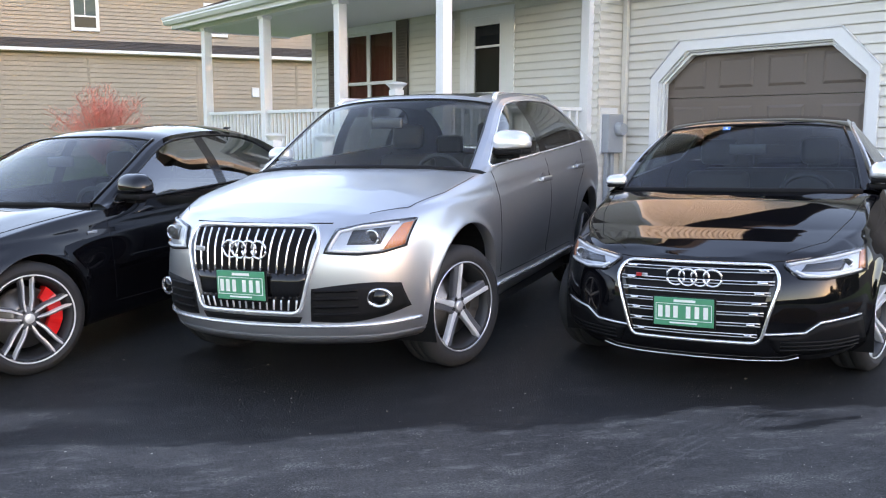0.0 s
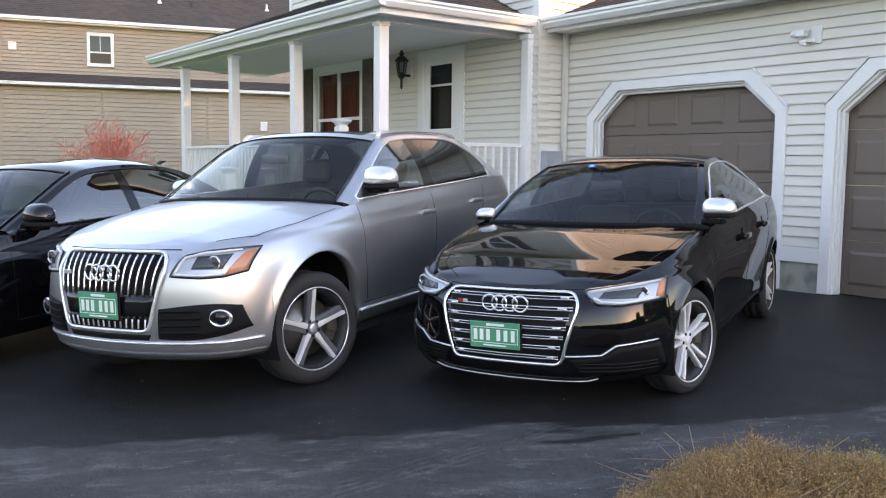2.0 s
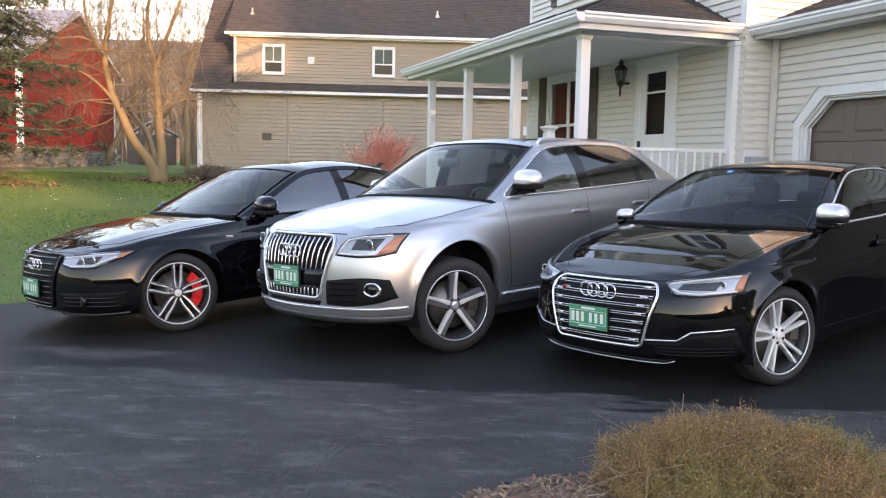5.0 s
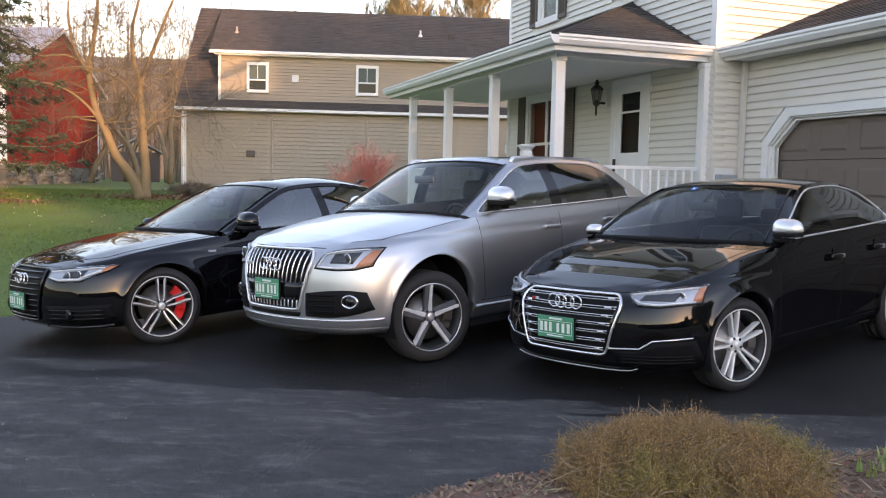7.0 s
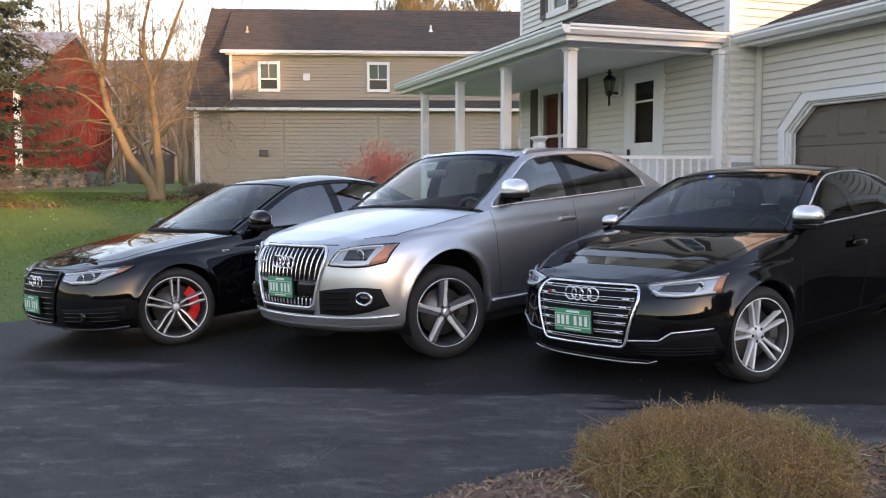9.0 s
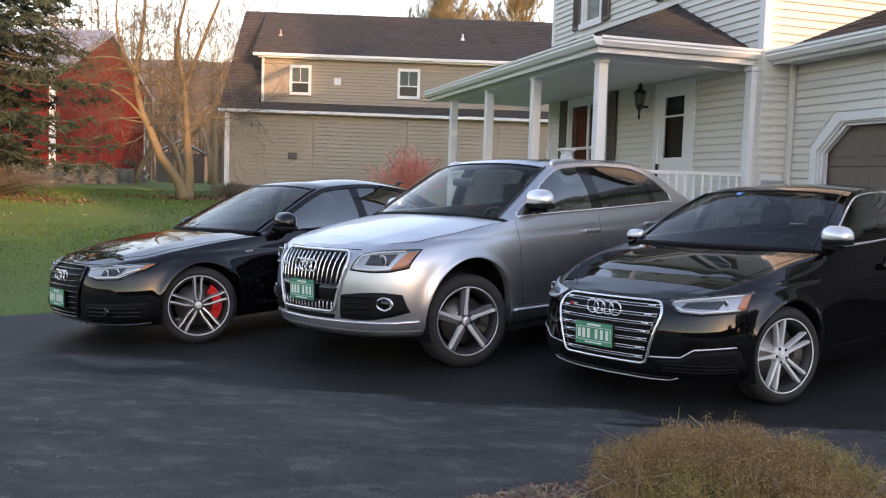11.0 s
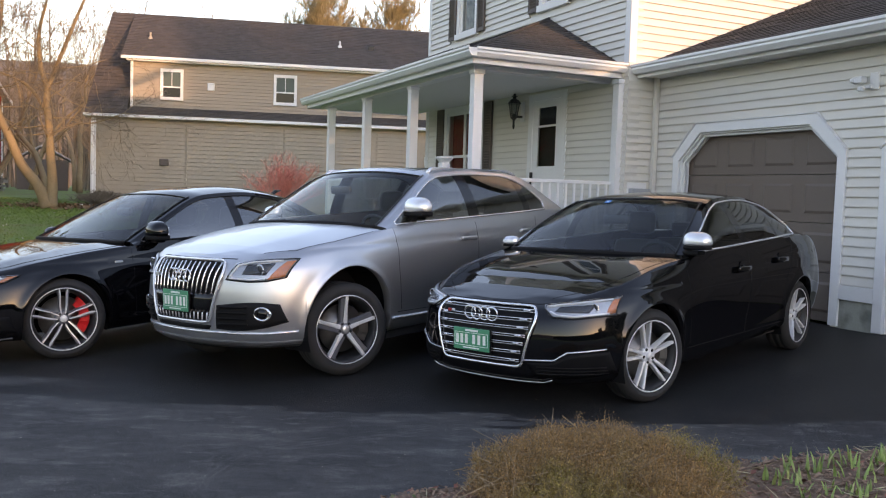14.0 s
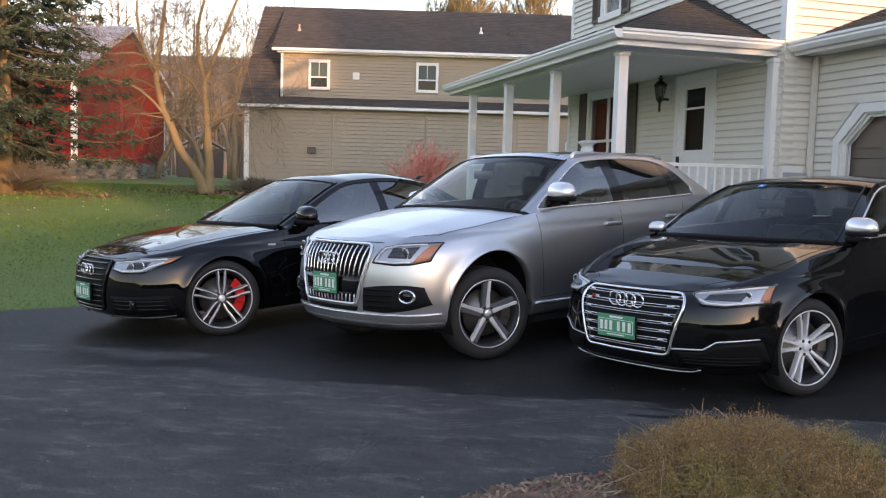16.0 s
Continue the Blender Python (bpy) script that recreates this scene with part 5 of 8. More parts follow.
tree_belt()


# ---- lawn blades ----
def lawn_blades():
    rng = np.random.default_rng(5)
    k = 190000
    x = -7.0 - 36 * rng.random(k) ** 1.35
    y = rng.uniform(-15, 8, k)
    keep = (x < -7.72 - np.clip((y - 0.1) * 0.28, -0.25, 1.0)) & ~((y > 5.9) & (x > -15))
    x, y = x[keep], y[keep]
    k = len(x)
    z = np.array([ground_z(p, q) for p, q in zip(x, y)])
    a = rng.uniform(0, 2 * np.pi, k)
    h = rng.uniform(0.006, 0.026, k)
    w = 0.0035 + 0.00045 * (-x)
    lean = rng.normal(0, 0.055, (k, 2))
    v = np.empty((k, 3, 3))
    v[:, 0] = np.c_[x - np.cos(a) * w, y - np.sin(a) * w, z - 0.06]
    v[:, 1] = np.c_[x + np.cos(a) * w, y + np.sin(a) * w, z - 0.06]
    v[:, 2] = np.c_[x + lean[:, 0], y + lean[:, 1], z + h - 0.03]
    ob = mesh_object("grass", v.reshape(-1, 3), np.arange(3 * k).reshape(-1, 3).tolist(), M_GRASS)
    return tagged(ob, "short green lawn grass", "grass", kind="stuff")


lawn_blades()
from mathutils.bvhtree import BVHTree


# ---- car materials ----
def paint(name, color, metal, rough, flake=0.0):
    m = material(name, color, rough, metal, scale=1.5, vary=0.04, fine=900, coat=0.5 if metal else 1.0, spec=0.5 if metal else 0.0)
    return m


M_SILVER = paint("silver_paint", (0.53, 0.545, 0.565), 0.88, 0.34)
M_PAINT_BLACK = paint("black_paint", (0.0035, 0.0035, 0.0045), 0.0, 0.25)
M_CHROME = material("chrome", (0.84, 0.84, 0.85), 0.14, 0.85, scale=10, vary=0.03)
M_SATIN = material("satin_aluminium", (0.80, 0.81, 0.83), 0.25, 0.65, scale=10, vary=0.05)
M_PLASTIC = material("black_plastic", (0.008, 0.008, 0.009), 0.6, scale=10, vary=0.15, fine=200, spec=0.15)
M_GLOSS = material("gloss_black", (0.006, 0.006, 0.007), 0.12, scale=5, vary=0.05)
M_GRILLE = material("grille_black", (0.006, 0.006, 0.007), 0.55, scale=10, vary=0.1, spec=0.12)
M_TYRE = material("tyre_rubber", (0.020, 0.020, 0.021), 0.78, scale=6, vary=0.25, fine=90, bump=0.2, bump_scale=60)
M_ALLOY = material("silver_alloy", (0.80, 0.80, 0.80), 0.30, 0.3, scale=8, vary=0.06)
M_GUN = material("gunmetal_alloy", (0.13, 0.135, 0.15), 0.35, 0.3, scale=8, vary=0.08)
M_BARREL = material("dark_wheel_barrel", (0.045, 0.047, 0.05), 0.5, 0.6, scale=8, vary=0.15)
M_DISC = material("brake_disc", (0.22, 0.21, 0.20), 0.4, 0.9, scale=20, vary=0.2)
M_RED = material("red_caliper", (0.80, 0.015, 0.015), 0.3, coat=0.6, scale=8, vary=0.06)
M_AMBER = material("amber_reflector", (0.70, 0.20, 0.08), 0.2, scale=30, vary=0.1, coat=0.5)
M_LAMP = material("lamp_housing", (0.52, 0.53, 0.55), 0.22, 0.5, scale=12, vary=0.15)
M_LAMP_DARK = material("lamp_bezel", (0.05, 0.052, 0.056), 0.25, 0.4, scale=12, vary=0.1)
M_LED = material("lamp_strip", (0.66, 0.67, 0.69), 0.25, scale=12, vary=0.03)
M_PLATE = material("green_plate", (0.008, 0.28, 0.155), 0.4, scale=12, vary=0.06)
M_PLATE_INK = material("plate_white", (0.78, 0.82, 0.78), 0.5, scale=20, vary=0.05)
M_SEAT = material("black_leather", (0.030, 0.029, 0.028), 0.5, scale=12, vary=0.15, bump=0.2, bump_scale=80)
M_DASH = material("dash_plastic", (0.018, 0.018, 0.019), 0.7, scale=10, vary=0.1)
M_SCREEN = thin_glass("windscreen_glass", (0.91, 0.97, 0.945), -0.07)
M_TINT = thin_glass("tinted_glass", (0.36, 0.40, 0.39), 0.2)
M_DARK_TINT = thin_glass("dark_tinted_glass", (0.16, 0.17, 0.17), 0.4)
M_SCREEN_DARK = thin_glass("smoked_windscreen", (0.62, 0.72, 0.74), 0.0)
M_TINT_BRIGHT = thin_glass("mirror_tinted_glass", (0.30, 0.33, 0.33), 1.0)
M_SIDE_CLEAR = thin_glass("clear_side_glass", (0.88, 0.95, 0.92), 0.9)
M_COVER = thin_glass("lamp_cover", (0.9, 0.92, 0.93), 0.0)
M_BLUE = material("blue_sticker", (0.02, 0.22, 0.60), 0.5, scale=20, vary=0.05)
M_LINER = material("headliner_cloth", (0.45, 0.44, 0.42), 0.9, scale=20, vary=0.1)
M_SKID = material("grey_skid_plastic", (0.10, 0.105, 0.115), 0.5, scale=8, vary=0.15)
M_GAP = material("panel_gap", (0.004, 0.004, 0.004), 0.9, scale=20, vary=0.0)
M_BADGE_RED = material("red_badge", (0.45, 0.02, 0.02), 0.3, scale=20, vary=0.0)


# ---- car builder: x ahead, y to the car's left, z up, from the ground under the front axle ----
def spline(points, ts):
    """A smooth curve through points, at positions counted in points."""
    p = np.array(points, float)
    k = len(p)
    ts = np.clip(np.asarray(ts, float), 0, k - 1)
    i = np.minimum(ts.astype(int), k - 2)
    u = (ts - i)[:, None]
    at = lambda j: p[np.clip(j, 0, k - 1)]
    p0, p1, p2, p3 = at(i - 1), at(i), at(i + 1), at(i + 2)
    p0 = np.where((i == 0)[:, None], 2 * p1 - p2, p0)
    p3 = np.where((i == k - 2)[:, None], 2 * p2 - p1, p3)
    return 0.5 * (2 * p1 + (p2 - p0) * u + (2 * p0 - 5 * p1 + 4 * p2 - p3) * u * u + (3 * p1 - p0 - 3 * p2 + p3) * u ** 3)


PROFILE_F = [0.0, 0.08, 0.2, 0.35, 0.5, 0.65, 0.8, 0.92, 1.0]
PROFILES = {
    "F": [0.11, 0.035, 0.012, 0.000, 0.000, 0.008, 0.03, 0.08, 0.16],
    "C": [0.09, 0.035, 0.012, 0.000, 0.000, 0.010, 0.03, 0.07, 0.13],
    "W": [0.07, 0.040, 0.025, 0.010, 0.000, 0.004, 0.02, 0.055, 0.10],
    "S": [0.09, 0.045, 0.040, 0.022, 0.008, 0.000, 0.006, 0.030, 0.055],
    "R": [0.12, 0.05, 0.02, 0.000, 0.000, 0.01, 0.03, 0.06, 0.11],
}


class Body:
    """The painted shell of a car: a belt round it at the height of the wheels, with arches, and the bonnet and boot lid on top."""

    def __init__(self, c):
        self.c = c
        outline = c["outline"]
        self.k = len(outline)
        xyz = [(o[0], o[1], o[2]) for o in outline]
        prof = np.array([PROFILES[o[3]] for o in outline])
        base = np.linspace(0, self.k - 1, 260)
        dense = spline(xyz, np.linspace(0, self.k - 1, 4000))
        tt = np.linspace(0, self.k - 1, 4000)
        extra = []
        side = (tt > c["side"][0]) & (tt < c["side"][1])
        for xc, zc, R in c["arches"]:
            th = np.linspace(0.02, math.pi - 0.02, 44)
            want = xc + R * np.cos(th)
            xs, t_ = dense[side, 0][::-1], tt[side][::-1]
            extra += list(np.interp(want, xs, t_)) + list(np.interp([xc + R * 1.003, xc - R * 1.003], xs, t_))
        self.t = np.array(sorted(set(np.round(np.concatenate((base, extra)), 5))))
        pts = spline(xyz, self.t)
        d = np.gradient(pts[:, :2], self.t, axis=0)
        nrm = np.c_[-d[:, 1], d[:, 0]] * -1.0
        nrm = np.c_[d[:, 1], -d[:, 0]]
        nrm /= np.linalg.norm(nrm, axis=1)[:, None]
        if nrm[len(nrm) // 2, 1] < 0:
            nrm = -nrm
        nrm[0], nrm[-1] = (1, 0), (-1, 0)
        pr = spline(prof, self.t)
        fine = np.linspace(0, 1, 60)
        fi = np.interp(fine, PROFILE_F, np.arange(len(PROFILE_F)))
        rows = c.get("rows", 34)
        grid = np.zeros((len(self.t), rows, 3))
        for a in range(len(self.t)):
            x, y, zt = pts[a]
            z0 = float(np.interp(x, c["floor"][0], c["floor"][1]))
            zb = z0
            on_side = c["side"][0] < self.t[a] < c["side"][1]
            if on_side:
                for xc, zc, R in c["arches"]:
                    if abs(x - xc) < R:
                        zb = max(zb, zc + math.sqrt(R * R - (x - xc) ** 2))
            z = zb + (zt - zb) * np.linspace(0, 1, rows)
            f = (z - z0) / (zt - z0)
            inset = np.interp(f, fine, spline(pr[a][:, None], fi)[:, 0])
            if on_side:
                for xc, zc, R in c["arches"]:
                    dist = np.hypot(x - xc, z - zc)
                    inset = inset - c.get("flare", 0.016) * np.exp(-((dist - R) / 0.045) ** 2)
                inset = inset + c.get("crease", 0.006) * np.exp(-((z - np.interp(x, *c["line"])) / 0.018) ** 2) * (0.9 if -c["wb"] - 0.5 < x < 0.45 else 0)
            grid[a, :, 0] = x - nrm[a, 0] * inset
            grid[a, :, 1] = np.maximum(y - nrm[a, 1] * inset, 0) if 0 < a < len(self.t) - 1 else 0
            grid[a, :, 2] = z
        self.grid = grid
        self.top = grid[:, -1]

    def belt_at(self, x):
        """The upper edge of the side, at x."""
        side = (self.t > 2.5) & (self.t < self.k - 3.5)
        p = self.top[side][::-1]
        return np.array([x, np.interp(x, p[:, 0], p[:, 1]), np.interp(x, p[:, 0], p[:, 2])])

    def build(self, car, mat):
        c, v, f = self.c, [], []
        n_, rows = self.grid.shape[:2]
        for s in (1, -1):
            o = len(v)
            v += [(p[0], s * p[1], p[2]) for col in self.grid for p in col]
            for a in range(n_ - 1):
                for r in range(rows - 1):
                    q = (o + a * rows + r, o + (a + 1) * rows + r, o + (a + 1) * rows + r + 1, o + a * rows + r + 1)
                    f.append(q if s > 0 else q[::-1])
            # turned-in lip along the lower edge
            o2 = len(v)
            for a in range(n_):
                p = self.grid[a, 0]
                inner = (p[0] - (0.05 if p[0] > 0.6 else -0.05 if p[0] < -c["wb"] - 0.6 else 0), max(0, p[1] - 0.07), p[2] + 0.012)
                v.append((inner[0], s * inner[1], inner[2]))
            for a in range(n_ - 1):
                q = (o + a * rows, o2 + a, o2 + a + 1, o + (a + 1) * rows)
                f.append(q if s > 0 else q[::-1])
        cols = 26
        xc, zc = np.array(c["centre"]).T
        order = np.argsort(xc)

        def cap(sel):
            o = len(v)
            m_ = 0
            for a in np.nonzero(sel)[0]:
                x, ye, ze = self.top[a]
                cz = np.interp(x, xc[order], zc[order])
                cz = spline(np.array(c["centre"])[order], [np.interp(x, xc[order], np.arange(len(xc)))])[0, 1]
                for j in range(cols + 1):
                    w = -1 + 2 * j / cols
                    w = math.copysign(1 - (1 - abs(w)) ** 1.35, w)
                    ridge = c.get("ridge", 0.0) * math.exp(-((abs(w) - 0.62) / 0.09) ** 2) * min(1, max(0, (c["outline"][0][0] - x) / 0.5))
                    v.append((x, w * ye, ze + (cz - ze) * (1 - abs(w) ** 2.6) + ridge))
                m_ += 1
            for a in range(m_ - 1):
                for j in range(cols):
                    q = (o + a * (cols + 1) + j, o + (a + 1) * (cols + 1) + j, o + (a + 1) * (cols + 1) + j + 1, o + a * (cols + 1) + j + 1)
                    f.append(q[::-1])

        half = self.t < self.k / 2
        cap((self.top[:, 0] >= c["cowl"]) & half)
        if c.get("deck"):
            cap((self.top[:, 0] <= c["deck"]) & ~half)
        bm = bmesh.new()
        vs = [bm.verts.new(p) for p in v]
        for q in f:
            try:
                bm.faces.new([vs[i] for i in q])
            except ValueError:
                pass
        bmesh.ops.remove_doubles(bm, verts=bm.verts, dist=0.0006)
        bmesh.ops.dissolve_degenerate(bm, edges=bm.edges, dist=0.0003)
        bmesh.ops.recalc_face_normals(bm, faces=bm.faces)
        from_front = max(bm.faces, key=lambda q: q.calc_center_median().x)
        if from_front.normal.x < 0:
            bmesh.ops.reverse_faces(bm, faces=bm.faces)
        self.tree = BVHTree.FromBMesh(bm)
        return part("body", bm, mat, car, smooth=True)

    def front(self, y, z):
        hit, nrm, _, _ = self.tree.ray_cast(Vector((3, y, z)), Vector((-1, 0, 0)))
        if hit is None or hit.x < -0.4:
            return Vector((self.c["outline"][0][0] - 0.25, y, z)), Vector((1, 0, 0))
        return hit, (nrm if nrm.x > 0 else -nrm)

    def above(self, x, y):
        hit, nrm, _, _ = self.tree.ray_cast(Vector((x, y, 3)), Vector((0, 0, -1)))
        return (hit, nrm if nrm.z > 0 else -nrm) if hit else (Vector((x, y, 0.8)), Vector((0, 0, 1)))

    def side(self, x, z, s=1):
        hit, nrm, _, _ = self.tree.ray_cast(Vector((x, s * 3, z)), Vector((0, -s, 0)))
        if hit is None:
            b = self.belt_at(x)
            return Vector((x, s * b[1], z)), Vector((0, s, 0))
        return hit, (nrm if nrm.y * s > 0 else -nrm)


def surface_patch(name, low, high, project, offset, mat, parent, n=18, m=6, label="", depth=0.02):
    """A panel laid on the shell between a lower and an upper curve, with a rim that reaches into the shell."""
    lo, hi = spline(low, np.linspace(0, len(low) - 1, n)), spline(high, np.linspace(0, len(high) - 1, n))
    v, f, back = [], [], {}
    for i in range(n):
        for j in range(m):
            a, b = lo[i] + (hi[i] - lo[i]) * j / (m - 1)
            p, nr = project(a, b)
            v.append(p + nr * offset)
            if i in (0, n - 1) or j in (0, m - 1):
                back[i * m + j] = p - nr * depth
    for i in range(n - 1):
        for j in range(m - 1):
            f.append((i * m + j, (i + 1) * m + j, (i + 1) * m + j + 1, i * m + j + 1))
    rim = [i * m for i in range(n)] + [(n - 1) * m + j for j in range(1, m)] + [i * m + m - 1 for i in range(n - 2, -1, -1)] + [j for j in range(m - 2, 0, -1)]
    o = len(v)
    v += [back[i] for i in rim]
    for q in range(len(rim)):
        w = (q + 1) % len(rim)
        f.append((rim[q], o + q, o + w, rim[w]))
    bm = bmesh.new()
    vs = [bm.verts.new(p) for p in v]
    for q in f:
        bm.faces.new([vs[i] for i in q])
    bmesh.ops.recalc_face_normals(bm, faces=bm.faces)
    return part(name, bm, mat, parent, label, smooth=True)


def line_on(points, project, offset, per=6, closed=False):
    """Points on the shell along a polyline in the projection's plane."""
    pts = list(points) + ([points[0]] if closed else [])
    out = []
    for (a, b), (c_, d) in zip(pts, pts[1:]):
        for i in range(per):
            u = i / per
            p, nr = project(a + (c_ - a) * u, b + (d - b) * u)
            out.append(tuple(p + nr * offset))
    if not closed:
        p, nr = project(*pts[-1])
        out.append(tuple(p + nr * offset))
    return out


def round_poly(poly, r=0.03, k=4):
    """A polygon with its corners rounded."""
    out = []
    n_ = len(poly)
    for i in range(n_):
        p, q, s = (np.array(poly[(i + d) % n_], float) for d in (-1, 0, 1))
        a = q + (p - q) / (np.linalg.norm(p - q) + 1e-9) * min(r, np.linalg.norm(p - q) * 0.45)
        b = q + (s - q) / (np.linalg.norm(s - q) + 1e-9) * min(r, np.linalg.norm(s - q) * 0.45)
        for j in range(k + 1):
            u = j / k
            out.append(tuple((1 - u) ** 2 * a + 2 * u * (1 - u) * q + u * u * b))
    return out


def make_wheel(car, style, x, y, R, rim, width, side, steer=0.0):
    """A wheel with its outer side towards the car's left, turned round for the other side."""
    W = part("wheel", lathe([(rim * 0.93, -width / 2 + 0.01), (rim * 0.97, -width / 2), (rim * 0.90, -width / 2 + 0.04), (rim * 0.86, 0.0), (rim * 0.90, width / 2 - 0.05), (rim * 0.95, width / 2 - 0.012),
                              (rim * 0.93, width / 2 - 0.014), (rim * 0.87, width / 2 - 0.05), (rim * 0.83, 0), (rim * 0.83, -width / 2 + 0.02)], 48, "y", loop=True), M_BARREL, car, "wheel with %s rim" % style["word"], True)
    bulge = 0.012
    part("tyre", lathe([(rim * 0.96, -width / 2), (rim + 0.02, -width / 2 - bulge), (R - 0.045, -width / 2 - bulge * 0.9), (R - 0.014, -width / 2 + 0.012), (R, -width / 2 + 0.035), (R, -0.035), (R - 0.007, -0.033), (R - 0.007, -0.027),
                        (R, -0.025), (R, 0.025), (R - 0.007, 0.027), (R - 0.007, 0.033), (R, 0.035), (R, width / 2 - 0.035), (R - 0.014, width / 2 - 0.012), (R - 0.045, width / 2 + bulge * 0.9),
                        (rim + 0.02, width / 2 + bulge * 0.8), (rim + 0.003, width / 2 - 0.002), (rim * 0.96, width / 2 - 0.004)], 64, "y", loop=True), M_TYRE, W, "black rubber tyre", True)
    yo = width / 2 - 0.006
    part("rim", lathe([(rim * 0.995, yo - 0.01), (rim * 1.0, yo + 0.006), (rim * 0.968, yo + 0.004), (rim * 0.958, yo - 0.02), (rim * 0.985, yo - 0.02)], 64, "y", loop=True), style["lip"], W, "polished rim lip", True)
    for i in range(5):
        ang = 90 + 72 * i + style.get("turn", 0)
        for blade in style["blades"]:
            bm = bmesh.new()
            secs = []
            for (r0, off, wd, dep) in blade["sec"]:
                secs.append((r0 * rim, off * rim, wd * rim, dep))
            rings = []
            for r_, off, wd, dep in secs:
                y1 = yo - dep
                rings.append([bm.verts.new((off + sx * wd / 2, yy, r_)) for sx, yy in ((-1, y1 - 0.035), (-1, y1 - 0.006), (-0.72, y1), (0.72, y1), (1, y1 - 0.006), (1, y1 - 0.035))])
            for a, b in zip(rings, rings[1:]):
                for q in range(6):
                    bm.faces.new((a[q], a[(q + 1) % 6], b[(q + 1) % 6], b[q]))
            bm.faces.new(rings[0][::-1])
            bm.faces.new(rings[-1])
            bmesh.ops.recalc_face_normals(bm, faces=bm.faces)
            bmesh.ops.transform(bm, matrix=pose(0, 0, 0, 0, ang - 90, 0), verts=bm.verts)
            sp = part("spoke", bm, blade["mat"], W)
    part("hub", lathe([(rim * 0.27, yo - 0.075), (rim * 0.26, yo - style["dish"] - 0.006), (rim * 0.20, yo - style["dish"]), (rim * 0.001, yo - style["dish"] + 0.001)], 30, "y"), style["hub"], W, "wheel hub", True)
    part("hub_cap", lathe([(rim * 0.115, yo - style["dish"] - 0.004), (rim * 0.112, yo - style["dish"] + 0.008), (rim * 0.09, yo - style["dish"] + 0.012), (0.001, yo - style["dish"] + 0.013)], 24, "y"), M_ALLOY if style["lip"] is M_ALLOY else M_SATIN, W, "round centre cap", True)
    for i in range(5):
        a = radians(90 + 36 + 72 * i + style.get("turn", 0))
        part("wheel_bolt", lathe([(0.011, yo - style["dish"] - 0.012), (0.011, yo - style["dish"] + 0.002), (0.001, yo - style["dish"] + 0.003)], 8, "y", (math.cos(a) * rim * 0.185, 0, math.sin(a) * rim * 0.185)), M_LAMP_DARK, W)
    part("brake_disc", lathe([(rim * 0.70, -0.012), (rim * 0.70, 0.012), (rim * 0.36, 0.012), (rim * 0.34, 0.03), (rim * 0.1, 0.03), (rim * 0.1, -0.012)], 40, "y", loop=True), M_DISC, W, "grey brake disc", True)
    # caliper behind the axle, towards the rear of the car
    bm = bmesh.new()
    k = 10
    inner, outer = [], []
    for i in range(k + 1):
        a = radians(style.get("reach", (150, 62))[0] + style.get("reach", (150, 62))[1] * i / k)
        for rr, lst in ((rim * 0.50, inner), (rim * 0.80, outer)):
            lst.append((math.cos(a) * rr, math.sin(a) * rr))
    cols = [[bm.verts.new((p[0], yy, p[1])) for p, yy in ((inner[i], -0.03), (outer[i], -0.03), (outer[i], 0.055 if 2 < i < k - 2 else 0.045), (inner[i], 0.055 if 2 < i < k - 2 else 0.045))] for i in range(k + 1)]
    for c0, c1 in zip(cols, cols[1:]):
        for q in range(4):
            bm.faces.new((c0[q], c0[(q + 1) % 4], c1[(q + 1) % 4], c1[q]))
    bm.faces.new(cols[0][::-1])
    bm.faces.new(cols[-1])
    bmesh.ops.recalc_face_normals(bm, faces=bm.faces)
    cal = part("brake_caliper", bm, style["caliper"], W, "red brake caliper" if style["caliper"] is M_RED else "grey brake caliper")
    W.matrix_basis = Matrix.Translation((x, y, R)) @ pose(0, 0, 0, 0, style.get("spin", 0), (0 if side > 0 else 180) + steer)
    return W


def plate(car, body, z, y0, tilt=0):
    p, n_ = body.front(y0, z)
    pl = part("number_plate", box(-0.004, 0.004, -0.1525, 0.1525, -0.076, 0.076, 0.003), M_PLATE, car, "green number plate with white bars")
    part("plate_holder", box(-0.016, -0.004, -0.16, 0.16, -0.085, 0.08, 0.003), M_PLASTIC, pl)
    ink = [(-0.142, 0.142, 0.040, 0.043), (-0.142, 0.142, -0.048, -0.045), (-0.142, -0.139, -0.048, 0.043), (0.139, 0.142, -0.048, 0.043), (-0.06, 0.05, 0.052, 0.066), (-0.07, 0.07, -0.064, -0.056)]
    for i, yy in enumerate((-0.112, -0.068, -0.024, 0.040, 0.080, 0.118)):
        ink.append((yy - 0.0115, yy + 0.0115, -0.034, 0.030))
    for a, b, c_, d in ink:
        part("bar", box(0.004, 0.0055, -b, -a, c_, d), M_PLATE_INK, pl)
    pl.matrix_basis = Matrix.Translation((p.x + 0.035, y0, z)) @ pose(0, 0, 0, 0, tilt, 0)


def rings(car, body, z, r=0.047, mat=None, y0=0.0, off=0.022):
    for i in range(4):
        yc = (i - 1.5) * r * 1.36
        p, _ = body.front(y0 + yc, z)
        pts = [(p.x + off + 0.004 * (i % 2), y0 + yc + r * math.cos(a), z + r * math.sin(a)) for a in np.linspace(0, 2 * math.pi, 28, endpoint=False)]
        v, f = tube_arrays(pts, 0.0068, 8, True)
        mesh_object("emblem_ring", v, f, mat or M_CHROME, car, "chrome emblem ring", True)


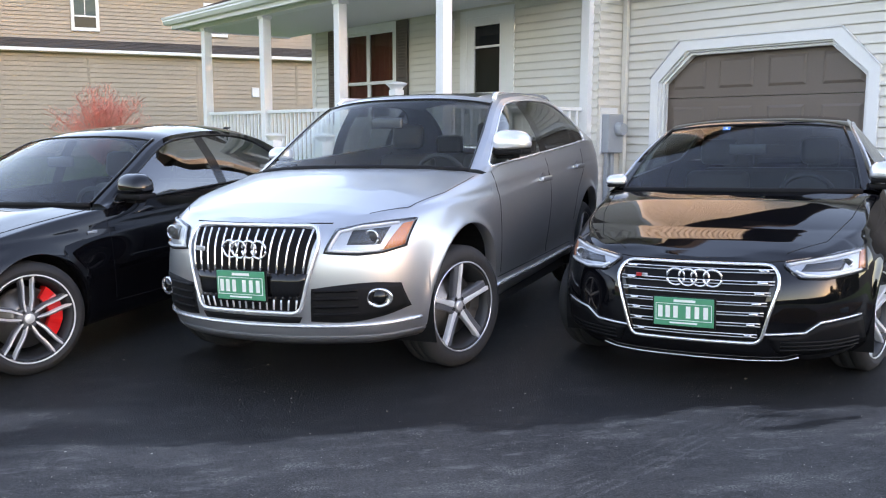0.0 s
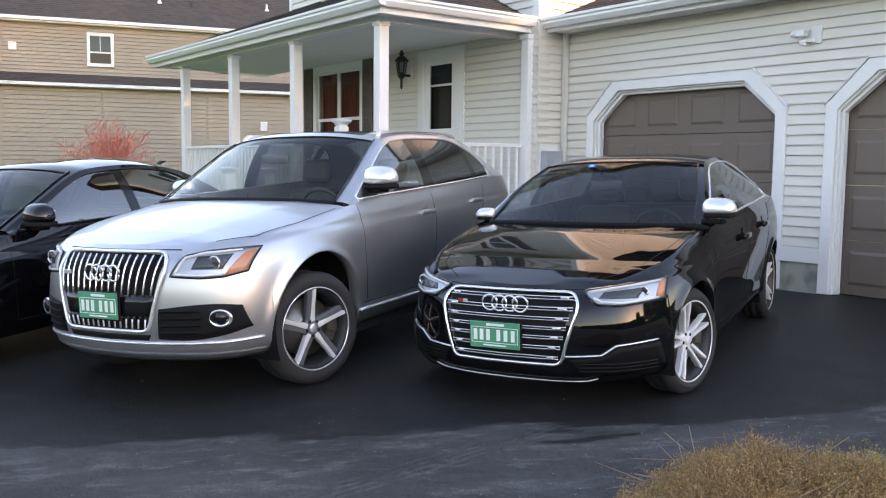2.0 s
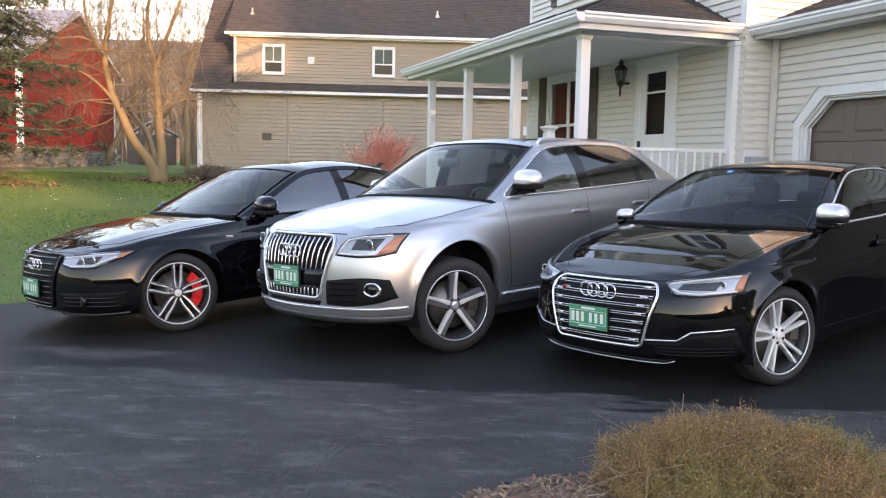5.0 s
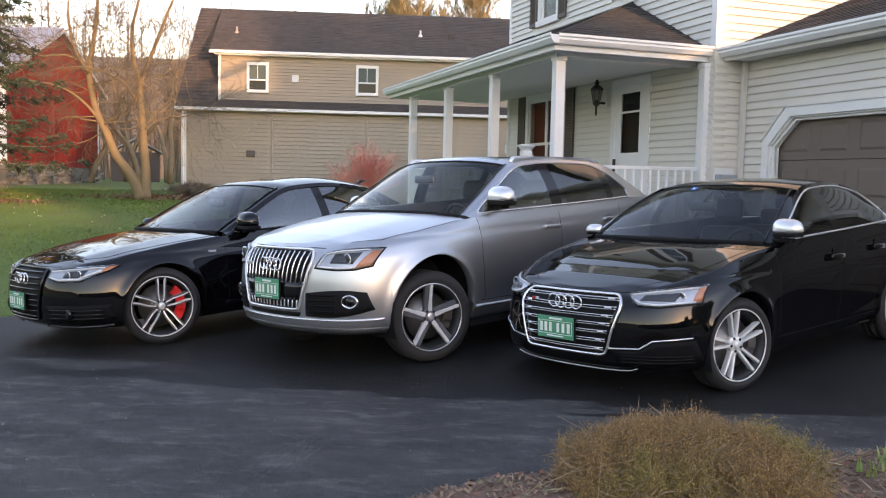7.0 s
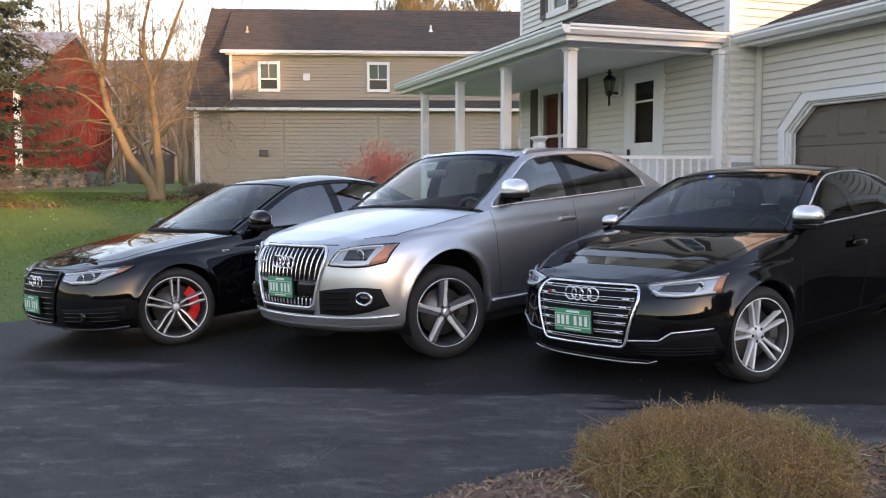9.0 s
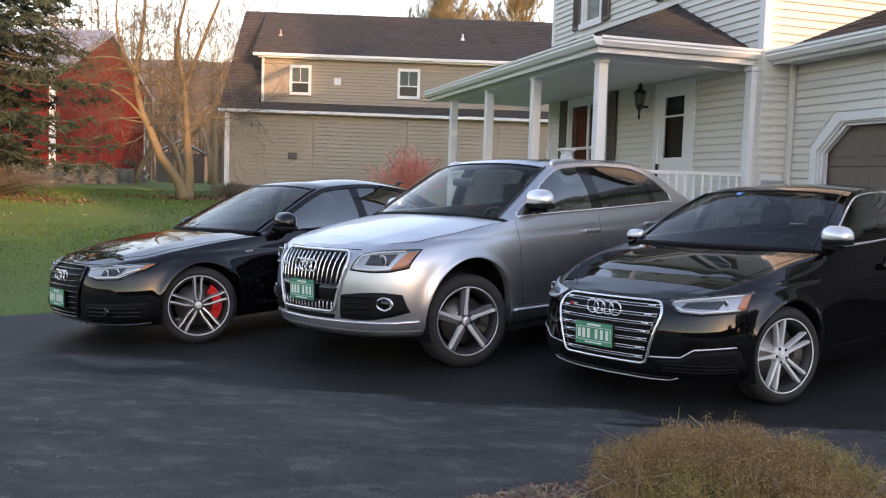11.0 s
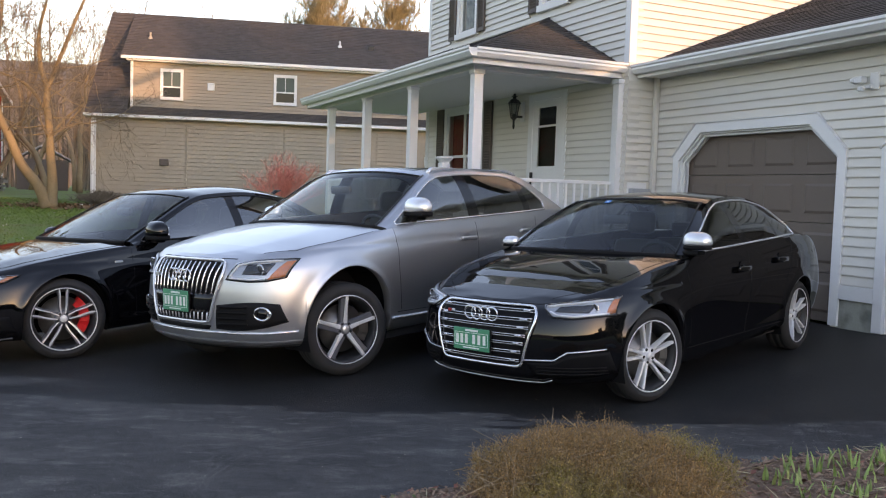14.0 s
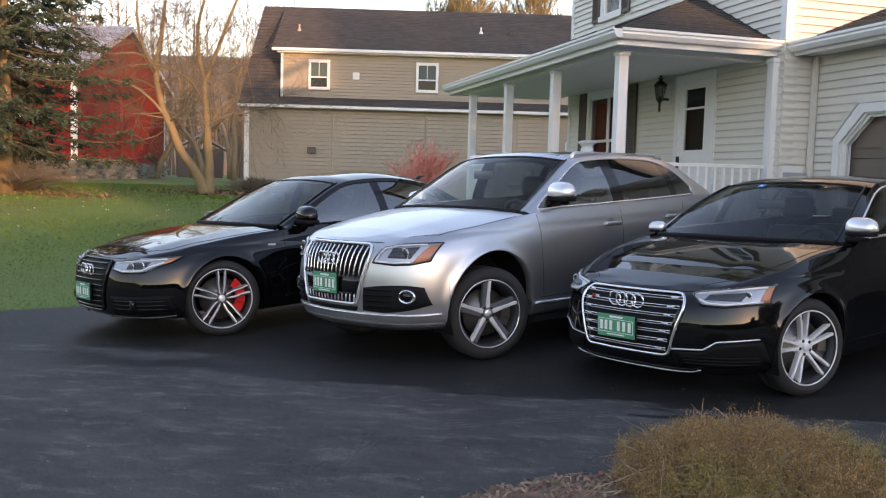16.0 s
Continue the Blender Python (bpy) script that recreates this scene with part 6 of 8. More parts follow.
def mirror(car, x, y, z, s, mat, size=1.0):
    if s < 0:
        size *= 0.68
    bm = bmesh.new()
    bmesh.ops.create_uvsphere(bm, u_segments=24, v_segments=16, radius=1.0)
    for v in bm.verts:
        a, b, c_ = v.co
        q = lambda w, e: math.copysign(abs(w) ** e, w)
        v.co = (q(a, 0.9) * 0.085 * (1.15 if a > 0 else 0.55), q(b, 0.62) * 0.122, q(c_, 0.8) * (0.084 if c_ > 0 else 0.030) * (1 - 0.12 * b * s))
        v.co *= size
    mr = part("mirror", bm, mat, car, "wing mirror with %s cap" % ("bright aluminium" if mat is M_SATIN else "black"), True)
    part("mirror_glass", box(-0.050 * size, -0.042 * size, -0.075 * size, 0.075 * size, -0.030 * size, 0.042 * size, 0.003), M_CHROME, mr)
    bm = box(-0.05, 0.05, -0.11, 0.03, -0.085, -0.055, 0.012) if s > 0 else box(-0.05, 0.05, -0.03, 0.11, -0.085, -0.055, 0.012)
    part("mirror_foot", bm, M_PLASTIC, mr)
    part("mirror_base", box(-0.05 * size, 0.075 * size, -0.102 * size, 0.102 * size, -0.052 * size, -0.020 * size, 0.012), M_PLASTIC, mr)
    if s < 0:
        y, z = y - 0.06, z - 0.05
    mr.matrix_basis = Matrix.Translation((x, s * y, z)) @ pose(0, 0, 0, 0, 0, -8 * s)


def outward(faces, verts, way):
    """The faces, turned so that they look the given way."""
    out = []
    for q in faces:
        a, b, c_, d = (np.asarray(verts[i]) for i in q)
        n_ = np.cross(c_ - a, d - b)
        out.append(q if n_ @ np.array(way) >= 0 else q[::-1])
    return out


def greenhouse(car, body, c, paint_mat):
    """Windscreen, roof, rear window, side windows and pillars."""
    E, C = c["edge"], c["roofline"]
    n_, m_ = 90, 28
    g = np.linspace(0, 7, n_ * 1)
    e, cc = spline(E, g), spline(C, g)
    ww = np.array([-1, -0.985] + list(np.linspace(-c["pillar"], c["pillar"], m_ - 3)) + [0.985, 1])
    P = np.zeros((len(g), len(ww), 3))
    for i in range(len(g)):
        for j, w in enumerate(ww):
            q = abs(w) ** 2.2
            P[i, j] = (cc[i, 0] + (e[i, 0] - cc[i, 0]) * q, w * e[i, 1], cc[i, 1] + (e[i, 2] - cc[i, 1]) * abs(w) ** 2.8)
    groups = {"windscreen": [], "roof": [], "rear_window": [], "sunroof": []}
    inner = range(1, len(ww) - 2)
    for i in range(len(g) - 1):
        gm = (g[i] + g[i + 1]) / 2
        for j in range(len(ww) - 1):
            mid = 2 <= j <= len(ww) - 4
            key = "roof"
            if mid and gm < 2.0:
                key = "windscreen"
            elif mid and 5.15 < gm < 6.9:
                key = "rear_window"
            elif c.get("sunroof") and 2.25 < gm < 4.4 and 4 <= j <= len(ww) - 6:
                key = "sunroof"
            groups[key].append((i * len(ww) + j, i * len(ww) + j + 1, (i + 1) * len(ww) + j + 1, (i + 1) * len(ww) + j))
    flat = P.reshape(-1, 3)
    mats = {"windscreen": M_SCREEN if c["clear"] else M_SCREEN_DARK, "roof": c.get("roof_mat", paint_mat), "rear_window": M_DARK_TINT, "sunroof": M_GLOSS}
    names = {"windscreen": "clear glass windscreen" if c["clear"] else "tinted glass windscreen", "rear_window": "dark rear window", "roof": "", "sunroof": "black glass sunroof"}
    for key, faces in groups.items():
        if not faces:
            continue
        used = sorted({k for q in faces for k in q})
        re_ = {k: i for i, k in enumerate(used)}
        ob = mesh_object(key, flat[used], outward([[re_[k] for k in q] for q in faces], flat[used], (0, 0, 1)), mats[key], car, names[key], True)
        if key in ("windscreen", "rear_window"):
            ob.visible_shadow = False
    liner = [(P[i, j] - np.array((0, 0, 0.03))) * np.array((1, 0.97, 1)) for i in range(len(g)) if 2.1 < g[i] < 5.0 for j in range(len(ww))]
    m2, n2 = len(ww), len(liner) // len(ww)
    mesh_object("headliner", liner, [(i * m2 + j, (i + 1) * m2 + j, (i + 1) * m2 + j + 1, i * m2 + j + 1) for i in range(n2 - 1) for j in range(m2 - 1)], M_LINER, car, "light grey headliner", True)
    # black band round the windscreen
    for jj in (2, len(ww) - 3):
        pts = [tuple(P[i, jj] + np.array((0.004, 0, 0.006))) for i in range(len(g)) if g[i] < 2.05]
        tube("windscreen_seal", pts, 0.006, M_GLOSS, car, 6)
    i2 = int(np.argmin(abs(g - 2.0)))
    tube("windscreen_seal", [tuple(P[i2, j] + np.array((0.0, 0, 0.003))) for j in range(2, len(ww) - 2)], 0.006, M_GLOSS, car, 6)
    tube("windscreen_cowl", [tuple(P[0, j] + np.array((0.018, 0, -0.010))) for j in range(2, len(ww) - 2)], 0.018, M_PLASTIC, car, 8)
    # sides
    lo_m, up_m = c.get("lo_m", 0.020), c.get("up_m", 0.030)
    ga, gc = c["dlo"]
    rows = 9
    for s in (1, -1):
        grid = np.zeros((len(g), rows + 4, 3))
        low_line, up_line = [], []
        for i in range(len(g)):
            b = body.belt_at(e[i, 0])
            top = e[i].copy()
            h = max(0.001, top[2] - b[2])
            lo, up = lo_m / h, 1 - (up_m + c.get("c_thick", 0.0) * max(0, (g[i] - gc + 0.9)) ** 2) / h
            if not (ga <= g[i] <= gc) or up - lo < 0.02:
                lo = up = min(max(0.5 if h < 0.05 else lo, 0.02), 0.98)
            fr = [0, lo * 0.5] + list(np.linspace(lo, up, rows)) + [up + (1 - up) * 0.5, 1.0]
            for r, q in enumerate(fr):
                bow = c.get("bow", 0.028) * 4 * q * (1 - q) * min(1, h / 0.3)
                p = b + (top - b) * q
                grid[i, r] = (p[0], s * (p[1] + bow), p[2])
            if ga <= g[i] <= gc and up - lo > 0.02:
                low_line.append(tuple(grid[i, 2] + np.array((0, s * 0.004, 0))))
                up_line.append(tuple(grid[i, rows + 1] + np.array((0, s * 0.004, 0))))
        paint_f, panes = [], {}
        R_ = rows + 4
        cuts = c["pillars"]
        for i in range(len(g) - 1):
            xm = (e[i, 0] + e[i + 1, 0]) / 2
            is_dlo = ga <= g[i] and g[i + 1] <= gc
            for r in range(R_ - 1):
                q = (i * R_ + r, (i + 1) * R_ + r, (i + 1) * R_ + r + 1, i * R_ + r + 1)
                q = q if s < 0 else q[::-1]
                if is_dlo and 2 <= r < rows + 1:
                    which = None
                    for k, (xa, xb) in enumerate(cuts):
                        if xb < xm < xa:
                            which = "pillar_%d" % k
                    if which is None:
                        which = sum(xm < xa for xa, xb in cuts)
                    panes.setdefault(which, []).append(q)
                else:
                    paint_f.append(q)
        flat = grid.reshape(-1, 3)

        def sub(name, faces, mat, label=""):
            used = sorted({k for q in faces for k in q})
            re_ = {k: i for i, k in enumerate(used)}
            return mesh_object(name, flat[used], outward([[re_[k] for k in q] for q in faces], flat[used], (0, s, 0.3)), mat, car, label, True)

        sub("side_frame", paint_f, paint_mat)
        for k, faces in panes.items():
            if isinstance(k, str):
                sub("door_pillar", faces, M_GLOSS, "gloss black door pillar")
            else:
                ob = sub("side_window", faces, c["front_glass"] if k == 0 or (k == 1 and c["front_glass"] is M_TINT_BRIGHT) else M_DARK_TINT, "tinted side window")
                ob.visible_shadow = False
        if low_line:
            mt = c["trim"]
            tube("window_trim", low_line, 0.009, mt, car, 6, label="bright trim under the side windows" if mt is not M_GLOSS else "")
            tube("window_trim", up_line, 0.008, mt, car, 6)
            tube("window_trim", [low_line[0], up_line[0]], 0.008, mt, car, 6)
            tube("window_trim", [low_line[-1], up_line[-1]], 0.008, mt, car, 6)


def seat(car, x, y, z):
    st = part("seat", box(-0.26, 0.26, -0.25, 0.25, 0, 0.16, 0.05), M_SEAT, car, "black leather seat", True)
    bm = box(-0.08, 0.07, -0.25, 0.25, 0, 0.62, 0.06, None)
    bmesh.ops.transform(bm, matrix=Matrix.Translation((-0.22, 0, 0.12)) @ pose(0, 0, 0, 0, -16, 0), verts=bm.verts)
    part("backrest", bm, M_SEAT, st, "", True)
    bm = box(-0.05, 0.06, -0.14, 0.14, 0, 0.20, 0.05)
    bmesh.ops.transform(bm, matrix=Matrix.Translation((-0.40, 0, 0.76)) @ pose(0, 0, 0, 0, -10, 0), verts=bm.verts)
    part("headrest", bm, M_SEAT, st, "", True)
    st.location = (x, y, z)


def cabin(car, c, hz):
    x0 = c["cowl"]
    w = c["w"]
    dash = part("dashboard", box(x0 - 0.42, x0 + 0.06, -w + 0.16, w - 0.16, hz - 0.34, hz - 0.10, 0.06), M_DASH, car, "black dashboard")
    part("floor_pan", box(-c["wb"] - 0.3, x0 + 0.2, -w + 0.12, w - 0.12, 0.22, 0.36), M_DASH, car)
    part("under_tray", box(-c["wb"] - 0.4, 0.40, -w + 0.36, w - 0.36, c["floor"][1][3] + 0.01, c["floor"][1][3] + 0.10), M_PLASTIC, car)
    sx = x0 - 1.15
    seat(car, sx, 0.38, hz - 0.70)
    seat(car, sx, -0.38, hz - 0.70)
    rear = part("rear_bench", box(sx - 1.0, sx - 0.5, -0.62, 0.62, hz - 0.70, hz - 0.48, 0.05), M_SEAT, car)
    bm = box(-0.09, 0.09, -0.64, 0.64, 0, 0.62, 0.05)
    bmesh.ops.transform(bm, matrix=Matrix.Translation((sx - 1.0, 0, hz - 0.6)) @ pose(0, 0, 0, 0, -18, 0), verts=bm.verts)
    part("rear_backrest", bm, M_SEAT, rear)
    for y in (-0.35, 0.35):
        part("headrest", box(sx - 1.28, sx - 1.18, y - 0.13, y + 0.13, hz - 0.02, hz + 0.15, 0.04), M_SEAT, rear)
    cx, cz = x0 - 0.50, hz - 0.12
    pts = [(cx + 0.19 * math.sin(a) * 0.35, 0.38 + 0.185 * math.cos(a), cz + 0.185 * math.sin(a) * 0.92) for a in np.linspace(0, 2 * math.pi, 30, endpoint=False)]
    v, f = tube_arrays(pts, 0.016, 8, True)
    sw = mesh_object("steering_wheel", v, f, M_DASH, car, "black steering wheel", True)
    part("steering_hub", box(cx - 0.03, cx + 0.05, 0.20, 0.56, cz - 0.04, cz + 0.04, 0.02), M_DASH, sw)
    rx, rz = c["roofline"][2][0] + 0.22, c["roofline"][2][1] - 0.16
    part("rear_view_mirror", box(rx - 0.02, rx + 0.02, -0.12, 0.12, rz - 0.035, rz + 0.035, 0.015), M_LAMP_DARK, car, "rear-view mirror", True)


def wheel_wells(car, c):
    for xc, zc, R in c["arches"]:
        for s in (1, -1):
            v, f = [], []
            k = 20
            for i in range(k + 1):
                a = math.pi * (-0.12 + 1.24 * i / k)
                for y in (c["w"] - 0.06, c["w"] - 0.34):
                    v.append((xc + (R + 0.012) * math.cos(a), s * y, zc + (R + 0.012) * math.sin(a)))
            for i in range(k):
                f.append((2 * i, 2 * i + 1, 2 * i + 3, 2 * i + 2))
            o = len(v)
            v.append((xc, s * (c["w"] - 0.34), zc))
            for i in range(k):
                f.append((2 * i + 1, o, 2 * i + 3))
            mesh_object("wheel_arch_liner", v, f, M_PLASTIC, car)


def headlight(car, body, low, high, amber, s, dark=False, lens=(), strips=(), bezel=()):
    pj = lambda y, z: body.front(y, z)
    m = lambda pts: [(s * a, b) for a, b in pts]
    hl = surface_patch("headlight", m(low), m(high), pj, 0.004, M_LAMP_DARK if dark else M_LAMP, car, 22, 8, "clear headlight with %s inside" % ("dark bezel" if dark else "bright reflector"))
    outline = list(low) + list(high)[::-1]
    v, f = tube_arrays(line_on(m(outline), pj, 0.006, 5, True), 0.006, 6, True)
    mesh_object("lamp_rim", v, f, M_GLOSS, hl, smooth=True)
    for lo_, hi_ in bezel:
        surface_patch("lamp_bezel", m(lo_), m(hi_), pj, 0.006, M_LAMP_DARK, hl, 10, 4, "dark inner bezel", 0.004)
    for y, z, r in lens:
        p, nr = pj(s * y, z)
        bm = bmesh.new()
        bmesh.ops.create_uvsphere(bm, u_segments=20, v_segments=12, radius=r)
        bmesh.ops.scale(bm, vec=(0.45, 1, 1), verts=bm.verts)
        ob = part("projector_lens", bm, M_LAMP_DARK, hl, "dark projector lens", True)
        ob.location = p + nr * 0.004
        v, f = tube_arrays([(p.x + 0.012, p.y + (r + 0.004) * math.cos(a), p.z + (r + 0.004) * math.sin(a)) for a in np.linspace(0, 2 * math.pi, 22, endpoint=False)], 0.006, 6, True)
        mesh_object("lens_ring", v, f, M_CHROME, hl, smooth=True)
    for st in strips:
        tube("light_strip", line_on(m(st), pj, 0.008, 6), 0.008, M_LED, hl, 6, label="white light strip")
    if amber:
        surface_patch("side_reflector", m(amber[0]), m(amber[1]), pj, 0.008, M_AMBER, hl, 8, 4, "amber side reflector", 0.004)
    cv = surface_patch("lamp_cover", m(low), m(high), pj, 0.014, M_COVER, hl, 22, 8, "clear lamp cover")
    cv.visible_shadow = False
    return hl


def car_thing(label):
    return empty("car", label, "car", "parked cars")


def side_lines(car, body, c, seams):
    """Door gaps on both sides."""
    for s in (1, -1):
        for pts in seams:
            if len(pts) < 2:
                continue
            pj = lambda x, z: body.side(x, z, s)
            tube("panel_gap", line_on(pts, pj, -0.0008, 8), 0.0028, M_GAP, car, 4)


def door_handle(car, body, x, z, mat):
    for s in (1, -1):
        p, n_ = body.side(x, z, s)
        h = part("door_handle", box(-0.115, 0.115, -0.012, 0.012, -0.018, 0.018, 0.011), mat, car, "door handle", True)
        h.matrix_basis = Matrix.Translation(p + n_ * 0.028)
        part("handle_cup", lathe([(0.045, -0.03), (0.05, -0.026), (0.02, -0.026), (0.001, -0.026)], 16, "y" if s > 0 else "y"), M_GLOSS if mat is M_PAINT_BLACK else mat, h)
        for q in (-0.085, 0.085):
            part("handle_foot", box(q - 0.012, q + 0.012, -0.03 if s > 0 else 0.0, 0.0 if s > 0 else 0.03, -0.010, 0.010), mat, h)


def place(car, axle, heading):
    car.matrix_world = ON_DRIVE @ Matrix.Translation((axle[0], axle[1], 0)) @ pose(0, 0, 0, 0, 0, heading - 90)


def settle(car, drawn, true):
    """Brings the shell of a car, not its wheels, from the drawn heights to the true ones."""
    def walk_parts(ob, m):
        for o in ob.children:
            if o.name.startswith(("wheel.", "brake")) or o.name == "wheel":
                continue
            n_ = m @ o.matrix_basis
            back = n_.inverted()
            co = np.empty(len(o.data.vertices) * 3)
            o.data.vertices.foreach_get("co", co)
            for v_, c_ in zip(o.data.vertices, co.reshape(-1, 3)):
                p = n_ @ Vector(c_)
                p.z = float(np.interp(p.z, drawn, true))
                v_.co = back @ p
            o.data.update()
            walk_parts(o, n_)
    walk_parts(car, Matrix.Identity(4))


def both(points):
    """Mirror a polyline given from the middle outwards, so that it runs from side to side."""
    return [(-a, b) for a, b in points[::-1]] + [(a, b) for a, b in points if a > 1e-6]


# ---- silver crossover ----
STYLE_CROSS = {"word": "five-spoke two-tone", "lip": M_SATIN, "hub": M_GUN, "caliper": M_DISC, "dish": 0.034, "turn": 4, "blades": [
    {"mat": M_ALLOY, "sec": [(0.16, -0.02, 0.15, 0.034), (0.50, -0.045, 0.105, 0.022), (0.80, -0.07, 0.10, 0.008), (0.965, -0.09, 0.12, 0.006)]},
    {"mat": M_GUN, "sec": [(0.16, 0.07, 0.18, 0.040), (0.50, 0.055, 0.17, 0.030), (0.80, 0.045, 0.16, 0.018), (0.965, 0.045, 0.17, 0.014)]}]}


def crossover():
    c = {"w": 0.949, "wb": 2.807, "side": (3.2, 12.2), "arches": [(0.0, 0.40, 0.435), (-2.807, 0.40, 0.435)], "flare": 0.020,
         "floor": ([-3.75, -3.3, -0.6, 0.4, 0.9], [0.36, 0.33, 0.29, 0.28, 0.27]), "line": ([-3.5, 0.4], [1.06, 0.97]), "cowl": -0.40, "ridge": 0.004,
         "outline": [(0.905, 0, 0.925, "F"), (0.885, 0.28, 0.925, "F"), (0.82, 0.50, 0.93, "F"), (0.70, 0.69, 0.945, "C"), (0.50, 0.835, 0.965, "C"), (0.22, 0.915, 1.00, "W"),
                     (-0.15, 0.940, 1.055, "W"), (-0.65, 0.945, 1.115, "S"), (-1.4, 0.949, 1.145, "S"), (-2.2, 0.949, 1.175, "S"), (-2.9, 0.940, 1.205, "S"),
                     (-3.35, 0.90, 1.21, "S"), (-3.62, 0.78, 1.19, "R"), (-3.73, 0.45, 1.15, "R"), (-3.75, 0, 1.14, "R")],
         "centre": [(0.76, 0.925), (0.55, 0.995), (0.25, 1.065), (-0.1, 1.125), (-0.45, 1.160), (-2, 1.3), (-3.7, 1.15)],
         "roofline": [(-0.31, 1.150), (-0.66, 1.355), (-1.05, 1.565), (-1.35, 1.615), (-1.95, 1.635), (-2.75, 1.59), (-3.28, 1.38), (-3.58, 1.16)],
         "edge": [(-0.46, 0.815, 1.115), (-0.82, 0.765, 1.315), (-1.20, 0.695, 1.51), (-1.50, 0.665, 1.56), (-2.05, 0.655, 1.575), (-2.75, 0.645, 1.535), (-3.22, 0.68, 1.365), (-3.5, 0.77, 1.195)],
         "dlo": (0.25, 5.3), "pillars": [(-1.58, -1.74), (-2.52, -2.62)], "pillar": 0.945, "clear": True, "front_glass": M_SIDE_CLEAR, "trim": M_SATIN, "sunroof": True, "c_thick": 0.22, "bow": 0.035}
    car = car_thing("silver compact crossover parked on the asphalt drive")
    b = Body(c)
    b.build(car, M_SILVER)
    greenhouse(car, b, c, M_SILVER)
    cabin(car, c, 1.14)
    wheel_wells(car, c)
    for x in (0.0, -2.807):
        for s in (1, -1):
            make_wheel(car, STYLE_CROSS, x, s * 0.790, 0.362, 0.268, 0.235, s, -18 if x == 0 else 0)
    pj = b.front
    # grille
    g = surface_patch("grille", both([(0, 0.455), (0.20, 0.456), (0.315, 0.465)]), both([(0, 0.885), (0.25, 0.884), (0.395, 0.872)]), pj, 0.006, M_GRILLE, car, 25, 10, "black grille with vertical chrome bars")
    out = round_poly([(-0.315, 0.455), (0.315, 0.455), (0.415, 0.80), (0.385, 0.888), (-0.385, 0.888), (-0.415, 0.80)], 0.05)
    v, f = tube_arrays(line_on(out, pj, 0.012, 3, True), 0.011, 8, True)
    mesh_object("grille_frame", v, f, M_SATIN, g, "bright grille frame", True)
    for i in range(15):
        u = (i - 7) / 7.5
        tube("grille_bar", line_on([(u * 0.365, 0.66), (u * 0.395, 0.868)], pj, 0.018, 6), 0.0062, M_CHROME, g, 6)
        tube("grille_bar", line_on([(u * 0.315, 0.472), (u * 0.325, 0.525)], pj, 0.014, 3), 0.006, M_SATIN, g, 6)
    surface_patch("plate_recess", both([(0, 0.525), (0.325, 0.53)]), both([(0, 0.66), (0.365, 0.66)]), pj, 0.014, M_GLOSS, g, 16, 4)
    rings(car, b, 0.782, 0.045, off=0.03)
    part("grille_badge", box(b.front(-0.30, 0.78)[0].x + 0.025, b.front(-0.30, 0.78)[0].x + 0.032, -0.335, -0.275, 0.765, 0.790, 0.002), M_SATIN, car)
    plate(car, b, 0.597, -0.012)
    for s in (1, -1):
        headlight(car, b, [(0.440, 0.764), (0.60, 0.750), (0.70, 0.754), (0.785, 0.778)], [(0.482, 0.872), (0.60, 0.896), (0.70, 0.904), (0.798, 0.908)],
                  ([(0.700, 0.764), (0.778, 0.784)], [(0.756, 0.888), (0.790, 0.894)]), s, False, [(0.655, 0.832, 0.034)],
                  [[(0.462, 0.774), (0.60, 0.764), (0.69, 0.768)], [(0.462, 0.776), (0.498, 0.862), (0.60, 0.884), (0.74, 0.894)]],
                  [([(0.545, 0.800), (0.69, 0.796)], [(0.560, 0.868), (0.715, 0.878)])])
        m = lambda pts: [(s * a, z) for a, z in pts]
        fi = surface_patch("air_intake", m([(0.365, 0.412), (0.55, 0.405), (0.70, 0.425), (0.805, 0.462)]), m([(0.378, 0.582), (0.55, 0.602), (0.68, 0.605), (0.775, 0.590)]), pj, 0.004, M_PLASTIC, car, 18, 6, "black bumper intake with fog lamp")
        for z in (0.45, 0.49, 0.53, 0.57):
            tube("intake_bar", line_on(m([(0.385, z), (0.60, z)]), pj, 0.010, 6), 0.008, M_GRILLE, fi, 5)
        p, nr = pj(s * 0.69, 0.525)
        ob = part("fog_lamp", lathe([(0.052, -0.02), (0.056, 0.012), (0.046, 0.016), (0.040, 0.004), (0.001, 0.010)], 28, "x"), M_CHROME, fi, "round chrome-ringed fog lamp", True)
        ob.matrix_basis = Matrix.Translation(p + nr * 0.008) @ pose(0, 0, 0, 0, 0, s * 22) @ Matrix.Diagonal((1, 1.3, 0.92, 1))
        ob2 = part("fog_lens", lathe([(0.040, 0.0), (0.036, 0.012), (0.020, 0.020), (0.001, 0.022)], 20, "x"), M_GLOSS, fi, "", True)
        ob2.matrix_basis = Matrix.Translation(p + nr * 0.010) @ pose(0, 0, 0, 0, 0, s * 22)
        side = lambda x, z: b.side(x, z, s)
        tube("sill_trim", line_on([(-0.47, 0.39), (-1.4, 0.385), (-2.33, 0.39)], side, 0.008, 12), 0.013, M_SATIN, car, 8, label="bright sill strip")
        pts = []
        for q in np.linspace(2.25, 5.0, 26):
            e = spline(c["edge"], [q])[0]
            lift = 0.026 * min(1, (q - 2.25) / 0.2, (5.0 - q) / 0.2)
            pts.append((e[0], s * (e[1] - 0.045), e[2] + 0.012 + lift))
        tube("roof_rail", pts, [0.019] * 26, M_SATIN, car, 8, label="bright roof rail")
        mirror(car, -0.80, 0.935, 1.25, s, M_SATIN, 1.12)
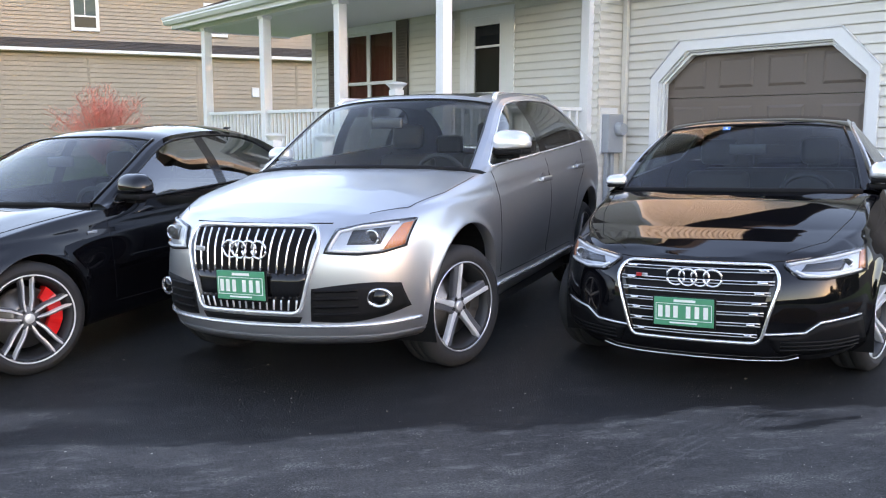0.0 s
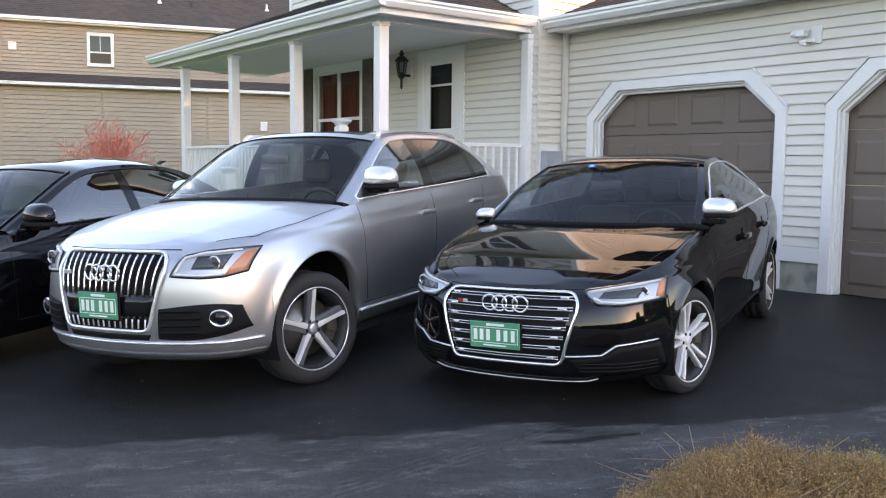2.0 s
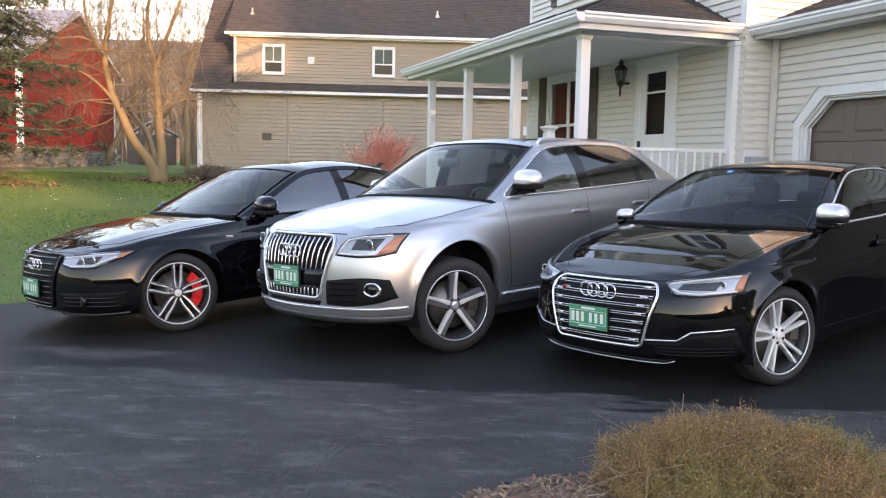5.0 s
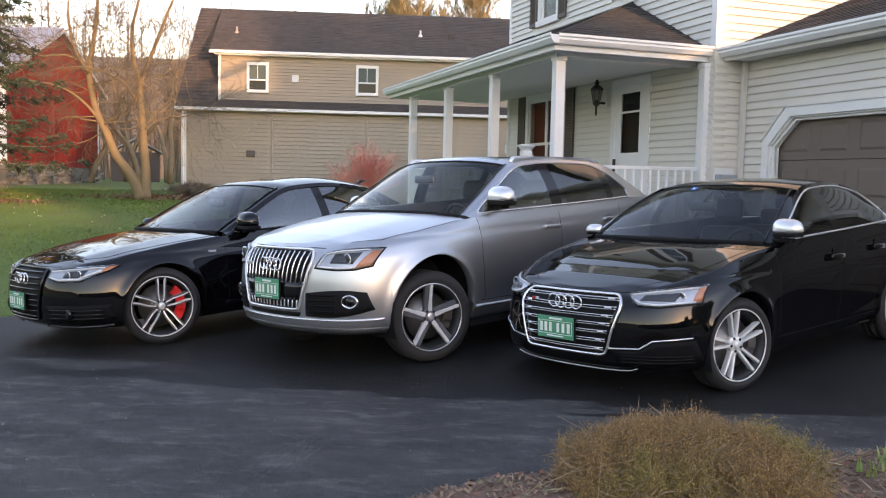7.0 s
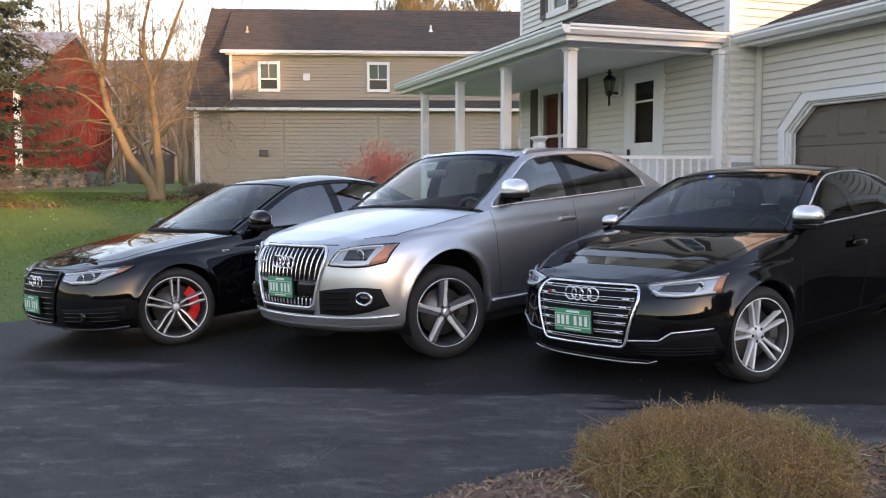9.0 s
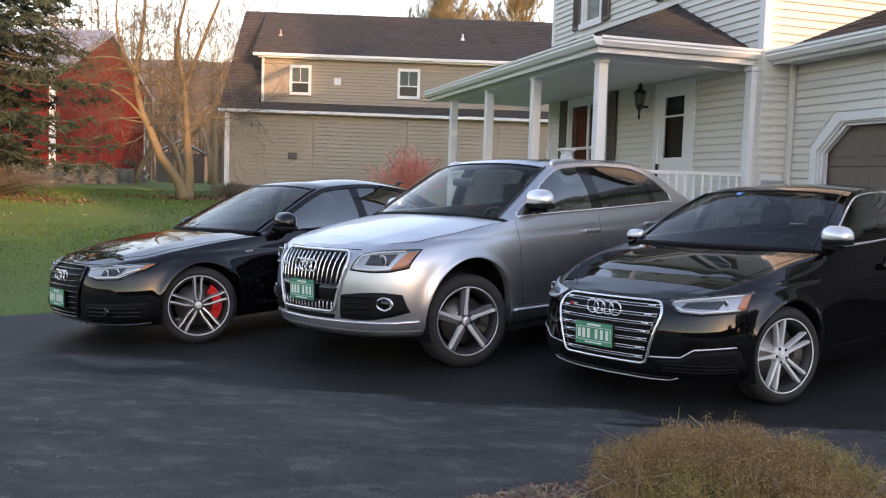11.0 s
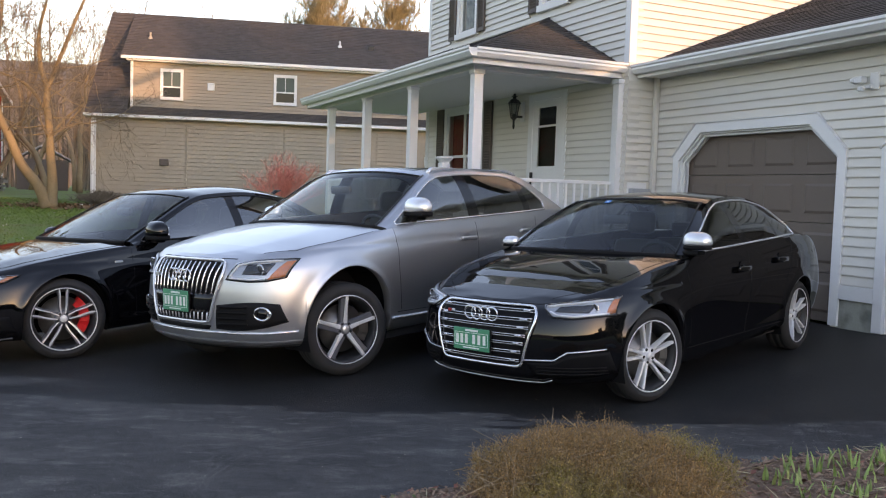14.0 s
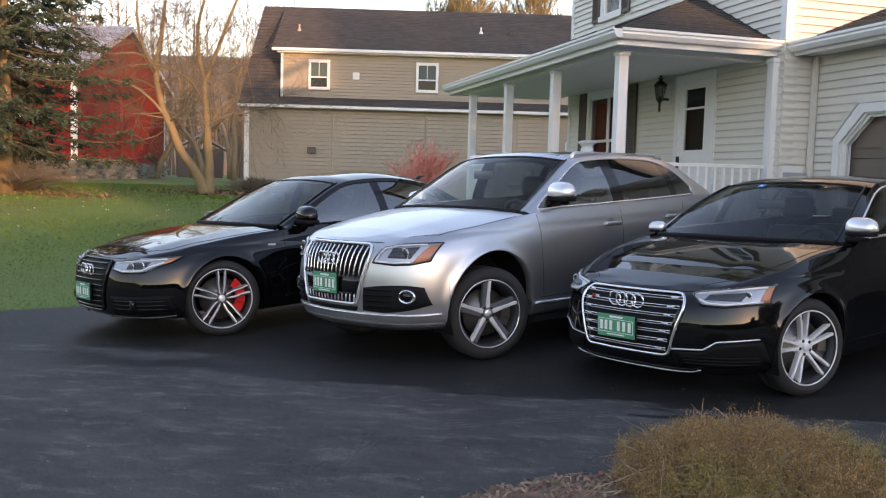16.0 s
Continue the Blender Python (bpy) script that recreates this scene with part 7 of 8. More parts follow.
    surface_patch("lower_grille", both([(0, 0.400), (0.30, 0.402)]), both([(0, 0.432), (0.32, 0.434)]), pj, 0.004, M_GRILLE, car, 16, 3)
    surface_patch("skid_panel", both([(0, 0.278), (0.40, 0.280), (0.68, 0.286), (0.80, 0.292)]), both([(0, 0.330), (0.40, 0.332), (0.68, 0.326), (0.84, 0.330)]), pj, 0.006, M_SKID, car, 30, 4, "dark grey under-bumper panel")
    tube("bumper_trim", line_on(both([(0, 0.385), (0.36, 0.388), (0.70, 0.385), (0.83, 0.392)]), pj, 0.006, 8), 0.009, M_SATIN, car, 6, label="bright bumper lip")
    tube("bonnet_gap", line_on(both([(0, 0.905), (0.36, 0.906), (0.44, 0.905)]), pj, 0.0, 8), 0.004, M_GAP, car, 5)
    for s in (1, -1):
        tube("bonnet_gap", line_on([(x, s * y) for x, y in [(0.60, 0.60), (0.42, 0.74), (0.1, 0.825), (-0.40, 0.845)]], b.above, -0.0006, 10), 0.003, M_GAP, car, 4)
    side_lines(car, b, c, [[(-0.52, 1.10), (-0.53, 0.80), (-0.60, 0.45)], [(-1.64, 1.13), (-1.64, 0.75), (-1.60, 0.45)], [(-0.55, 0.43), (-1.6, 0.43), (-2.30, 0.43)], [(-2.68, 1.16), (-2.62, 0.98), (-2.45, 0.85), (-2.35, 0.6)]])
    for x, z in ((-1.47, 0.985), (-2.45, 1.02)):
        door_handle(car, b, x, z, M_SILVER)
    settle(car, (0, 0.28, 0.45, 0.80, 1.15, 1.60), (0, 0.28, 0.460, 0.818, 1.175, 1.650))
    place(car, (-4.282, 3.149), 27.5)
    return car


crossover()

# ---- black sport saloon ----
STYLE_TWIN = {"word": "silver twin-spoke", "lip": M_ALLOY, "hub": M_ALLOY, "caliper": M_DISC, "dish": 0.030, "turn": 10, "blades": [
    {"mat": M_ALLOY, "sec": [(0.16, sg * 0.055, 0.095, 0.032), (0.45, sg * 0.085, 0.085, 0.022), (0.75, sg * 0.125, 0.085, 0.010), (0.965, sg * 0.150, 0.105, 0.006)]} for sg in (-1, 1)]}


def sport_saloon():
    c = {"w": 0.898, "wb": 2.631, "side": (3.2, 12.2), "arches": [(0.05, 0.335, 0.365), (-2.631, 0.335, 0.365)], "flare": 0.018,
         "floor": ([-3.6, -3.1, -0.5, 0.4, 0.86], [0.30, 0.27, 0.20, 0.20, 0.19]), "line": ([-3.5, 0.4], [0.93, 0.80]), "cowl": -0.44, "deck": -2.86, "ridge": 0.003, "crease": 0.008,
         "outline": [(0.865, 0, 0.725, "F"), (0.845, 0.27, 0.725, "F"), (0.79, 0.47, 0.735, "F"), (0.68, 0.65, 0.760, "C"), (0.48, 0.79, 0.805, "C"), (0.2, 0.865, 0.865, "W"),
                     (-0.15, 0.888, 0.925, "W"), (-0.6, 0.893, 0.970, "S"), (-1.3, 0.898, 0.995, "S"), (-2.0, 0.896, 1.02, "S"), (-2.6, 0.885, 1.04, "S"),
                     (-3.05, 0.85, 1.03, "S"), (-3.4, 0.76, 1.0, "R"), (-3.56, 0.45, 0.985, "R"), (-3.6, 0, 0.985, "R")],
         "centre": [(0.71, 0.725), (0.5, 0.805), (0.2, 0.885), (-0.1, 0.945), (-0.45, 0.990), (-1.6, 1.1), (-2.9, 1.05), (-3.2, 1.035), (-3.5, 0.99)],
         "roofline": [(-0.36, 0.985), (-0.74, 1.185), (-1.12, 1.360), (-1.42, 1.405), (-1.92, 1.415), (-2.42, 1.36), (-2.76, 1.215), (-3.02, 1.045)],
         "edge": [(-0.50, 0.775, 0.975), (-0.86, 0.705, 1.17), (-1.23, 0.615, 1.32), (-1.5, 0.585, 1.365), (-1.95, 0.575, 1.37), (-2.40, 0.585, 1.30), (-2.68, 0.64, 1.17), (-2.9, 0.72, 1.05)],
         "dlo": (0.2, 5.55), "pillars": [(-1.40, -1.52), (-2.14, -2.19)], "pillar": 0.94, "clear": False, "front_glass": M_TINT, "trim": M_SATIN, "c_thick": 0.12}
    car = car_thing("glossy black sport saloon with silver twin-spoke wheels")
    b = Body(c)
    b.build(car, M_PAINT_BLACK)
    greenhouse(car, b, c, M_PAINT_BLACK)
    cabin(car, c, 0.985)
    wheel_wells(car, c)
    for x in (0.05, -2.631):
        for s in (1, -1):
            make_wheel(car, STYLE_TWIN, x, s * 0.757, 0.316, 0.243, 0.205, s, -15 if x > 0 else 0)
    pj = b.front
    g = surface_patch("grille", both([(0, 0.312), (0.20, 0.314), (0.30, 0.325)]), both([(0, 0.690), (0.25, 0.688), (0.385, 0.675)]), pj, 0.005, M_GRILLE, car, 25, 10, "black grille with paired bright slats")
    out = round_poly([(-0.325, 0.305), (0.325, 0.305), (0.412, 0.625), (0.375, 0.695), (-0.375, 0.695), (-0.412, 0.625)], 0.045)
    v, f = tube_arrays(line_on(out, pj, 0.012, 3, True), 0.010, 8, True)
    mesh_object("grille_frame", v, f, M_CHROME, g, "chrome grille frame", True)
    for i in range(7):
        z = 0.345 + 0.0535 * i
        wd = 0.315 + (0.40 - 0.315) * (z - 0.31) / 0.32 - 0.012
        wd = min(wd, 0.385)
        for dz in (-0.007, 0.007):
            tube("grille_slat", line_on([(-wd, z + dz), (wd, z + dz)], pj, 0.016, 22), 0.0032, M_SATIN if dz > 0 else M_LAMP, g, 5)
        for sg in (-1, 1):
            tube("slat_highlight", line_on([(sg * wd * 0.80, z), (sg * wd * 0.92, z)], pj, 0.019, 3), 0.007, M_CHROME, g, 5)
    rings(car, b, 0.636, 0.046, off=0.026)
    part("grille_badge", box(b.front(-0.27, 0.635)[0].x + 0.018, b.front(-0.27, 0.635)[0].x + 0.028, -0.305, -0.275, 0.625, 0.645, 0.002), M_BADGE_RED, car, "small red badge")
    part("grille_badge", box(b.front(-0.27, 0.635)[0].x + 0.018, b.front(-0.27, 0.635)[0].x + 0.028, -0.272, -0.245, 0.625, 0.645, 0.002), M_SATIN, car, "small silver badge")
    plate(car, b, 0.452, -0.040)
    for s in (1, -1):
        m = lambda pts: [(s * a, z) for a, z in pts]
        headlight(car, b, [(0.425, 0.695), (0.50, 0.640), (0.62, 0.632), (0.785, 0.652)], [(0.42, 0.708), (0.54, 0.730), (0.66, 0.752), (0.775, 0.772)],
                  ([(0.750, 0.66), (0.782, 0.664)], [(0.752, 0.752), (0.774, 0.756)]), s, False, [(0.70, 0.705, 0.022)],
                  [[(0.475, 0.672), (0.52, 0.652), (0.62, 0.645), (0.76, 0.662)], [(0.44, 0.70), (0.54, 0.718), (0.66, 0.738), (0.75, 0.752)]],
                  [([(0.50, 0.672), (0.68, 0.668)], [(0.52, 0.703), (0.70, 0.724)])])
        fi = surface_patch("air_intake", m([(0.40, 0.255), (0.55, 0.243), (0.70, 0.250), (0.80, 0.270)]), m([(0.36, 0.335), (0.52, 0.345), (0.60, 0.395), (0.78, 0.410)]), pj, 0.004, M_GRILLE, car, 18, 6, "black mesh bumper intake")
        for z in (0.27, 0.29, 0.31):
            tube("intake_bar", line_on(m([(0.42, z), (0.76, z)]), pj, 0.008, 8), 0.005, M_PLASTIC, fi, 5)
        tube("bumper_trim", line_on(m([(0.345, 0.350), (0.53, 0.358), (0.60, 0.408), (0.77, 0.425)]), pj, 0.006, 8), 0.0055, M_SATIN, car, 6, label="bright bumper blade")
        mirror(car, -0.56, 0.870, 1.06, s, M_SATIN, 0.90)
    tube("lip_trim", line_on(both([(0, 0.208), (0.30, 0.208), (0.43, 0.212), (0.50, 0.235)]), pj, 0.012, 8), 0.0042, M_SATIN, car, 6, label="bright lip under the bumper")
    tube("bonnet_gap", line_on(both([(0, 0.712), (0.36, 0.714), (0.43, 0.720)]), pj, 0.0, 8), 0.0035, M_GAP, car, 5)
    for s in (1, -1):
        tube("bonnet_gap", line_on([(x, s * y) for x, y in [(0.62, 0.42), (0.45, 0.60), (0.1, 0.70), (-0.42, 0.765)]], b.above, -0.0006, 10), 0.003, M_GAP, car, 4)
    side_lines(car, b, c, [[(-0.42, 0.93), (-0.42, 0.66), (-0.48, 0.35)], [(-1.46, 0.98), (-1.46, 0.66), (-1.44, 0.33)], [(-0.45, 0.32), (-2.2, 0.32)], [(-2.42, 1.01), (-2.36, 0.85), (-2.25, 0.70), (-2.22, 0.5)]])
    for x, z in ((-1.30, 0.85), (-2.10, 0.875)):
        door_handle(car, b, x, z, M_PAINT_BLACK)
    # sticker behind the windscreen
    p = spline(c["roofline"], [1.78])[0]
    st = part("windscreen_sticker", box(-0.004, 0.0, -0.025, 0.025, -0.022, 0.022), M_BLUE, car, "small blue windscreen sticker")
    part("sticker_mark", box(0.0, 0.001, -0.008, 0.008, -0.010, 0.010), M_PLATE_INK, st)
    st.matrix_basis = Matrix.Translation((p[0] + 0.012, -0.16, p[1] + 0.006)) @ pose(0, 0, 0, 0, -65, 0)
    settle(car, (0, 0.208, 0.45, 0.64, 0.72, 0.85, 0.98, 1.36, 1.42), (0, 0.190, 0.438, 0.614, 0.690, 0.808, 0.968, 1.368, 1.425))
    place(car, (-2.584, 4.831), 23.6)
    return car


sport_saloon()

# ---- black large saloon ----
STYLE_V = {"word": "machined twin-spoke", "lip": M_ALLOY, "hub": M_GUN, "caliper": M_RED, "dish": 0.034, "turn": 0, "reach": (128, 92), "blades": [
    {"mat": M_ALLOY, "sec": [(0.16, sg * 0.060, 0.045, 0.034), (0.42, sg * 0.100, 0.046, 0.022), (0.75, sg * 0.100, 0.046, 0.010), (0.97, sg * 0.125, 0.060, 0.006)]} for sg in (-1, 1)] + [
    {"mat": M_GUN, "sec": [(0.16, sg * 0.080, 0.06, 0.040), (0.42, sg * 0.130, 0.065, 0.030), (0.75, sg * 0.132, 0.065, 0.018), (0.97, sg * 0.165, 0.080, 0.014)]} for sg in (-1, 1)]}


def large_saloon():
    c = {"w": 0.937, "wb": 2.916, "side": (3.2, 12.2), "arches": [(0.04, 0.352, 0.385), (-2.916, 0.352, 0.385)], "flare": 0.018,
         "floor": ([-4.0, -3.4, -0.5, 0.4, 0.93], [0.30, 0.27, 0.21, 0.20, 0.20]), "line": ([-3.9, 0.4], [0.89, 0.80]), "cowl": -0.56, "deck": -3.22, "ridge": 0.004, "crease": 0.008,
         "outline": [(0.93, 0, 0.735, "F"), (0.905, 0.28, 0.735, "F"), (0.845, 0.5, 0.742, "F"), (0.72, 0.70, 0.758, "C"), (0.5, 0.845, 0.785, "C"), (0.2, 0.915, 0.835, "W"),
                     (-0.2, 0.932, 0.885, "W"), (-0.7, 0.936, 0.928, "S"), (-1.5, 0.937, 0.958, "S"), (-2.3, 0.935, 0.985, "S"), (-2.95, 0.925, 1.005, "S"),
                     (-3.45, 0.88, 1.0, "S"), (-3.8, 0.77, 0.985, "R"), (-3.95, 0.45, 0.98, "R"), (-4.0, 0, 0.98, "R")],
         "centre": [(0.775, 0.735), (0.55, 0.805), (0.2, 0.872), (-0.2, 0.930), (-0.58, 0.970), (-1.8, 1.1), (-3.3, 1.04), (-3.6, 1.02), (-3.9, 0.985)],
         "roofline": [(-0.48, 0.965), (-0.9, 1.165), (-1.32, 1.345), (-1.62, 1.395), (-2.15, 1.42), (-2.7, 1.37), (-3.1, 1.235), (-3.42, 1.06)],
         "edge": [(-0.62, 0.81, 0.950), (-1.02, 0.745, 1.14), (-1.42, 0.655, 1.30), (-1.72, 0.62, 1.345), (-2.2, 0.61, 1.355), (-2.7, 0.62, 1.295), (-3.02, 0.67, 1.18), (-3.3, 0.75, 1.055)],
         "dlo": (0.2, 5.3), "pillars": [(-1.83, -1.91), (-2.70, -2.74)], "pillar": 0.94, "clear": False, "front_glass": M_TINT, "trim": M_GLOSS, "c_thick": 0.12}
    c["front_glass"] = M_TINT_BRIGHT
    car = car_thing("glossy black large saloon with red front brake calipers")
    b = Body(c)
    b.build(car, M_PAINT_BLACK)
    greenhouse(car, b, c, M_PAINT_BLACK)
    cabin(car, c, 0.965)
    wheel_wells(car, c)
    for x in (0.04, -2.916):
        for s in (1, -1):
            make_wheel(car, STYLE_V, x, s * 0.785, 0.3435, 0.270, 0.235, s, -18 if x > 0 else 0)
    pj = b.front
    g = surface_patch("grille", both([(0, 0.275), (0.20, 0.277), (0.27, 0.285)]), both([(0, 0.700), (0.22, 0.698), (0.315, 0.685)]), pj, 0.005, M_GRILLE, car, 25, 10, "black grille with black slats")
    out = round_poly([(-0.275, 0.268), (0.275, 0.268), (0.335, 0.63), (0.305, 0.706), (-0.305, 0.706), (-0.335, 0.63)], 0.045)
    v, f = tube_arrays(line_on(out, pj, 0.010, 3, True), 0.011, 8, True)
    mesh_object("grille_frame", v, f, M_GLOSS, g, "", True)
    for i in range(9):
        z = 0.305 + 0.046 * i
        wd = min(0.275 + 0.06 * (z - 0.27) / 0.36, 0.315) - 0.008
        tube("grille_slat", line_on([(-wd, z), (wd, z)], pj, 0.016, 18), 0.0085, M_GLOSS, g, 5)
    rings(car, b, 0.622, 0.045, off=0.026)
    plate(car, b, 0.425, -0.02)
    for s in (1, -1):
        m = lambda pts: [(s * a, z) for a, z in pts]
        headlight(car, b, [(0.375, 0.640), (0.50, 0.606), (0.68, 0.615), (0.79, 0.70)], [(0.355, 0.690), (0.52, 0.712), (0.66, 0.728), (0.812, 0.745)],
                  ([(0.755, 0.68), (0.79, 0.705)], [(0.772, 0.735), (0.808, 0.74)]), s, False, [(0.58, 0.665, 0.024), (0.66, 0.672, 0.026)],
                  [[(0.40, 0.640), (0.50, 0.622), (0.66, 0.630), (0.76, 0.70)], [(0.38, 0.685), (0.52, 0.70), (0.66, 0.714), (0.76, 0.724)]],
                  [([(0.53, 0.640), (0.68, 0.645)], [(0.53, 0.690), (0.69, 0.705)])])
        fi = surface_patch("air_intake", m([(0.40, 0.262), (0.60, 0.255), (0.84, 0.285)]), m([(0.39, 0.40), (0.60, 0.405), (0.84, 0.415)]), pj, 0.004, M_GRILLE, car, 18, 6, "black bumper intake")
        for z in (0.295, 0.33, 0.365):
            tube("intake_bar", line_on(m([(0.42, z), (0.80, z)]), pj, 0.010, 8), 0.006, M_GLOSS, fi, 5)
        p, nr = pj(s * 0.60, 0.335)
        ob = part("sensor", lathe([(0.045, -0.02), (0.045, 0.01), (0.03, 0.014), (0.001, 0.012)], 20, "x"), M_GLOSS, fi, "", True)
        ob.location = p + nr * 0.01
        tube("lip_trim", line_on(m([(0.26, 0.210), (0.60, 0.214), (0.74, 0.222), (0.80, 0.232)]), pj, 0.004, 8), 0.010, M_LAMP_DARK, car, 6, label="dark grey bumper lip")
        mirror(car, -0.83, 0.955, 1.025, s, M_PAINT_BLACK, 1.15)
        pb, nb = b.side(-0.44, 0.805, s)
        ob = part("fender_badge", box(-0.04, 0.04, -0.003, 0.003, -0.008, 0.008, 0.002), M_SATIN, car, "small bright fender badge")
        ob.matrix_basis = Matrix.Translation(pb + nb * 0.004)
    tube("bonnet_gap", line_on(both([(0, 0.722), (0.30, 0.724), (0.40, 0.727)]), pj, 0.0, 8), 0.0035, M_GAP, car, 5)
    for s in (1, -1):
        tube("bonnet_gap", line_on([(x, s * y) for x, y in [(0.66, 0.42), (0.45, 0.64), (0.1, 0.74), (-0.54, 0.80)]], b.above, -0.0006, 10), 0.003, M_GAP, car, 4)
    side_lines(car, b, c, [[(-0.58, 0.91), (-0.58, 0.66), (-0.62, 0.35)], [(-1.88, 0.95), (-1.88, 0.66), (-1.86, 0.33)], [(-0.60, 0.33), (-2.45, 0.33)], [(-2.75, 0.98), (-2.66, 0.85), (-2.52, 0.70), (-2.48, 0.5)]])
    for x, z in ((-1.70, 0.86), (-2.55, 0.885)):
        door_handle(car, b, x, z, M_PAINT_BLACK)
    tube("roof_aerial", [(-3.0, 0.0, 1.30), (-3.12, 0, 1.37), (-3.20, 0, 1.38)], [0.025, 0.018, 0.006], M_GLOSS, car, 8)
    settle(car, (0, 0.20, 0.745, 0.95, 1.10, 1.42), (0, 0.195, 0.735, 0.970, 1.135, 1.500))
    place(car, (-5.98, 1.22), 28.0)
    return car


large_saloon()


# ---- planting bed ----
BED = [(-0.30, 2.12), (-0.55, 2.30), (-0.72, 2.60), (-0.78, 2.90), (-0.72, 3.30), (-0.60, 4.00), (-0.47, 4.60), (-0.35, 5.50), (-0.25, 6.40), (-0.10, 7.20), (1.8, 7.4), (3.0, 6.4), (3.0, 4.2), (2.2, 3.0), (0.9, 2.3), (0.15, 2.05)]


def inside(x, y, poly):
    hit = False
    for (a, b), (c, d) in zip(poly, poly[1:] + poly[:1]):
        if (b > y) != (d > y) and x < (c - a) * (y - b) / (d - b) + a:
            hit = not hit
    return hit


def bed_height(x, y):
    far = min(math.hypot(x - (a + (c - a) * u), y - (b + (d - b) * u)) for (a, b), (c, d) in zip(BED, BED[1:] + BED[:1]) for u in np.linspace(0, 1, 9))
    return 0.012 + 0.09 * (1 - math.exp(-far * 3)) + 0.012 * noise.noise(Vector((x * 5, y * 5, 0)))


def planting_bed():
    v, f, index = [], [], {}
    step = 0.055
    for i in range(75):
        for j in range(104):
            x, y = -0.9 + step * i, 1.9 + step * j
            if inside(x, y, BED):
                index[i, j] = len(v)
                v.append((x, y, bed_height(x, y)))
    for (i, j), a in index.items():
        q = [index.get(k) for k in ((i, j), (i + 1, j), (i + 1, j + 1), (i, j + 1))]
        if None not in q:
            f.append(q)
    rnd = random.Random(7)
    p = Pile()
    p.add(v, f)
    for _ in range(17000):
        x, y = (rnd.uniform(-0.85, 1.1) if rnd.random() < 0.7 else rnd.uniform(1.1, 3.0)), rnd.uniform(2.0, 7.3)
        if not inside(x, y, BED):
            continue
        z = bed_height(x, y) + rnd.uniform(0.0, 0.012)
        a, l, w, t = rnd.uniform(0, 6.3), rnd.uniform(0.008, 0.028), rnd.uniform(0.003, 0.007), rnd.uniform(-0.5, 0.5)
        d, e = Vector((math.cos(a), math.sin(a), t)) * l, Vector((-math.sin(a), math.cos(a), rnd.uniform(-0.6, 0.6))) * w
        c = Vector((x, y, z))
        p.add([c - d - e, c + d - e, c + d + e, c - d + e], [(0, 1, 2, 3)])
    ob = lay(p.done("planting_bed", M_MULCH))
    return tagged(ob, "raised planting bed of brown bark mulch", "planting bed", kind="structure")


planting_bed()


def heath(cx, cy, rx, ry, hgt, seed):
    """A low woody bush: hundreds of wiry stems, closely set with tiny scale leaves."""
    rnd = random.Random(seed)
    bush = empty("heath_bush", "low golden-brown heather bush with wiry twigs", "bush")
    bush.location = (cx, cy, 0.05)
    lay(bush)
    stems, leaves = Pile(), Pile()
    for k in range(1500):
        a = rnd.uniform(0, 2 * math.pi)
        q = math.sqrt(rnd.random()) * 1.0
        lump = 1 + 0.26 * noise.noise(Vector((math.cos(a) * 2.2, math.sin(a) * 2.2, seed)))
        ex, ey = math.cos(a) * rx * q * lump, math.sin(a) * ry * q * lump
        top = hgt * (max(0.0, 1 - q ** 2.4) ** 0.5) * (1 + 0.30 * noise.noise(Vector((ex * 3.5, ey * 3.5, 4.0)))) + 0.05
        top += rnd.uniform(-0.05, 0.03) + (rnd.uniform(0.02, 0.09) if rnd.random() < 0.06 else 0)
        base = Vector((ex * 0.45 + rnd.gauss(0, 0.05), ey * 0.45 + rnd.gauss(0, 0.05), 0.0))
        end = Vector((ex, ey, top))
        mid = base.lerp(end, 0.55) + Vector((ex * 0.16, ey * 0.16, -0.02))
        pts = [base, mid, end]
        v, f = tube_arrays([tuple(p) for p in pts], [0.003, 0.002, 0.0008], 3)
        stems.add(v, f)
        for _ in range(100):
            s = rnd.uniform(0.25, 1.02) ** 0.7
            c = base.lerp(mid, s / 0.55) if s < 0.55 else mid.lerp(end, min(1, (s - 0.55) / 0.45))
            c = c + Vector((rnd.gauss(0, 0.015), rnd.gauss(0, 0.015), rnd.gauss(0, 0.013)))
            u = Vector((rnd.gauss(0, 0.6), rnd.gauss(0, 0.6), rnd.uniform(0.2, 1.2))).normalized() * rnd.uniform(0.0035, 0.0085)
            w = u.cross(Vector((rnd.gauss(0, 1), rnd.gauss(0, 1), rnd.gauss(0, 1)))).normalized() * rnd.uniform(0.0014, 0.0026)
            leaves.add([c - u * 0.5, c + w, c + u, c - w], [(0, 1, 2, 3)])
        if rnd.random() < 0.5:
            j = mid.lerp(end, rnd.uniform(0.2, 0.8))
            t = j + Vector((rnd.gauss(0, 0.05), rnd.gauss(0, 0.05), rnd.uniform(0.01, 0.08)))
            v, f = tube_arrays([tuple(j), tuple(t)], [0.0022, 0.001], 3)
            stems.add(v, f)
    for _ in range(240):
        a = rnd.uniform(0, 6.3)
        q = rnd.uniform(0.5, 0.95)
        c = Vector((math.cos(a) * rx * q, math.sin(a) * ry * q, hgt * rnd.uniform(0.1, 0.6) * (1.1 - q * 0.6) + 0.05))
        d = Vector((rnd.gauss(0, 0.1), rnd.gauss(0, 0.1), rnd.gauss(0.02, 0.06)))
        v, f = tube_arrays([tuple(c - d), tuple(c + Vector((0, 0, 0.03))), tuple(c + d)], [0.0022, 0.0022, 0.001], 4)
        stems.add(v, f)
    stems.done("branchwork", M_HEATH_TWIG, bush)
    leaves.done("foliage", M_HEATH, bush)


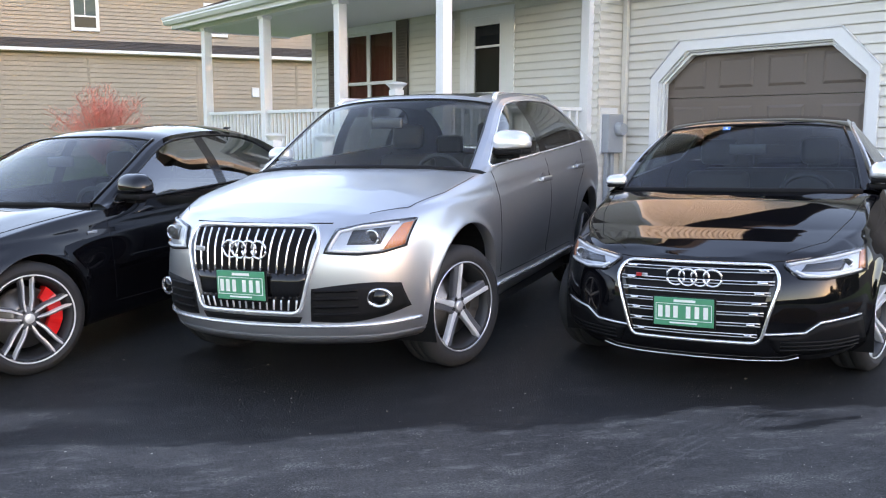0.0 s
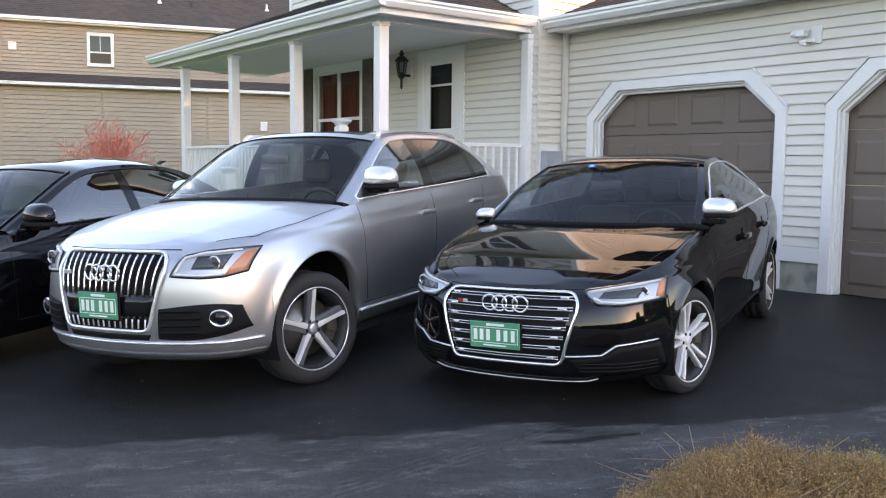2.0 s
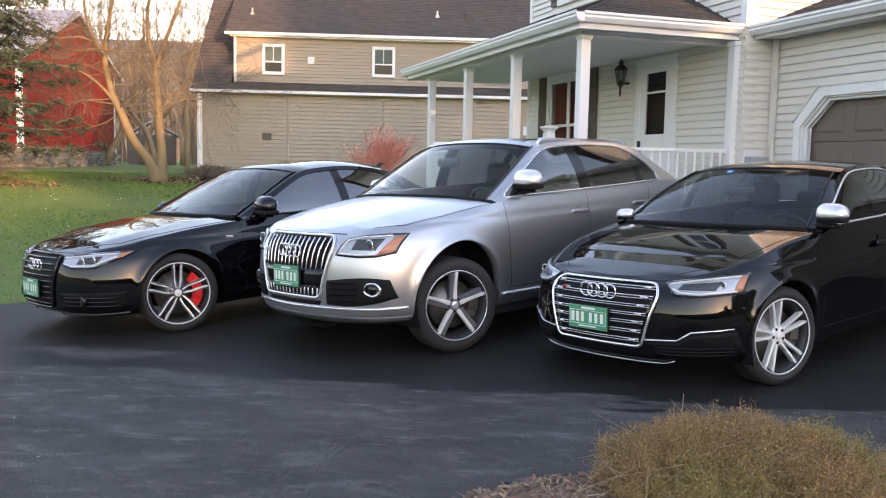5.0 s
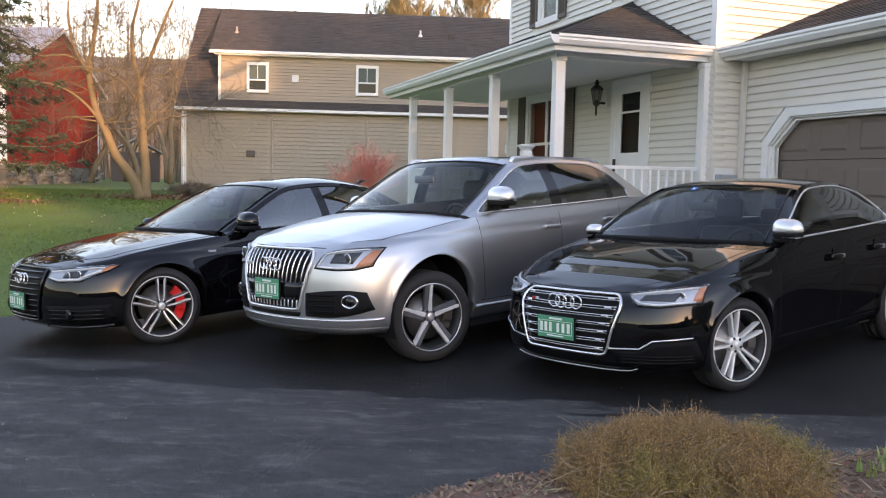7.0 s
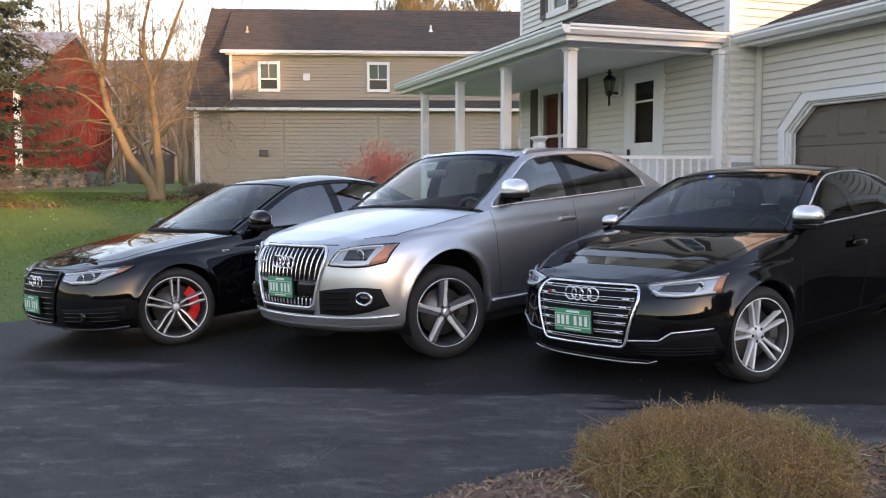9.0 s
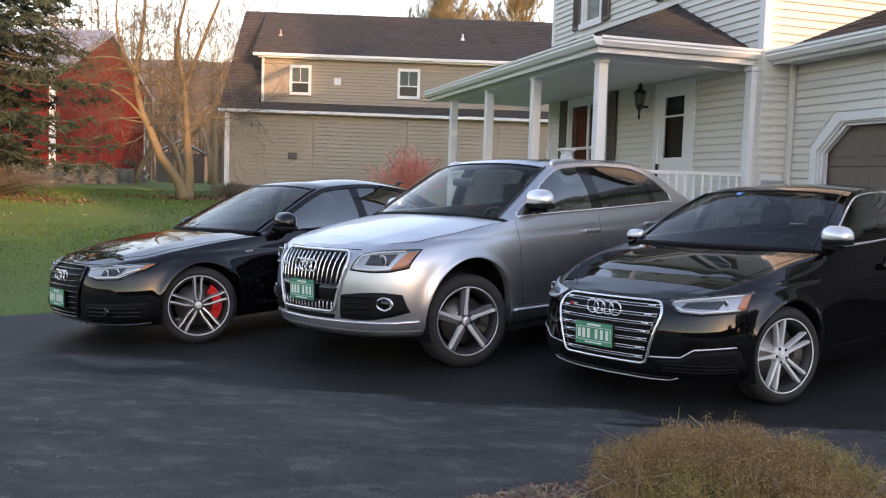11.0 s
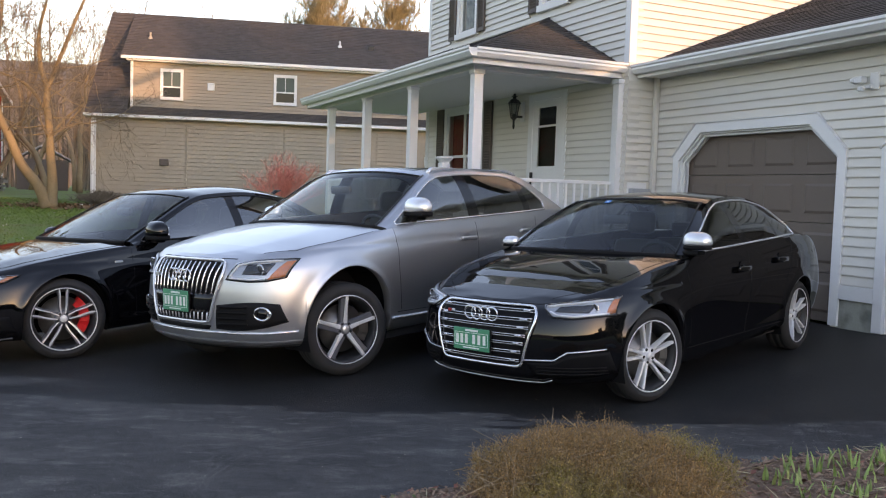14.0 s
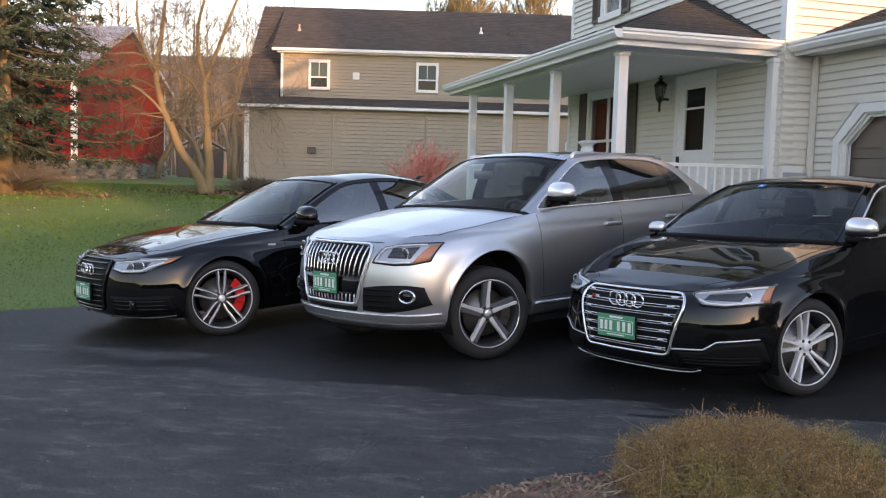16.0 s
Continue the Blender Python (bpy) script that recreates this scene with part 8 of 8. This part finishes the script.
heath(-0.18, 3.60, 0.60, 0.60, 0.235, 3)


def bulb_clump(x, y, n_, seed, hgt=0.22):
    rnd = random.Random(seed)
    b = empty("bulb_plant", "clump of green spring bulb leaves in the mulch", "plant", "bulb plants")
    b.location = (x, y, 0.06)
    lay(b)
    for _ in range(n_ + 2):
        p = Pile()
        a, lean, h = rnd.uniform(0, 6.3), rnd.uniform(0.05, 0.4), hgt * rnd.uniform(0.6, 1.15)
        ox, oy = rnd.gauss(0, 0.05), rnd.gauss(0, 0.05)
        d, s = Vector((math.cos(a), math.sin(a), 0)), Vector((-math.sin(a), math.cos(a), 0))
        v = []
        for i in range(6):
            q = i / 5
            w = 0.0085 * (1 - (2 * q - 0.7) ** 2 * 0.55) * (1 - q ** 5)
            c = Vector((ox, oy, 0)) + d * lean * h * q * q + Vector((0, 0, h * q * (1 - 0.15 * lean * q)))
            v += [c - s * w + d * 0.004, c - d * 0.002, c + s * w + d * 0.004]
        p.add(v, [(3 * i + k, 3 * i + k + 1, 3 * i + k + 4, 3 * i + k + 3) for i in range(5) for k in range(2)])
        p.done("leaf", M_BULB, b, smooth=True)


for i, (x, y, n_) in enumerate([(-0.03, 4.46, 9), (0.01, 4.50, 7), (-0.10, 4.71, 5), (-0.10, 4.77, 9), (0.16, 4.38, 7), (0.26, 4.46, 8), (0.25, 4.58, 5), (-0.04, 4.95, 8), (0.11, 4.90, 9), (0.05, 4.78, 5), (0.28, 4.65, 8), (-0.01, 5.13, 9), (0.12, 5.35, 8), (0.02, 5.60, 9)]):
    bulb_clump(x, y, n_ - 3, 50 + i, 0.10)


def bed_litter():
    """Straw, bleached stalks and dead leaves lying on the mulch."""
    rnd = random.Random(61)
    for name, colour, count, label in (("straw", (0.42, 0.34, 0.21), 900, "straw and bleached stalks on the mulch"), ("dead_leaves", (0.24, 0.085, 0.06), 500, "reddish dead leaves on the mulch"), ("ground_cover", (0.10, 0.15, 0.05), 700, "low green seedlings in the mulch")):
        p = Pile()
        for _ in range(count):
            x, y = rnd.uniform(-0.75, 1.0), rnd.uniform(2.1, 6.6)
            if not inside(x, y, BED):
                continue
            z = bed_height(x, y) + rnd.uniform(0.006, 0.02)
            a = rnd.uniform(0, 6.3)
            l, w = {"straw": (rnd.uniform(0.02, 0.09), 0.0022), "dead_leaves": (rnd.uniform(0.012, 0.03), rnd.uniform(0.006, 0.013)), "ground_cover": (rnd.uniform(0.008, 0.016), 0.005)}[name]
            d, e = Vector((math.cos(a), math.sin(a), rnd.gauss(0, 0.25))) * l, Vector((-math.sin(a), math.cos(a), rnd.gauss(0, 0.5))) * w
            c = Vector((x, y, z))
            p.add([c - d, c - e, c + d, c + e], [(0, 1, 2, 3)])
        ob = lay(p.done(name, material(name, colour, 0.9, per_piece=0.7)))
        tagged(ob, label, "litter" if name != "ground_cover" else "seedlings", kind="stuff")


bed_litter()


def tub():
    """A shallow plastic tub left at the edge of the bed."""
    t = empty("tub", "pale blue-grey plastic tub at the edge of the bed", "tub")
    t.matrix_world = ON_DRIVE @ Matrix.Translation((0.04, 5.61, 0.05)) @ pose(0, 0, 0, 0, 0, 20)
    mat = material("pale_plastic", (0.34, 0.40, 0.45), 0.45, scale=6, vary=0.12)
    bm = bmesh.new()
    rings = []
    for hx, hy, z in ((0.11, 0.17, 0.0), (0.13, 0.20, 0.11), (0.122, 0.192, 0.11), (0.102, 0.162, 0.008)):
        poly = round_poly([(-hx, -hy), (hx, -hy), (hx, hy), (-hx, hy)], 0.04)
        rings.append([bm.verts.new((x, y, z)) for x, y in poly])
    for r0, r1 in zip(rings, rings[1:]):
        k = len(r0)
        for i in range(k):
            bm.faces.new((r0[i], r0[(i + 1) % k], r1[(i + 1) % k], r1[i]))
    bm.faces.new(rings[0][::-1])
    bm.faces.new(rings[-1])
    bmesh.ops.recalc_face_normals(bm, faces=bm.faces)
    part("body", bm, mat, t, smooth=False)
    rim = round_poly([(-0.135, -0.205), (0.135, -0.205), (0.135, 0.205), (-0.135, 0.205)], 0.042)
    v, f = tube_arrays([(x, y, 0.112) for x, y in rim], 0.008, 8, True)
    mesh_object("rim", v, f, mat, t, "rolled rim", True)


tub()


# ---- grit and scraps on the drive ----
def drive_grit():
    rnd = random.Random(17)
    p = Pile()
    for _ in range(3600):
        x, y = rnd.uniform(-6.5, 1.0), rnd.uniform(-1.5, 5.5)
        if inside(x, y, BED):
            continue
        r = rnd.uniform(0.0018, 0.0045) if rnd.random() < 0.985 else rnd.uniform(0.006, 0.011)
        a = rnd.uniform(0, 6.3)
        c, s = math.cos(a) * r, math.sin(a) * r
        h = rnd.uniform(0.2, 0.6) * r
        p.add([(x - c, y - s, 0.001), (x + s * 0.7, y - c * 0.7, 0.001), (x + c, y + s, 0.002), (x - s * 0.7, y + c * 0.7, 0.001), (x, y, 0.002 + h)], [(0, 1, 4), (1, 2, 4), (2, 3, 4), (3, 0, 4)])
    ob = lay(p.done("grit", material("pale_grit", (0.36, 0.33, 0.29), 0.9, per_piece=0.6)))
    return tagged(ob, "pale grit and dry leaf scraps on the asphalt", "grit", kind="stuff")


drive_grit()
